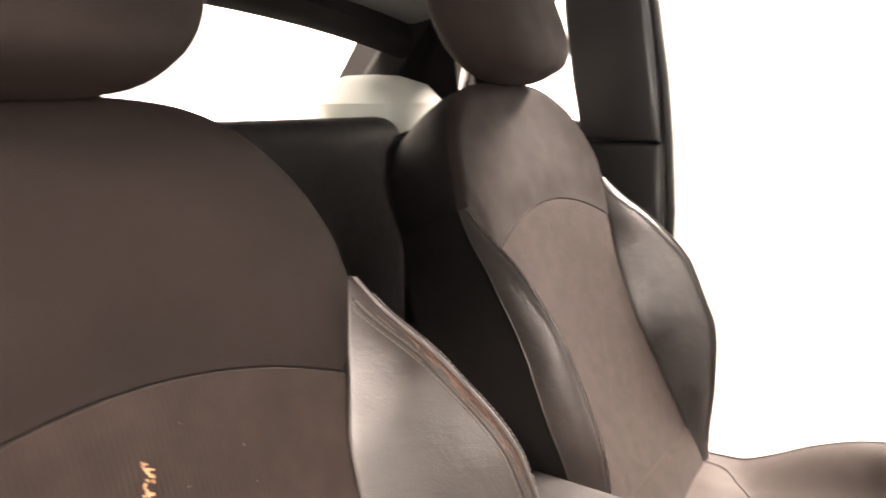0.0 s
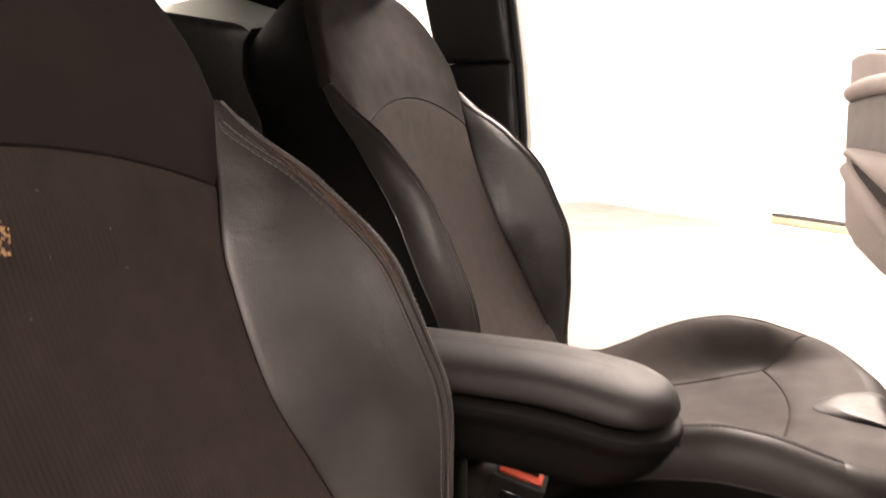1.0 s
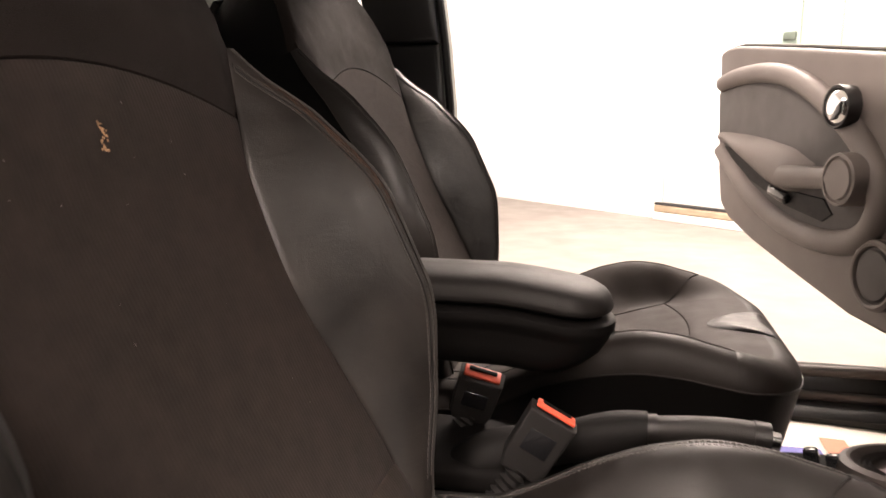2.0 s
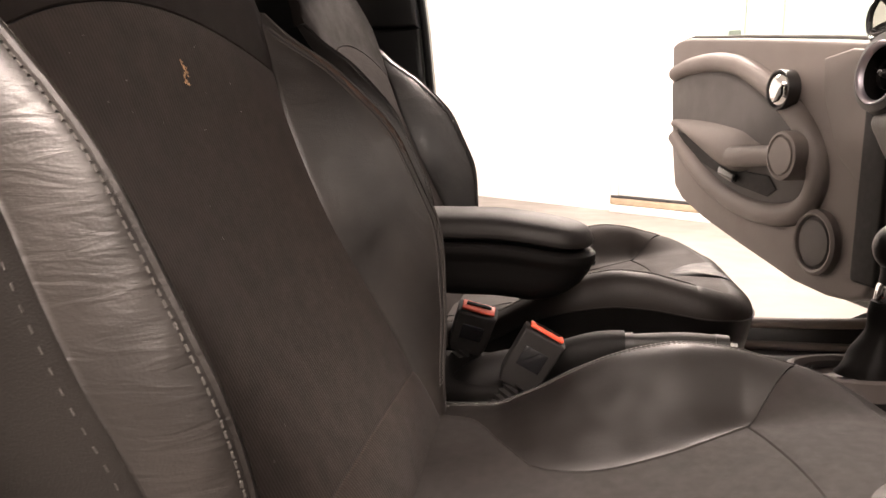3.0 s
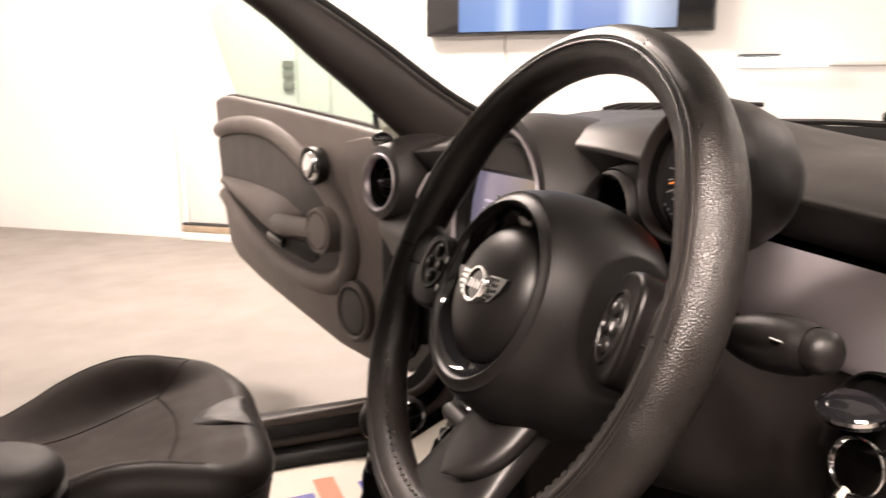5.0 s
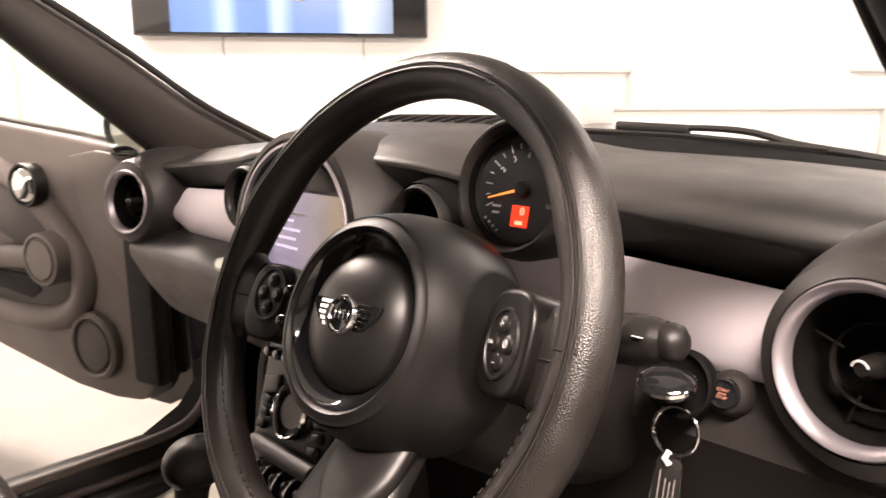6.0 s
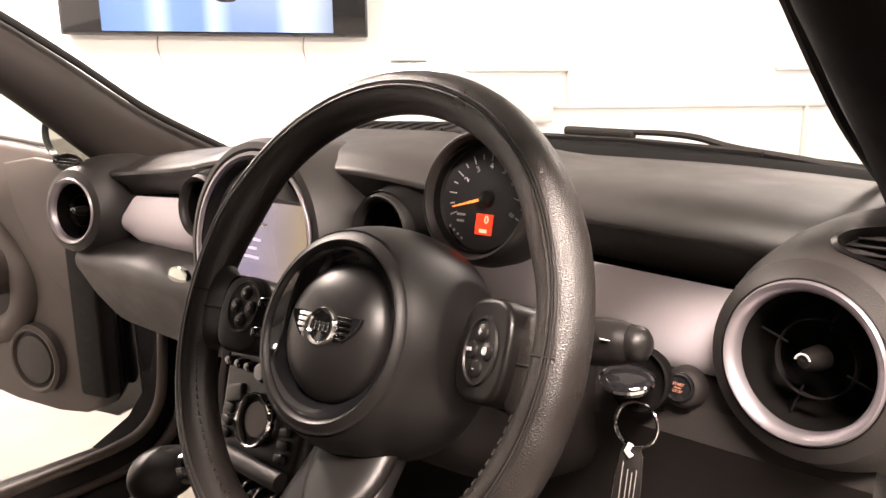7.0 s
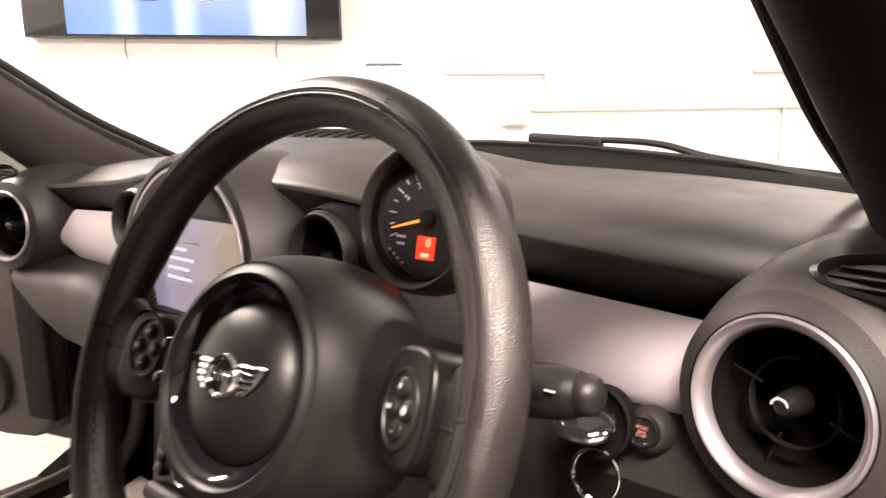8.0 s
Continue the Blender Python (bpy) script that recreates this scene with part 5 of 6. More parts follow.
    part("dial_face", lathe([(0.104, -0.012), (0.07, -0.018), (0.0001, -0.018)], dm, steps=56), DIAL_FACE, dial)
    # grey plate in place of the reflection in the glass above the screen
    part("glass_reflection", slab([(0.096 * math.cos(a), 0.096 * math.sin(a)) for a in np.linspace(0.68, math.pi - 0.68, 24)], dm @ Matrix.Translation((0, 0, -0.0085)), 0.004, 0.001), DOOR_DARK, dial, "grey plate painted as the reflection in the dial glass")
    scr = [(-0.066, -0.050), (0.066, -0.050), (0.080, -0.02), (0.084, 0.016), (0.076, 0.056), (-0.076, 0.056), (-0.084, 0.016), (-0.080, -0.02)]
    part("map_screen", slab(scr, dm @ Matrix.Translation((0, 0, -0.010)), 0.006, 0.001), NAV_PICTURE, dial, "lit amber and violet navigation screen")
    for k, w in ((0.020, 0.035), (0.009, 0.05), (-0.002, 0.042), (-0.013, 0.048)):
        part("screen_line", rounded_box((w, 0.0035, 0.0006), dm @ pose(-0.045 + w / 2, k, -0.0095), 0.0002, 1), material("screen_text", (0.5, 0.42, 0.55), 0.5, emit=0.5), dial)
    part("screen_header", rounded_box((0.03, 0.0035, 0.0006), dm @ pose(0.0, 0.0285, -0.0095), 0.0002, 1), DIAL_MARK, dial)
    for k in range(26):
        a = math.pi * (1 + k / 25) if k < 26 else 0
        p = Vector((math.cos(a) * 0.092, math.sin(a) * 0.092, -0.0145))
        part("tick", rounded_box((0.008 if k % 5 == 0 else 0.005, 0.0012, 0.0008), dm @ Matrix.Translation(p) @ pose(0, 0, 0, 0, 0, math.degrees(a)), 0.0002, 1), DIAL_MARK, dial)
    # windscreen grille slats on the top pad
    grille = part("windscreen_grille", slab([(-0.13, -0.03), (0.13, -0.03), (0.11, 0.03), (-0.11, 0.03)], facing((0.845, -0.01, 0.9925), (-0.10, 0, 1), (1, 0, 0)), 0.008, 0.002), RUBBER, dash, "dark windscreen air grille")
    for k in range(9):
        y = -0.11 + 0.0275 * k - 0.01
        part("slat", tube(smooth_path([(0.814, y + 0.012, 0.990), (0.842, y + 0.004, 0.9965), (0.872, y - 0.012, 0.996)], 8), 0.003, sides=6), PLASTIC, grille)
    # starter button and key slot
    sm = facing((0.637, -0.516, 0.790), (-1, 0.05, 0.25))
    st = part("starter_button", lathe([(0.0120, -0.012), (0.0120, 0.003), (0.0110, 0.0050), (0.0100, 0.0045), (0.0094, 0.003), (0.0001, 0.0040)], sm, steps=36), GLOSS, dash, "round black starter button")
    TEXT_RED = material("starter_text", (0.36, 0.16, 0.11), 0.5, emit=0.02)
    for text, y in (("START", 0.0029), ("STOP", -0.0029)):
        words(text, 0.0034, sm @ Matrix.Translation((0, y, 0.005)), TEXT_RED, st, "lettering")
    words("ENGINE", 0.0018, sm @ Matrix.Translation((0, 0, 0.005)), TEXT_RED, st, "lettering")
    part("switch_boss", lathe([(0.0128, 0.001), (0.0148, 0.000), (0.0168, -0.004), (0.0185, -0.014)], sm, steps=36), KNEE_PAD, dash, "rounded boss round the starter button")
    return dash


build_dashboard()


def build_key():
    key = thing("key", "round black key with ring and leather tag in its slot", "key")
    km = facing((0.610, -0.481, 0.797), (-0.24, 0.03, 0.97))
    kr = facing((0.630, -0.481, 0.790), (-1, 0.05, 0.25))
    part("slot_ring", lathe([(0.0285, -0.012), (0.0285, 0.001), (0.0265, 0.003), (0.024, -0.004), (0.0001, -0.008)], kr, steps=36), PLASTIC_MATT, key)
    fob = part("fob", lathe([(0.0001, 0.0085), (0.014, 0.0078), (0.022, 0.0055), (0.0265, 0.001), (0.0255, -0.005), (0.012, -0.009)], km, steps=36, scale=(0.86, 0.78)), GLOSS, key, "glossy black oval fob")
    part("fob_rim", lathe([(0.0262, 0.0010), (0.0274, 0.0016), (0.0276, -0.0012), (0.0262, -0.002)], km, steps=36, scale=(0.86, 0.78)), CHROME, fob, "chrome edge")
    ring_c = Vector((0.598, -0.496, 0.765))
    part("split_ring", tube([ring_c + Vector((0.004 * math.sin(a), 0.0185 * math.cos(a), 0.0185 * math.sin(a))) for a in np.linspace(0, 2 * math.pi, 40, endpoint=False)], 0.0012, closed=True, sides=6), CHROME, key, "thin metal split ring")
    part("split_ring", tube([ring_c + Vector((0.003 + 0.005 * math.sin(a), 0.001 + 0.0175 * math.cos(a), -0.001 + 0.0175 * math.sin(a))) for a in np.linspace(0, 2 * math.pi, 40, endpoint=False)], 0.0010, closed=True, sides=6), CHROME, key)
    tm = facing((0.592, -0.494, 0.716), (-1, -0.25, 0.05)) @ pose(0, 0, 0, 0, 0, -4)
    tag = part("tag", slab([(-0.0115 * k, y) for k, y in ((0.55, 0.031), (0.8, 0.024), (0.95, 0.0), (1.0, -0.024), (0.75, -0.037), (0.3, -0.041), (-0.3, -0.041), (-0.75, -0.037), (-1.0, -0.024), (-0.95, 0.0), (-0.8, 0.024), (-0.55, 0.031))], tm, 0.003, 0.0008), LEATHER_SOFT, key, "black leather tag with pale print")
    part("tag_edge", tube([tm @ Vector((x, y, -0.0015)) for x, y in [(0.0117 * k, q) for k, q in ((0.55, 0.031), (0.8, 0.024), (0.95, 0.0), (1.0, -0.024), (0.75, -0.037), (0.3, -0.041), (-0.3, -0.041), (-0.75, -0.037), (-1.0, -0.024), (-0.95, 0.0), (-0.8, 0.024), (-0.55, 0.031))]], 0.0005, closed=True, sides=5), CHROME, tag)
    for x, l in ((-0.0055, 0.046), (-0.001, 0.034), (0.0025, 0.030), (0.006, 0.036)):
        part("print_line", rounded_box((0.0009, l, 0.0006), tm @ pose(x, -0.006, 0.0003), 0.0002, 1), GREY_WEB, tag)
    part("loop", tube([ring_c + Vector((-0.003, 0.002, -0.016)), ring_c + Vector((-0.006, 0.004, -0.022)), ring_c + Vector((-0.006, 0.0, -0.026))], 0.0025, sides=8), PAPER, key, "frayed pale cord")
    part("label_tag", rounded_box((0.003, 0.008, 0.02), pose(0.594, -0.478, 0.680, 8, 0, 0), 0.001), PAPER, key, "pale paper label")


build_key()

# ---------------------------------------------------------------- steering wheel and column
WTILT = radians(24.2)
WHEEL_UP = Vector((math.sin(WTILT), 0, math.cos(WTILT)))
WHEEL_N = Vector((-math.cos(WTILT), 0, math.sin(WTILT)))
WHEEL_C = Vector((0.419, -0.350, 0.871))
WHEEL_M = facing(WHEEL_C, WHEEL_N, WHEEL_UP) @ pose(0, 0, 0, 0, 0, 3.5)  # turned a little to the left


def power(w, p):
    return math.copysign(abs(w) ** p, w)


def build_wheel():
    m = WHEEL_M
    wheel = thing("steering_wheel", "black leather three-spoke steering wheel with round centre pad", "steering wheel")
    R, rr = 0.1768, 0.0165

    def rim(u, v, lift=0.0):
        a, b = 2 * math.pi * u, 2 * math.pi * v
        thumb = 0.0032 * sum(math.exp(-((math.degrees((a - radians(q) + math.pi) % (2 * math.pi) - math.pi)) / 11) ** 2) for q in (24, 156))
        r = rr + thumb * (0.5 - 0.5 * math.cos(b)) + lift
        return m @ Vector(((R + r * math.cos(b)) * math.cos(a), (R + r * math.cos(b)) * math.sin(a), r * 1.06 * math.sin(b)))
    bm = bmesh.new()
    n, k = 144, 26
    rows = [[bm.verts.new(rim(i / n, j / k)) for j in range(k)] for i in range(n)]
    for i in range(n):
        for j in range(k):
            bm.faces.new((rows[i][j], rows[(i + 1) % n][j], rows[(i + 1) % n][(j + 1) % k], rows[i][(j + 1) % k]))
    part("rim", bm, RIM_LEATHER, wheel, "grained black leather rim, worn shiny")
    for b in (82, 96):
        part("rim_seam", tube([rim(a, b / 360, 0.0002) for a in np.linspace(0, 1, 180, endpoint=False)], 0.0011, closed=True, sides=6), RIM_LEATHER, wheel, "raised leather seam round the rim")
    part("seam_groove", tube([rim(a, 89 / 360, -0.0001) for a in np.linspace(0, 1, 180, endpoint=False)], 0.0009, closed=True, sides=6), RUBBER, wheel)
    inner = [rim(a / 360, 148 / 360, 0.0) for a in np.linspace(193, 347, 140)]
    part("stitching", dashes(inner, 0.0042, 0.0030, 0.0013), RIM_LEATHER, wheel, "dark lacing inside the rim")
    for a, b0, b1 in ((0, 70, 215), (180, 50, 215)):
        ring = [rim((a - 0.8) / 360 % 1.0, b / 360, 0.0001) for b in np.linspace(b0, b1, 20)]
        part("rim_joint", tube(ring, 0.0009, sides=5), RUBBER, wheel, "dark seam across the rim")

    # hub: a deep bowl, cut away at both sides for the control panels
    hx, hy = 0.001, -0.011
    panels = {1: (0.1215, -0.004, 0.004), -1: (-0.1150, -0.006, 0.012)}

    def bowl(u, v):
        a = 2 * math.pi * u
        w = lerp(0.0150, -0.1000, v)
        r = 0.0893 * math.sqrt(max(0.05, 1 - ((w + 0.047) / 0.111) ** 2)) * (1 - 0.25 * smooth01((-w - 0.070) / 0.030))
        x, y = hx + r * math.cos(a), hy + r * math.sin(a)
        edge = 0.0842 - 3.2 * (y + 0.020) ** 2
        x = max(-edge + 0.004, min(x, edge))
        return m @ Vector((x, y, w))
    body = part("hub_body", grid(bowl, 300, 44, close_u=True), HUB_VINYL, wheel, "matt black bowl-shaped hub")
    hc = m @ Matrix.Translation((hx, hy, 0.0))
    part("hub_ring", lathe([(0.0620, 0.004), (0.0622, 0.0150), (0.0635, 0.0190), (0.0655, 0.0204), (0.0680, 0.0192), (0.0700, 0.0172), (0.0725, 0.0168), (0.0738, 0.0140)], hc, steps=84), HUB_VINYL, body)
    part("gloss_ring", lathe([(0.0505, 0.004), (0.0512, 0.0065), (0.0530, 0.0075), (0.0585, 0.0105), (0.0615, 0.0150), (0.0621, 0.0160)], hc, steps=84), GLOSS, body, "glossy black ring")
    part("centre_pad", lathe([(0.0001, 0.0262), (0.014, 0.0257), (0.028, 0.0232), (0.040, 0.0182), (0.0475, 0.0125), (0.0500, 0.0085), (0.0506, 0.002)], hc, steps=72), HUB_VINYL, body, "smooth black centre pad")
    part("airbag_mark", rounded_box((0.010, 0.0012, 0.0004), m @ pose(0.0795, -0.012, 0.0052, 0, 62, 0), 0.0001, 1), RUBBER, body)
    # plain winged badge
    bm_m = hc @ Matrix.Translation((0.003, 0.001, 0.0262))
    badge = part("badge", lathe([(0.0105, -0.003), (0.0105, 0.0012), (0.0114, 0.0022), (0.0128, 0.0022), (0.0138, 0.0008), (0.0138, -0.003)], bm_m, steps=48), CHROME, body, "chrome winged round badge")
    part("badge_disc", lathe([(0.0001, 0.0008), (0.0108, 0.0004)], bm_m, steps=32), GLOSS, badge)
    for x in (-0.0066, -0.0022, 0.0022, 0.0066):
        part("badge_bar", rounded_box((0.0030, 0.0066, 0.001), bm_m @ pose(x, 0, 0.0012), 0.0003, 1), CHROME, badge)
    for s in (-1, 1):
        edge = [(0.0128, 0.0098), (0.0352, 0.0098), (0.0338, 0.0050), (0.0305, 0.0000), (0.0262, -0.0046), (0.0215, -0.0088), (0.0095, -0.0100)]
        part("badge_wing", slab([(s * x, y) for x, y in edge][::-s], bm_m @ Matrix.Translation((0, 0, -0.0012)), 0.003, 0.0005, 1), GLOSS, badge, "black wing")
        for j, (y, l) in enumerate(((0.0074, 0.0335), (0.0034, 0.0312), (-0.0006, 0.0285), (-0.0046, 0.0250), (-0.0080, 0.0210))):
            part("badge_feather", slab([(s * 0.0128, y - 0.0015), (s * (l - 0.0022), y - 0.0015), (s * l, y + 0.0016), (s * 0.0128, y + 0.0016)][::s], bm_m @ Matrix.Translation((0, 0, 0.0002)) @ pose(0, 0, 0, 0, s * 3.0, 0), 0.002, 0.0004, 1), CHROME, badge)
    # side spokes with buttons
    for s in (-1, 1):
        cx, cy, cw = panels[s]

        def spoke(u, v, s=s, cy=cy):
            t = smooth01(u)
            a = 2 * math.pi * v
            return m @ Vector((s * lerp(0.070, 0.166, u), cy - 0.004 + lerp(0.030, 0.032, t) * power(math.cos(a), 0.55), lerp(-0.066, -0.014, t) + lerp(0.014, 0.009, t) * power(math.sin(a), 0.6)))
        sp = part("side_spoke", grid(lambda u, v: spoke(v, u), 32, 18, close_u=True), PLASTIC_MATT, wheel, "black side spoke with control buttons")
        panel = [(0.0275 * power(math.cos(a), 0.66), (0.0335 if s > 0 else 0.0320) * power(math.sin(a), 0.72)) for a in np.linspace(0, 2 * math.pi, 48, endpoint=False)]
        cm = m @ (pose(cx - 0.001, cy, cw - 0.005, 0, -22, 0) if s > 0 else pose(cx, cy - 0.006, cw - 0.006, 0, 6, 0))
        part("control_panel", slab(panel, cm, 0.030, 0.004, 4), GLOSS_DULL, sp, "dull gloss black control panel")
        bx = cm @ (Matrix.Translation((0.0, -0.001, 0.0)) if s > 0 else Matrix.Translation((0.001, 0.006, 0.0)))
        part("button_ring", lathe([(0.0170, 0.0006), (0.0178, 0.0020), (0.0190, 0.0020), (0.0200, -0.001)], bx, steps=44, scale=(0.92, 1.14)), PLASTIC, sp)
        part("button_dish", lathe([(0.0001, 0.0004), (0.0172, 0.0004)], bx, steps=36, scale=(0.92, 1.14)), PLASTIC, sp)
        for dx, dy, mark in ((0, 0.0112, "+"), (-0.0086, 0, "RES" if s > 0 else ""), (0.0086, 0, ""), (0, -0.0112, "-")):
            bt = part("button", lathe([(0.0001, 0.0030), (0.0040, 0.0028), (0.0055, 0.0018), (0.0060, 0.0)], bx @ Matrix.Translation((dx, dy, 0)), steps=24), PLASTIC, sp)
            if mark:
                words(mark, 0.0036 if mark == "RES" else 0.0078, bx @ Matrix.Translation((dx, dy, 0.0033)), BUTTON_MARK, bt)
            else:
                part("button_mark", lathe([(0.0017, 0.0032), (0.0022, 0.0036), (0.0028, 0.0032)], bx @ Matrix.Translation((dx, dy, 0)), steps=4 if s < 0 else 16), BUTTON_MARK, bt)
        if s < 0:
            for y in (0.008, -0.016):
                part("rocker", rounded_box((0.013, 0.010, 0.007), cm @ pose(0.0225, y + 0.004, -0.001, 0, 0, 8), 0.0032, 4), GLOSS, sp)

        def grip(u, v, s=s, cy=cy):
            a = 2 * math.pi * u
            x = lerp(0.1430, 0.1735, v)
            return m @ Vector((s * x, cy - 0.005 + lerp(0.031, 0.056, v ** 1.7) * power(math.cos(a), 0.7), lerp(cw - 0.018, -0.001, v) + lerp(0.0125, 0.0125, v) * power(math.sin(a), 0.7)))
        part("spoke_leather", grid(grip, 32, 12, close_u=True), RIM_LEATHER, sp, "grained leather spoke end")
        line = [grip(0.25 + 0.0 * v, v) + m.to_3x3() @ Vector((0, 0, 0.0002)) for v in np.linspace(0.02, 0.9, 10)]
        part("spoke_joint", tube(line, 0.0009, sides=5), RUBBER, sp)

    # one broad lower spoke with a raised tongue
    def low(u, v, x0, w0, w1, t0, t1, lift):
        a = 2 * math.pi * u
        return m @ Vector((x0 + lerp(w0, w1, v) * power(math.cos(a), 0.6), lerp(-0.070, -0.172, v), lerp(-0.056, -0.006, v) + lift + lerp(t0, t1, v) * power(math.sin(a), 0.6)))
    sp = part("lower_spoke", grid(lambda u, v: low(u, v, 0.002, 0.036, 0.050, 0.018, 0.009, 0.0), 36, 16, close_u=True), HUB_VINYL, wheel, "broad black lower spoke")

    def tongue(u, v):
        a = 2 * math.pi * u
        y = lerp(-0.068, -0.140, v)
        w = 0.034 * math.sqrt(max(0.0, 1 - max(0.0, (v - 0.45) / 0.55) ** 2))
        return m @ Vector((0.012 + w * power(math.cos(a), 0.7), y, lerp(-0.056, -0.022, v) + 0.014 + 0.012 * power(math.sin(a), 0.8)))
    part("spoke_tongue", grid(tongue, 36, 22, close_u=True), HUB_VINYL, sp, "raised black tongue with a round end")
    return wheel


build_wheel()


def build_column():
    col = thing("steering_column", "black steering column cowl with stalks and round rev counter", "steering column")
    ax = -WHEEL_N
    base = WHEEL_C + WHEEL_UP * -0.03
    rings = []
    for d, w, h in ((0.075, 0.075, 0.055), (0.10, 0.085, 0.065), (0.16, 0.090, 0.075), (0.26, 0.085, 0.075), (0.34, 0.075, 0.065)):
        c = base + ax * d
        rings.append([c + Vector((0, 1, 0)) * w * math.copysign(abs(math.cos(a)) ** 0.7, math.cos(a)) + WHEEL_UP * h * math.copysign(abs(math.sin(a)) ** 0.7, math.sin(a)) for a in np.linspace(0, 2 * math.pi, 32, endpoint=False)])
    part("cowl", loft(rings), KNEE_PAD, col, "matt black column cowl")
    for s in (-1, 1):
        r0 = Vector((0.505, -0.363 + s * 0.06, 0.852))
        r1 = Vector((0.505, -0.363 + s * 0.169, 0.868))
        d = (r1 - r0).normalized()
        stalk = part("stalk", tube([r0.lerp(r1, t) for t in np.linspace(0, 0.75, 10)], lambda t: 0.0085 + 0.002 * t, sides=16), PLASTIC_MATT, col, "black control stalk")
        sm = facing(r1, d, (1, 0, 0))
        def bulb(u, v, sm=sm):
            a = 2 * math.pi * u
            prof = [(0.0090, -0.058), (0.0120, -0.053), (0.0152, -0.042), (0.0168, -0.030), (0.0166, -0.018), (0.0148, -0.006), (0.0128, 0.0)]
            k = v * 6
            q = min(int(k), 5)
            r, h = lerp(prof[q][0], prof[q + 1][0], k - q), lerp(prof[q][1], prof[q + 1][1], k - q)
            dent = 1 - 0.11 * max(0.0, math.cos(4 * a)) ** 4 * math.exp(-((h + 0.026) / 0.011) ** 2)
            return sm @ Vector((r * dent * math.cos(a), r * dent * math.sin(a), h))
        part("stalk_knob", grid(bulb, 64, 24, close_u=True), PLASTIC, stalk, "dented twist knob")
        part("stalk_tip", lathe([(0.0120, -0.002), (0.0124, 0.004), (0.0108, 0.009), (0.0066, 0.0122), (0.0001, 0.0130)], sm, steps=32), PLASTIC, stalk)
        if s < 0:
            part("stalk_mark", rounded_box((0.006, 0.001, 0.005), facing(r1 - d * 0.012 + Vector((-0.0158, 0, 0.006)), (-1, 0, 0.4)), 0.0004, 1), DIAL_MARK, stalk)
    # rev counter pod: a deep hood with the dial set back in it
    front = facing((0.5715, -0.348, 0.945), (-1, 0.0, 0.22))
    pod = part("rev_counter", lathe([(0.0505, -0.026), (0.0512, -0.012), (0.0525, -0.003), (0.0540, 0.0005), (0.0560, 0.0010), (0.0588, -0.0020), (0.0606, -0.012), (0.0620, -0.030), (0.0585, -0.055), (0.046, -0.076), (0.022, -0.088), (0.0001, -0.090)], front, steps=72), DASH, col, "round black rev counter pod")
    m = front @ Matrix.Translation((0, 0, -0.0105)) @ Matrix.Scale(0.83, 4)
    part("pod_ring", lathe([(0.060, -0.006), (0.061, 0.002), (0.063, 0.003), (0.064, 0.0)], m, steps=64, scale=(1.0, 0.94)), PLASTIC_MATT, pod)
    part("dial_face", lathe([(0.0615, -0.014), (0.0001, -0.015)], m, steps=56, scale=(1.0, 0.94)), DIAL_FACE, pod)
    for k in range(0, 17):
        a = radians(205 - 14.4 * k)
        L = 0.010 if k % 2 == 0 else 0.006
        part("tick", rounded_box((L, 0.0014, 0.0006), m @ Matrix.Translation((math.cos(a) * 0.048, math.sin(a) * 0.046, -0.0136)) @ pose(0, 0, 0, 0, 0, math.degrees(a)), 0.0002, 1), DIAL_MARK, pod)
        if k % 2 == 0 and k >= 4:
            words(str(k // 2), 0.0095, m @ Matrix.Translation((math.cos(a) * 0.037, math.sin(a) * 0.035, -0.0138)) @ pose(0, 0, 0, 0, 0, math.degrees(a) - 90), DIAL_MARK, pod)
    a = radians(196)
    nd = m @ Matrix.Translation((0, 0, -0.010)) @ pose(0, 0, 0, 0, 0, 196)
    part("needle", slab([(0.004, -0.0016), (0.046, -0.0006), (0.046, 0.0006), (0.004, 0.0016)], nd, 0.0012, 0.0002, 1), NEEDLE, pod, "orange needle")
    part("needle_cap", lathe([(0.0001, 0.004), (0.008, 0.003), (0.010, -0.002)], m @ Matrix.Translation((0, 0, -0.011)), steps=28), PLASTIC, pod)
    lcd = part("display", rounded_box((0.0225, 0.0225, 0.001), m @ pose(0.000, -0.0285, -0.0135), 0.001, 1), RED_LCD, pod, "small red lit display")
    words("0", 0.012, m @ Matrix.Translation((0.003, -0.0235, -0.0128)), RED_LCD_MARK, lcd)
    part("display_mark", rounded_box((0.010, 0.004, 0.0006), m @ pose(0.0, -0.0355, -0.0129), 0.0002, 1), RED_LCD_MARK, lcd)
    for y, w in ((-0.020, 0.012), (-0.027, 0.010)):
        part("dial_print", rounded_box((w, 0.0026, 0.0006), m @ pose(-0.033, y, -0.0136), 0.0002, 1), DIAL_MARK, pod)
    part("visor_band", lathe([(0.0585, -0.0135), (0.0600, -0.013)], m @ Matrix.Rotation(radians(218), 4, "Z"), steps=24, scale=(1.0, 1.0), arc=104 / 360), GLOSS, pod)
    for k in range(4):
        part("warning_light", lathe([(0.0001, 0.0004), (0.0016, 0.0)], m @ Matrix.Translation((-0.046 + 0.006 * k, -0.034 - 0.004 * k, -0.0134)), steps=10), DIAL_MARK, pod)
    return col


build_column()

# ---------------------------------------------------------------- centre console


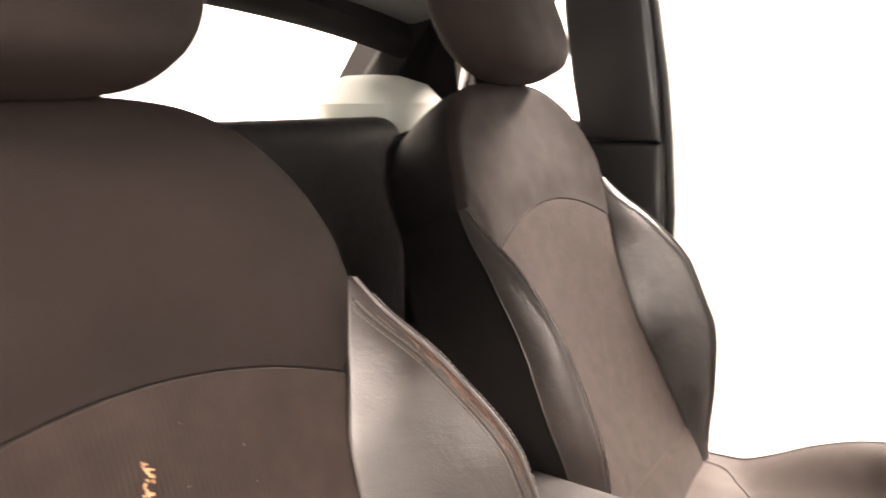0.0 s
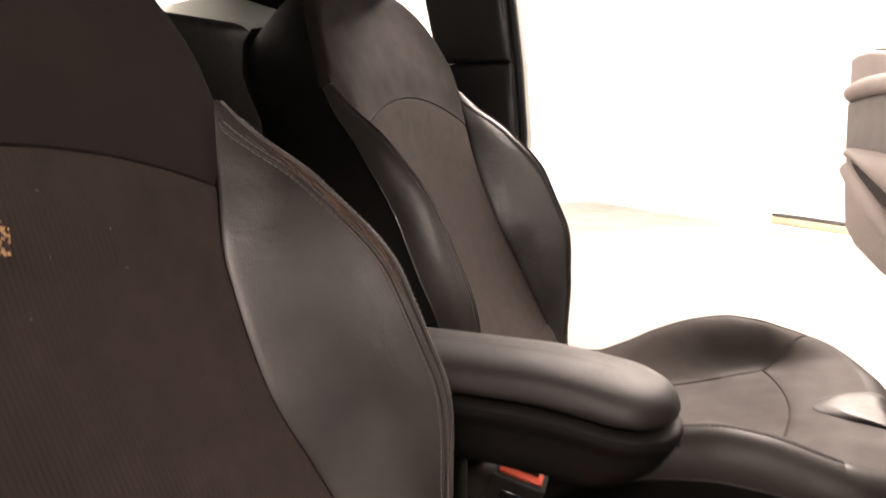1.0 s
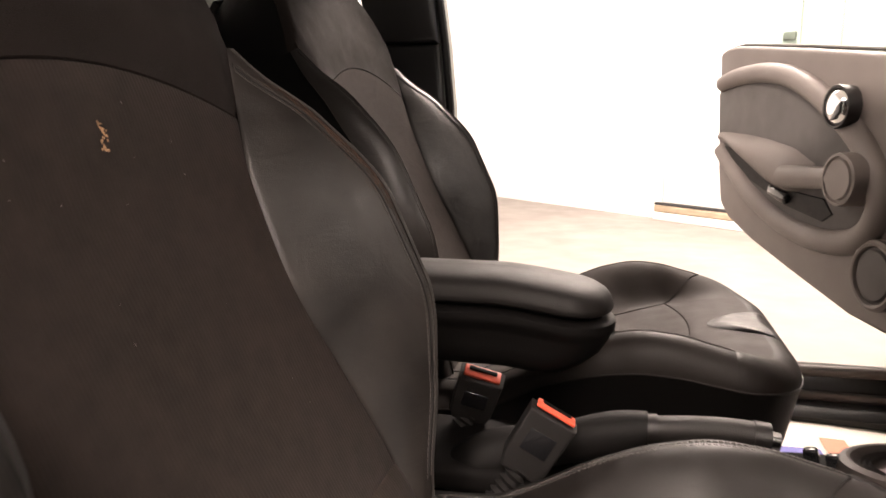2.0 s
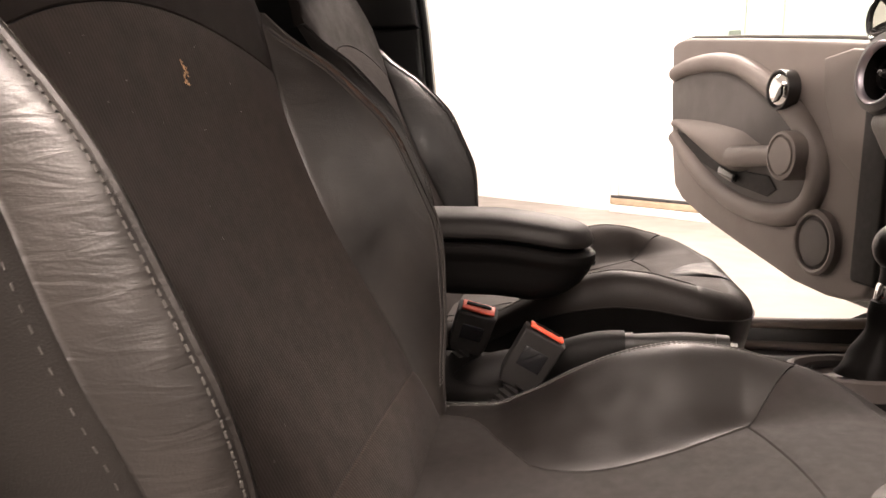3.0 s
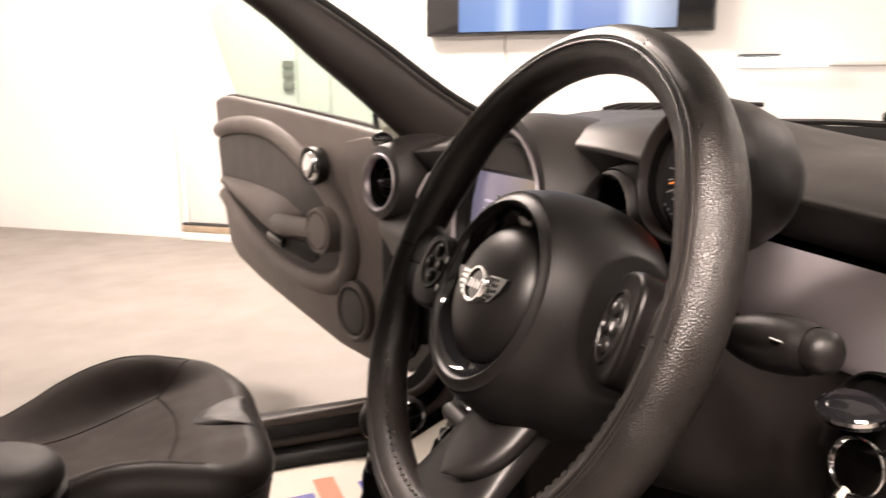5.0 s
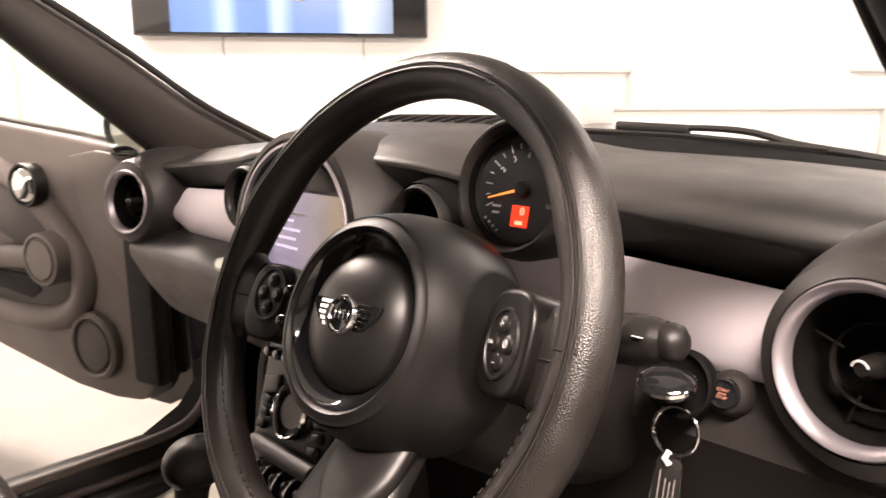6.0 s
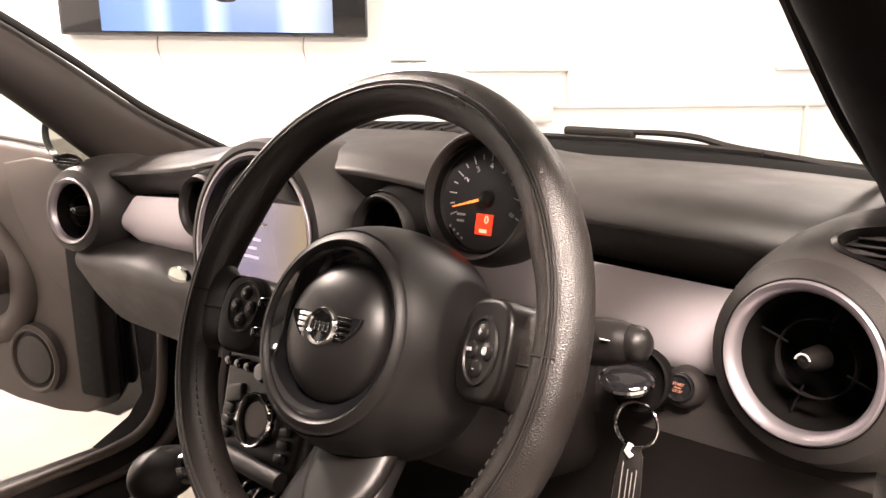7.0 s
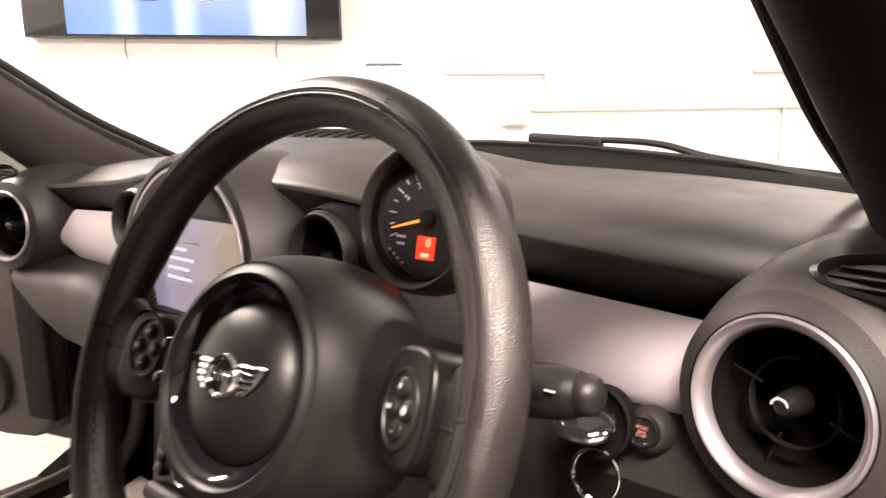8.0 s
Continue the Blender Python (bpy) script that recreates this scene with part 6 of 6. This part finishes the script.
def build_console():
    con = thing("centre_console", "black centre console with toggle switches and gear lever surround", "console")
    # tunnel
    prof = lambda x: table([-0.60, -0.05, 0.30, 0.45, 0.60], [0.38, 0.40, 0.435, 0.440, 0.46])(x)
    rings = []
    for x in np.linspace(-0.60, 0.62, 16):
        z = prof(x)
        rings.append([Vector((x, y, zz)) for y, zz in ((0.115, 0.22), (0.105, z - 0.05), (0.085, z - 0.01), (0.06, z), (-0.06, z), (-0.085, z - 0.01), (-0.105, z - 0.05), (-0.115, 0.22))])
    part("tunnel", loft(rings), PLASTIC_MATT, con)
    # sloping control stack
    top, bot = Vector((0.612, -0.008, 0.752)), Vector((0.520, -0.008, 0.500))
    up = (top - bot).normalized()
    n = Vector((-up.z, 0, up.x))
    m = facing((top + bot) / 2, n, up)
    part("control_fascia", slab([(-0.064, -0.145), (0.078, -0.145), (0.098, 0.10), (0.098, 0.150), (-0.098, 0.150), (-0.098, 0.10)], m, 0.05, 0.012, 3), PLASTIC, con, "black control stack")
    for s in (-1, 1):
        cheek = [(0.585, 0.42), (0.578, 0.56), (0.590, 0.66), (0.615, 0.74), (0.90, 0.74), (0.90, 0.42)]
        # cheek takes the lightened copy, so it looks lit under the dashboard
        part("side_cheek", slab(cheek, Matrix(((1, 0, 0, 0), (0, 0, -1, s * 0.102 - 0.009), (0, 1, 0, 0), (0, 0, 0, 1))), 0.018, 0.006, 3), KNEE_LIT, con, "side panel of the console, in the lit knee plastic")
    part("radio_strip", rounded_box((0.16, 0.008, 0.010), m @ pose(0, 0.094, 0.003), 0.003), RING_SILVER, con, "thin satin strip")
    for k in range(-3, 4):
        r = 0.0145 if k == 0 else 0.0075
        part("radio_knob", lathe([(0.0001, 0.018), (r * 0.7, 0.017), (r * 0.95, 0.012), (r, -0.002)], m @ Matrix.Translation((k * 0.021 + math.copysign(0.006, k) * (k != 0), 0.070, 0)), steps=24), GLOSS, con)
    for s in (-1, 1):
        part("climate_wing", rounded_box((0.035, 0.024, 0.010), m @ pose(s * 0.055, 0.030, 0.001, 0, 0, s * -18), 0.004), DASH, con)
        for k in range(3):
            part("climate_button", rounded_box((0.018, 0.012, 0.008), m @ pose(s * 0.058, 0.010 - 0.016 * k, 0.003, 0, 0, s * 8), 0.003), PLASTIC, con)
    cm = m @ Matrix.Translation((0, 0.010, 0.004))
    ac = part("climate_ring", lathe([(0.0290, -0.008), (0.0298, 0.004), (0.0312, 0.0085), (0.0330, 0.0095), (0.0346, 0.0075), (0.0352, -0.006)], cm, steps=72), CHROME, con, "chrome ring round the climate dial")
    part("climate_dial", lathe([(0.0001, 0.0015), (0.0215, 0.0012), (0.0225, -0.004)], cm, steps=48), DOOR_TRIM, ac)
    part("climate_glass", lathe([(0.0220, -0.006), (0.0295, -0.005)], cm, steps=48), GLOSS, ac)
    part("toggle_bar", tube([m @ Vector((x, -0.045, 0.008)) for x in np.linspace(-0.055, 0.075, 8)], 0.012, sides=12), DASH, con, "rounded grey bar over the toggles")
    for k in range(5):
        x = -0.042 + 0.026 * k
        t = part("toggle_switch", rounded_box((0.012, 0.026, 0.018), m @ pose(x, -0.078, 0.008, 18, 0, 0), 0.005), PLASTIC, con)
        loop = [m @ Vector((x + 0.0125, -0.078 + 0.020 * math.cos(a), 0.004 + 0.020 * math.sin(a))) for a in np.linspace(0, math.pi, 14)]
        part("toggle_guard", tube(loop, 0.002, sides=8), CHROME, t, "small chrome guard loop")
    part("lower_panel", rounded_box((0.15, 0.05, 0.01), m @ pose(0, -0.118, 0.001), 0.004), PLASTIC_MATT, con)
    # gear surround and cup holders
    gm = pose(0.398, 0.0, 0.460)
    part("gear_surround", lathe([(0.0001, -0.012), (0.054, -0.010), (0.058, 0.000), (0.060, 0.004), (0.063, 0.005), (0.069, 0.002), (0.072, -0.02)], gm, steps=48, scale=(1.16, 0.74)), KNEE_GREY, con, "grey ring round the gear lever")
    for y in (-0.055, 0.045):
        cup = part("cup_holder", lathe([(0.043, -0.11), (0.046, -0.01), (0.047, 0.004), (0.0445, 0.007), (0.041, 0.003), (0.039, -0.02), (0.035, -0.06), (0.0001, -0.062)], pose(0.510, y, 0.455), steps=40), PLASTIC, con, "deep black cup holder")
        at = (0.462, 0.020) if y > 0 else (0.520, -0.014)
        part("grip_tab", rounded_box((0.014, 0.018, 0.014), pose(*at, 0.456, 0, 12, -25), 0.004), SILVER, cup, "pale spring tab")
    for k in range(2):
        part("seat_switch", rounded_box((0.015, 0.014, 0.020), pose(0.297 + 0.020 * k, 0.020 - 0.010 * k, 0.452, 0, -14, -20), 0.004), GLOSS, con, "small gloss switch")
    part("rear_tray", rounded_box((0.20, 0.14, 0.03), pose(-0.12, 0, 0.425), 0.01), PLASTIC_MATT, con)
    return con


build_console()


def build_gear_lever():
    g = thing("gear_lever", "black leather gear knob on a gaitered lever", "gear lever")
    rings = []
    for t in np.linspace(0, 1, 24):
        c = Vector((lerp(0.416, 0.430, t ** 0.8), 0.0, lerp(0.457, 0.548, t)))
        r = 0.0205 + 0.0125 * (1 - t) ** 2.4
        ring = []
        for a in np.linspace(0, 2 * math.pi, 40, endpoint=False):
            pleat = 1 + (0.10 * (1 - t) + 0.04) * math.cos(4 * a + 0.9) * min(1.0, 6 * (1 - t)) - 0.12 * (1 - t) * math.exp(-((a - 3.9) / 0.22) ** 2)
            sag = 0.0045 * math.sin(9 * t + 1.5 * math.cos(a)) * (1 - t) * t * 3 + 0.013 * math.exp(-((t - 0.10) / 0.16) ** 2 - ((a - 3.7) / 0.55) ** 2)
            ring.append(c + Vector(((r + sag) * pleat * 1.08 * math.cos(a), (r + sag) * pleat * math.sin(a), 0.004 * math.cos(3 * a + 0.6) * math.sin(math.pi * t))))
        rings.append(ring)
    part("gaiter", loft(rings), SEAT_SIDE_DARK, g, "folded black leather gaiter")
    for k in range(3):
        part("gaiter_ridge", lathe([(0.0435 + 0.0045 * k, -0.002), (0.0450 + 0.0045 * k, 0.0032 - 0.0008 * k), (0.0465 + 0.0045 * k, -0.002)], pose(0.400, 0, 0.457), steps=48, scale=(1.14, 0.76)), LEATHER_SOFT, g)
    part("collar", lathe([(0.0185, -0.002), (0.0198, 0.003), (0.0198, 0.018), (0.0170, 0.024)], pose(0.429, 0, 0.546, 0, 8, 0), steps=28), CHROME, g, "bright metal collar")
    part("shaft", tube([(0.430, 0, 0.55), (0.434, 0, 0.58), (0.437, 0, 0.60)], lambda t: 0.0175 + 0.007 * t * t, sides=20), LEATHER_SOFT, g)
    def knob(u, v):
        a, p = 2 * math.pi * u, math.pi * (v - 0.5)
        r = max(0, math.cos(p)) ** 0.8
        return Vector((0.446 + 0.043 * r * math.cos(a), 0.031 * r * math.sin(a), 0.613 + 0.029 * math.sin(p) * (1.0 - 0.1 * math.cos(a))))
    k = part("knob", grid(knob, 40, 22, close_u=True), RIM_LEATHER, g, "rounded black leather knob")
    face = facing((0.4625, -0.0262, 0.6215), (0.40, -0.86, 0.32))
    part("knob_cap", lathe([(0.0001, 0.0035), (0.012, 0.0028), (0.0165, -0.003)], face, steps=28), GLOSS, k, "gloss black emblem cap")
    part("cap_ring", lathe([(0.0160, 0.0005), (0.0172, 0.0022), (0.0188, -0.004)], face, steps=32), CHROME, k, "chrome ring")
    part("emblem_bar", rounded_box((0.024, 0.0028, 0.0012), face @ pose(0, 0, 0.0036), 0.0004, 2), CHROME, k)


build_gear_lever()


def build_armrest():
    arm = thing("armrest", "padded black lidded armrest between the seats", "armrest")
    def shell(u, z, grow):
        """A long pad with a round front end; grow moves the outline outwards."""
        w, x0, xc = 0.056 + grow, -0.235 - grow, 0.028 - 0.034 * smooth01((0.602 - z) / 0.055)
        if u < 0.5:
            a = math.pi * (2 * u - 0.5)
            x, y = xc + w * 0.98 * math.cos(a), w * math.sin(a)
        elif u < 0.7:
            x, y = lerp(xc, x0 + 0.02, (u - 0.5) / 0.2), w
        elif u < 0.8:
            x, y = x0, lerp(w - 0.02, -w + 0.02, (u - 0.7) / 0.1)
        else:
            x, y = lerp(x0 + 0.02, xc, (u - 0.8) / 0.2), -w
        return Vector((x, -0.002 + y, z - 0.006 - 0.013 * smooth01((x + 0.05) / 0.13)))
    def closed(name, profile, mat, label="", top=True):
        n = len(profile) - 1
        bm = grid(lambda u, v: shell(u, profile[round(v * n)][1], profile[round(v * n)][0]), 100, n, close_u=True)
        bm.verts.ensure_lookup_table()
        bm.faces.new(bm.verts[:100])
        if top:
            bm.faces.new(bm.verts[-100:])
        return part(name, bm, mat, arm, label)
    closed("lid", [(-0.012, 0.6280), (-0.004, 0.6284), (-0.001, 0.6305), (0.0, 0.634), (-0.0005, 0.637), (-0.003, 0.6445), (-0.008, 0.6505), (-0.016, 0.6550), (-0.026, 0.6575), (-0.036, 0.6588), (-0.046, 0.6594), (-0.0535, 0.6596), (-0.0558, 0.6597)], LEATHER_SOFT, "softly padded black lid", top=False)
    closed("gap", [(-0.012, 0.606), (-0.012, 0.6290)], PLASTIC_MATT)
    closed("box", [(-0.040, 0.552), (-0.026, 0.554), (-0.014, 0.560), (-0.007, 0.571), (-0.004, 0.584), (-0.003, 0.598), (-0.001, 0.6045), (0.0022, 0.6085), (0.0032, 0.6135), (0.0024, 0.6190), (-0.002, 0.6226), (-0.012, 0.6232)], SEAT_SIDE_DARK, "smooth black storage box with a rounded lip")
    part("catch", rounded_box((0.008, 0.03, 0.006), pose(0.081, 0, 0.588), 0.002), GLOSS, arm)
    part("bracket", rounded_box((0.10, 0.06, 0.19), pose(-0.17, 0, 0.485), 0.02), PLASTIC_MATT, arm)


build_armrest()


def build_handbrake():
    h = thing("handbrake", "black leather handbrake lever with a chrome button", "handbrake")
    part("grip", tube(smooth_path([(0.115, -0.03, 0.487), (0.16, -0.03, 0.492), (0.20, -0.03, 0.494), (0.235, -0.03, 0.492)], 16), 0.0145, sides=18), LEATHER_SOFT, h)
    part("grip_band", tube([(0.122, -0.03, 0.488), (0.134, -0.03, 0.4895)], 0.0165, sides=18), PLASTIC, h)
    part("grip_end", tube([(0.226, -0.03, 0.4925), (0.242, -0.03, 0.491)], 0.0158, sides=18), PLASTIC, h)
    part("release_button", tube([(0.242, -0.03, 0.491), (0.252, -0.03, 0.490)], 0.008, sides=14), CHROME, h, "chrome release button")
    rings = []
    for t in np.linspace(0, 1, 14):
        c = Vector((lerp(-0.09, 0.122, t), -0.03, lerp(0.405, 0.486, t ** 0.8) + 0.006 * math.sin(math.pi * t)))
        r = lerp(0.030, 0.016, t) + 0.003 * math.sin(9 * t)
        rings.append([c + Vector((0, r * 1.1 * math.cos(a), r * math.sin(a) * 1.25)) for a in np.linspace(0, 2 * math.pi, 20, endpoint=False)])
    part("gaiter", loft(rings), SEAT_SIDE_DARK, h, "wrinkled leather gaiter")


build_handbrake()


def build_buckle(label, head, axis, face_n, stalk_to):
    b = thing("seat_belt_buckle", label, "seat belt buckle", "seat belt buckles")
    m = facing(head, face_n, axis)
    part("body", slab([(-0.021, -0.075), (0.021, -0.075), (0.026, -0.06), (0.027, 0.0), (-0.027, 0.0), (-0.026, -0.06)], m @ Matrix.Translation((0, -0.004, 0.012)), 0.024, 0.004, 3), RUBBER, b, "black plastic buckle body")
    part("press_button", rounded_box((0.044, 0.004, 0.017), m @ pose(0, 0.0, 0), 0.0015), RED, b, "red press button")
    part("tongue_slot", rounded_box((0.034, 0.002, 0.006), m @ pose(0, 0.0022, -0.003), 0.0008, 2), PLASTIC_MATT, b)
    part("label", rounded_box((0.030, 0.026, 0.001), m @ pose(0, -0.036, 0.0125), 0.002), GLOSS, b)
    a = m @ Vector((0, -0.075, 0))
    pts = [a.lerp(Vector(stalk_to), t) for t in np.linspace(0, 1, 33)]
    part("stalk", tube(pts, lambda t: 0.013 + 0.003 * math.sin(t * 16 * math.pi), sides=12, flat=0.75), RUBBER, b, "ribbed flexible stalk")
    return b


build_buckle("black seat belt buckle with red button beside the driver's seat", Vector((0.029, -0.062, 0.512)), Vector((0.49, 0.0, 0.87)), Vector((0.05, -1, 0.0)), (-0.045, -0.085, 0.395))
build_buckle("black seat belt buckle with red button beside the passenger seat", Vector((-0.064, 0.019, 0.516)), Vector((0.30, -0.42, 0.86)), Vector((0.0, -0.90, -0.44)), (-0.12, 0.03, 0.40))


def build_belt_anchor():
    a = thing("belt_anchor", "pale webbing end beside the driver's cushion", "seat belt")
    part("webbing", rounded_box((0.055, 0.014, 0.040), pose(-0.080, -0.140, 0.424, 0, 20, 25), 0.006), ANCHOR_WEB, a)


build_belt_anchor()


def build_floor_mat():
    p = thing("paper_mat", "cream paper floor mat with a blue and orange print", "paper mat")
    def sheet(u, v):
        x, y = lerp(0.335, 0.80, u), lerp(0.24, 0.60, v)
        return Vector((x, y, 0.246 + 0.010 * math.sin(5 * u + 2 * v) * u + 0.05 * smooth01((u - 0.6) / 0.4)))
    part("sheet", grid(sheet, 24, 16), PAPER, p)
    def patch(name, u0, u1, v0, v1, mat):
        part(name, grid(lambda u, v: sheet(lerp(u0, u1, u), lerp(v0, v1, v)) + Vector((0, 0, 0.003)), 8, 6), mat, p)
    patch("blue_print", 0.06, 0.22, 0.30, 0.66, BLUE)
    patch("orange_print", 0.24, 0.33, 0.34, 0.80, ORANGE)
    patch("blue_bar", 0.42, 0.50, 0.30, 0.70, BLUE)
    patch("orange_print", 0.72, 0.80, 0.06, 0.34, ORANGE)


build_floor_mat()


def build_pedals():
    for y in (-0.30, -0.40, -0.50):
        p = thing("pedal", "dark foot pedal under the dashboard", "pedal", "pedals")
        part("pad", rounded_box((0.012, 0.06, 0.08), pose(0.90, y, 0.40, 0, 30, 0), 0.005), RUBBER, p)
        part("arm", tube([(0.905, y, 0.41), (0.95, y, 0.52), (0.98, y, 0.62)], 0.009, sides=8), PLASTIC_MATT, p)


build_pedals()


def build_stain():
    """The crumbs of the tan stain on the driver's seat back."""
    rnd = random.Random(4)
    s = thing("stain", "tan dried stain on the seat fabric", "stain")
    up, fwd = Vector((-math.sin(RECLINE), 0, math.cos(RECLINE))), Vector((math.cos(RECLINE), 0, math.sin(RECLINE)))
    def on_fabric(h, y):
        f = -0.012 * (1 - (y / 0.17) ** 2) * smooth01((0.045 - 1.3 * y * y - h) / 0.12) * smooth01((h + 0.4) / 0.2)
        return Vector((-0.252, -0.362 + y, 0.815)) + up * h + fwd * (f + 0.0002)
    for k in range(34):
        t = rnd.random()
        c = on_fabric(-0.008 + lerp(0.010, -0.010, t), 0.010 + 0.0025 * math.sin(5 * t) + rnd.gauss(0, 0.0009 + 0.0008 * t))
        r = rnd.uniform(0.0004, 0.0012)
        part("smear", lathe([(0.0001, 0.0006), (r * 0.7, 0.0005), (r, 0.0)], facing(c, fwd) @ pose(0, 0, 0, 0, 0, rnd.uniform(-30, 30)), steps=7, scale=(0.8, rnd.uniform(1.0, 2.2))), STAIN, s)
    lint = tagged(new("lint"), "pale lint specks on the seat fabric", "lint", kind="stuff")
    bm = bmesh.new()
    for k in range(28):
        c = on_fabric(rnd.uniform(-0.30, 0.02), rnd.uniform(-0.13, 0.14))
        a, l = rnd.uniform(0, math.pi), rnd.uniform(0.0003, 0.0014)
        d = Vector((0, math.cos(a), 0)) + up * math.sin(a)
        tube([c - d * l, c + fwd * 0.0002, c + d * l], 0.00013, bm, sides=4)
    part("specks", bm, GREY_WEB, lint)


build_stain()
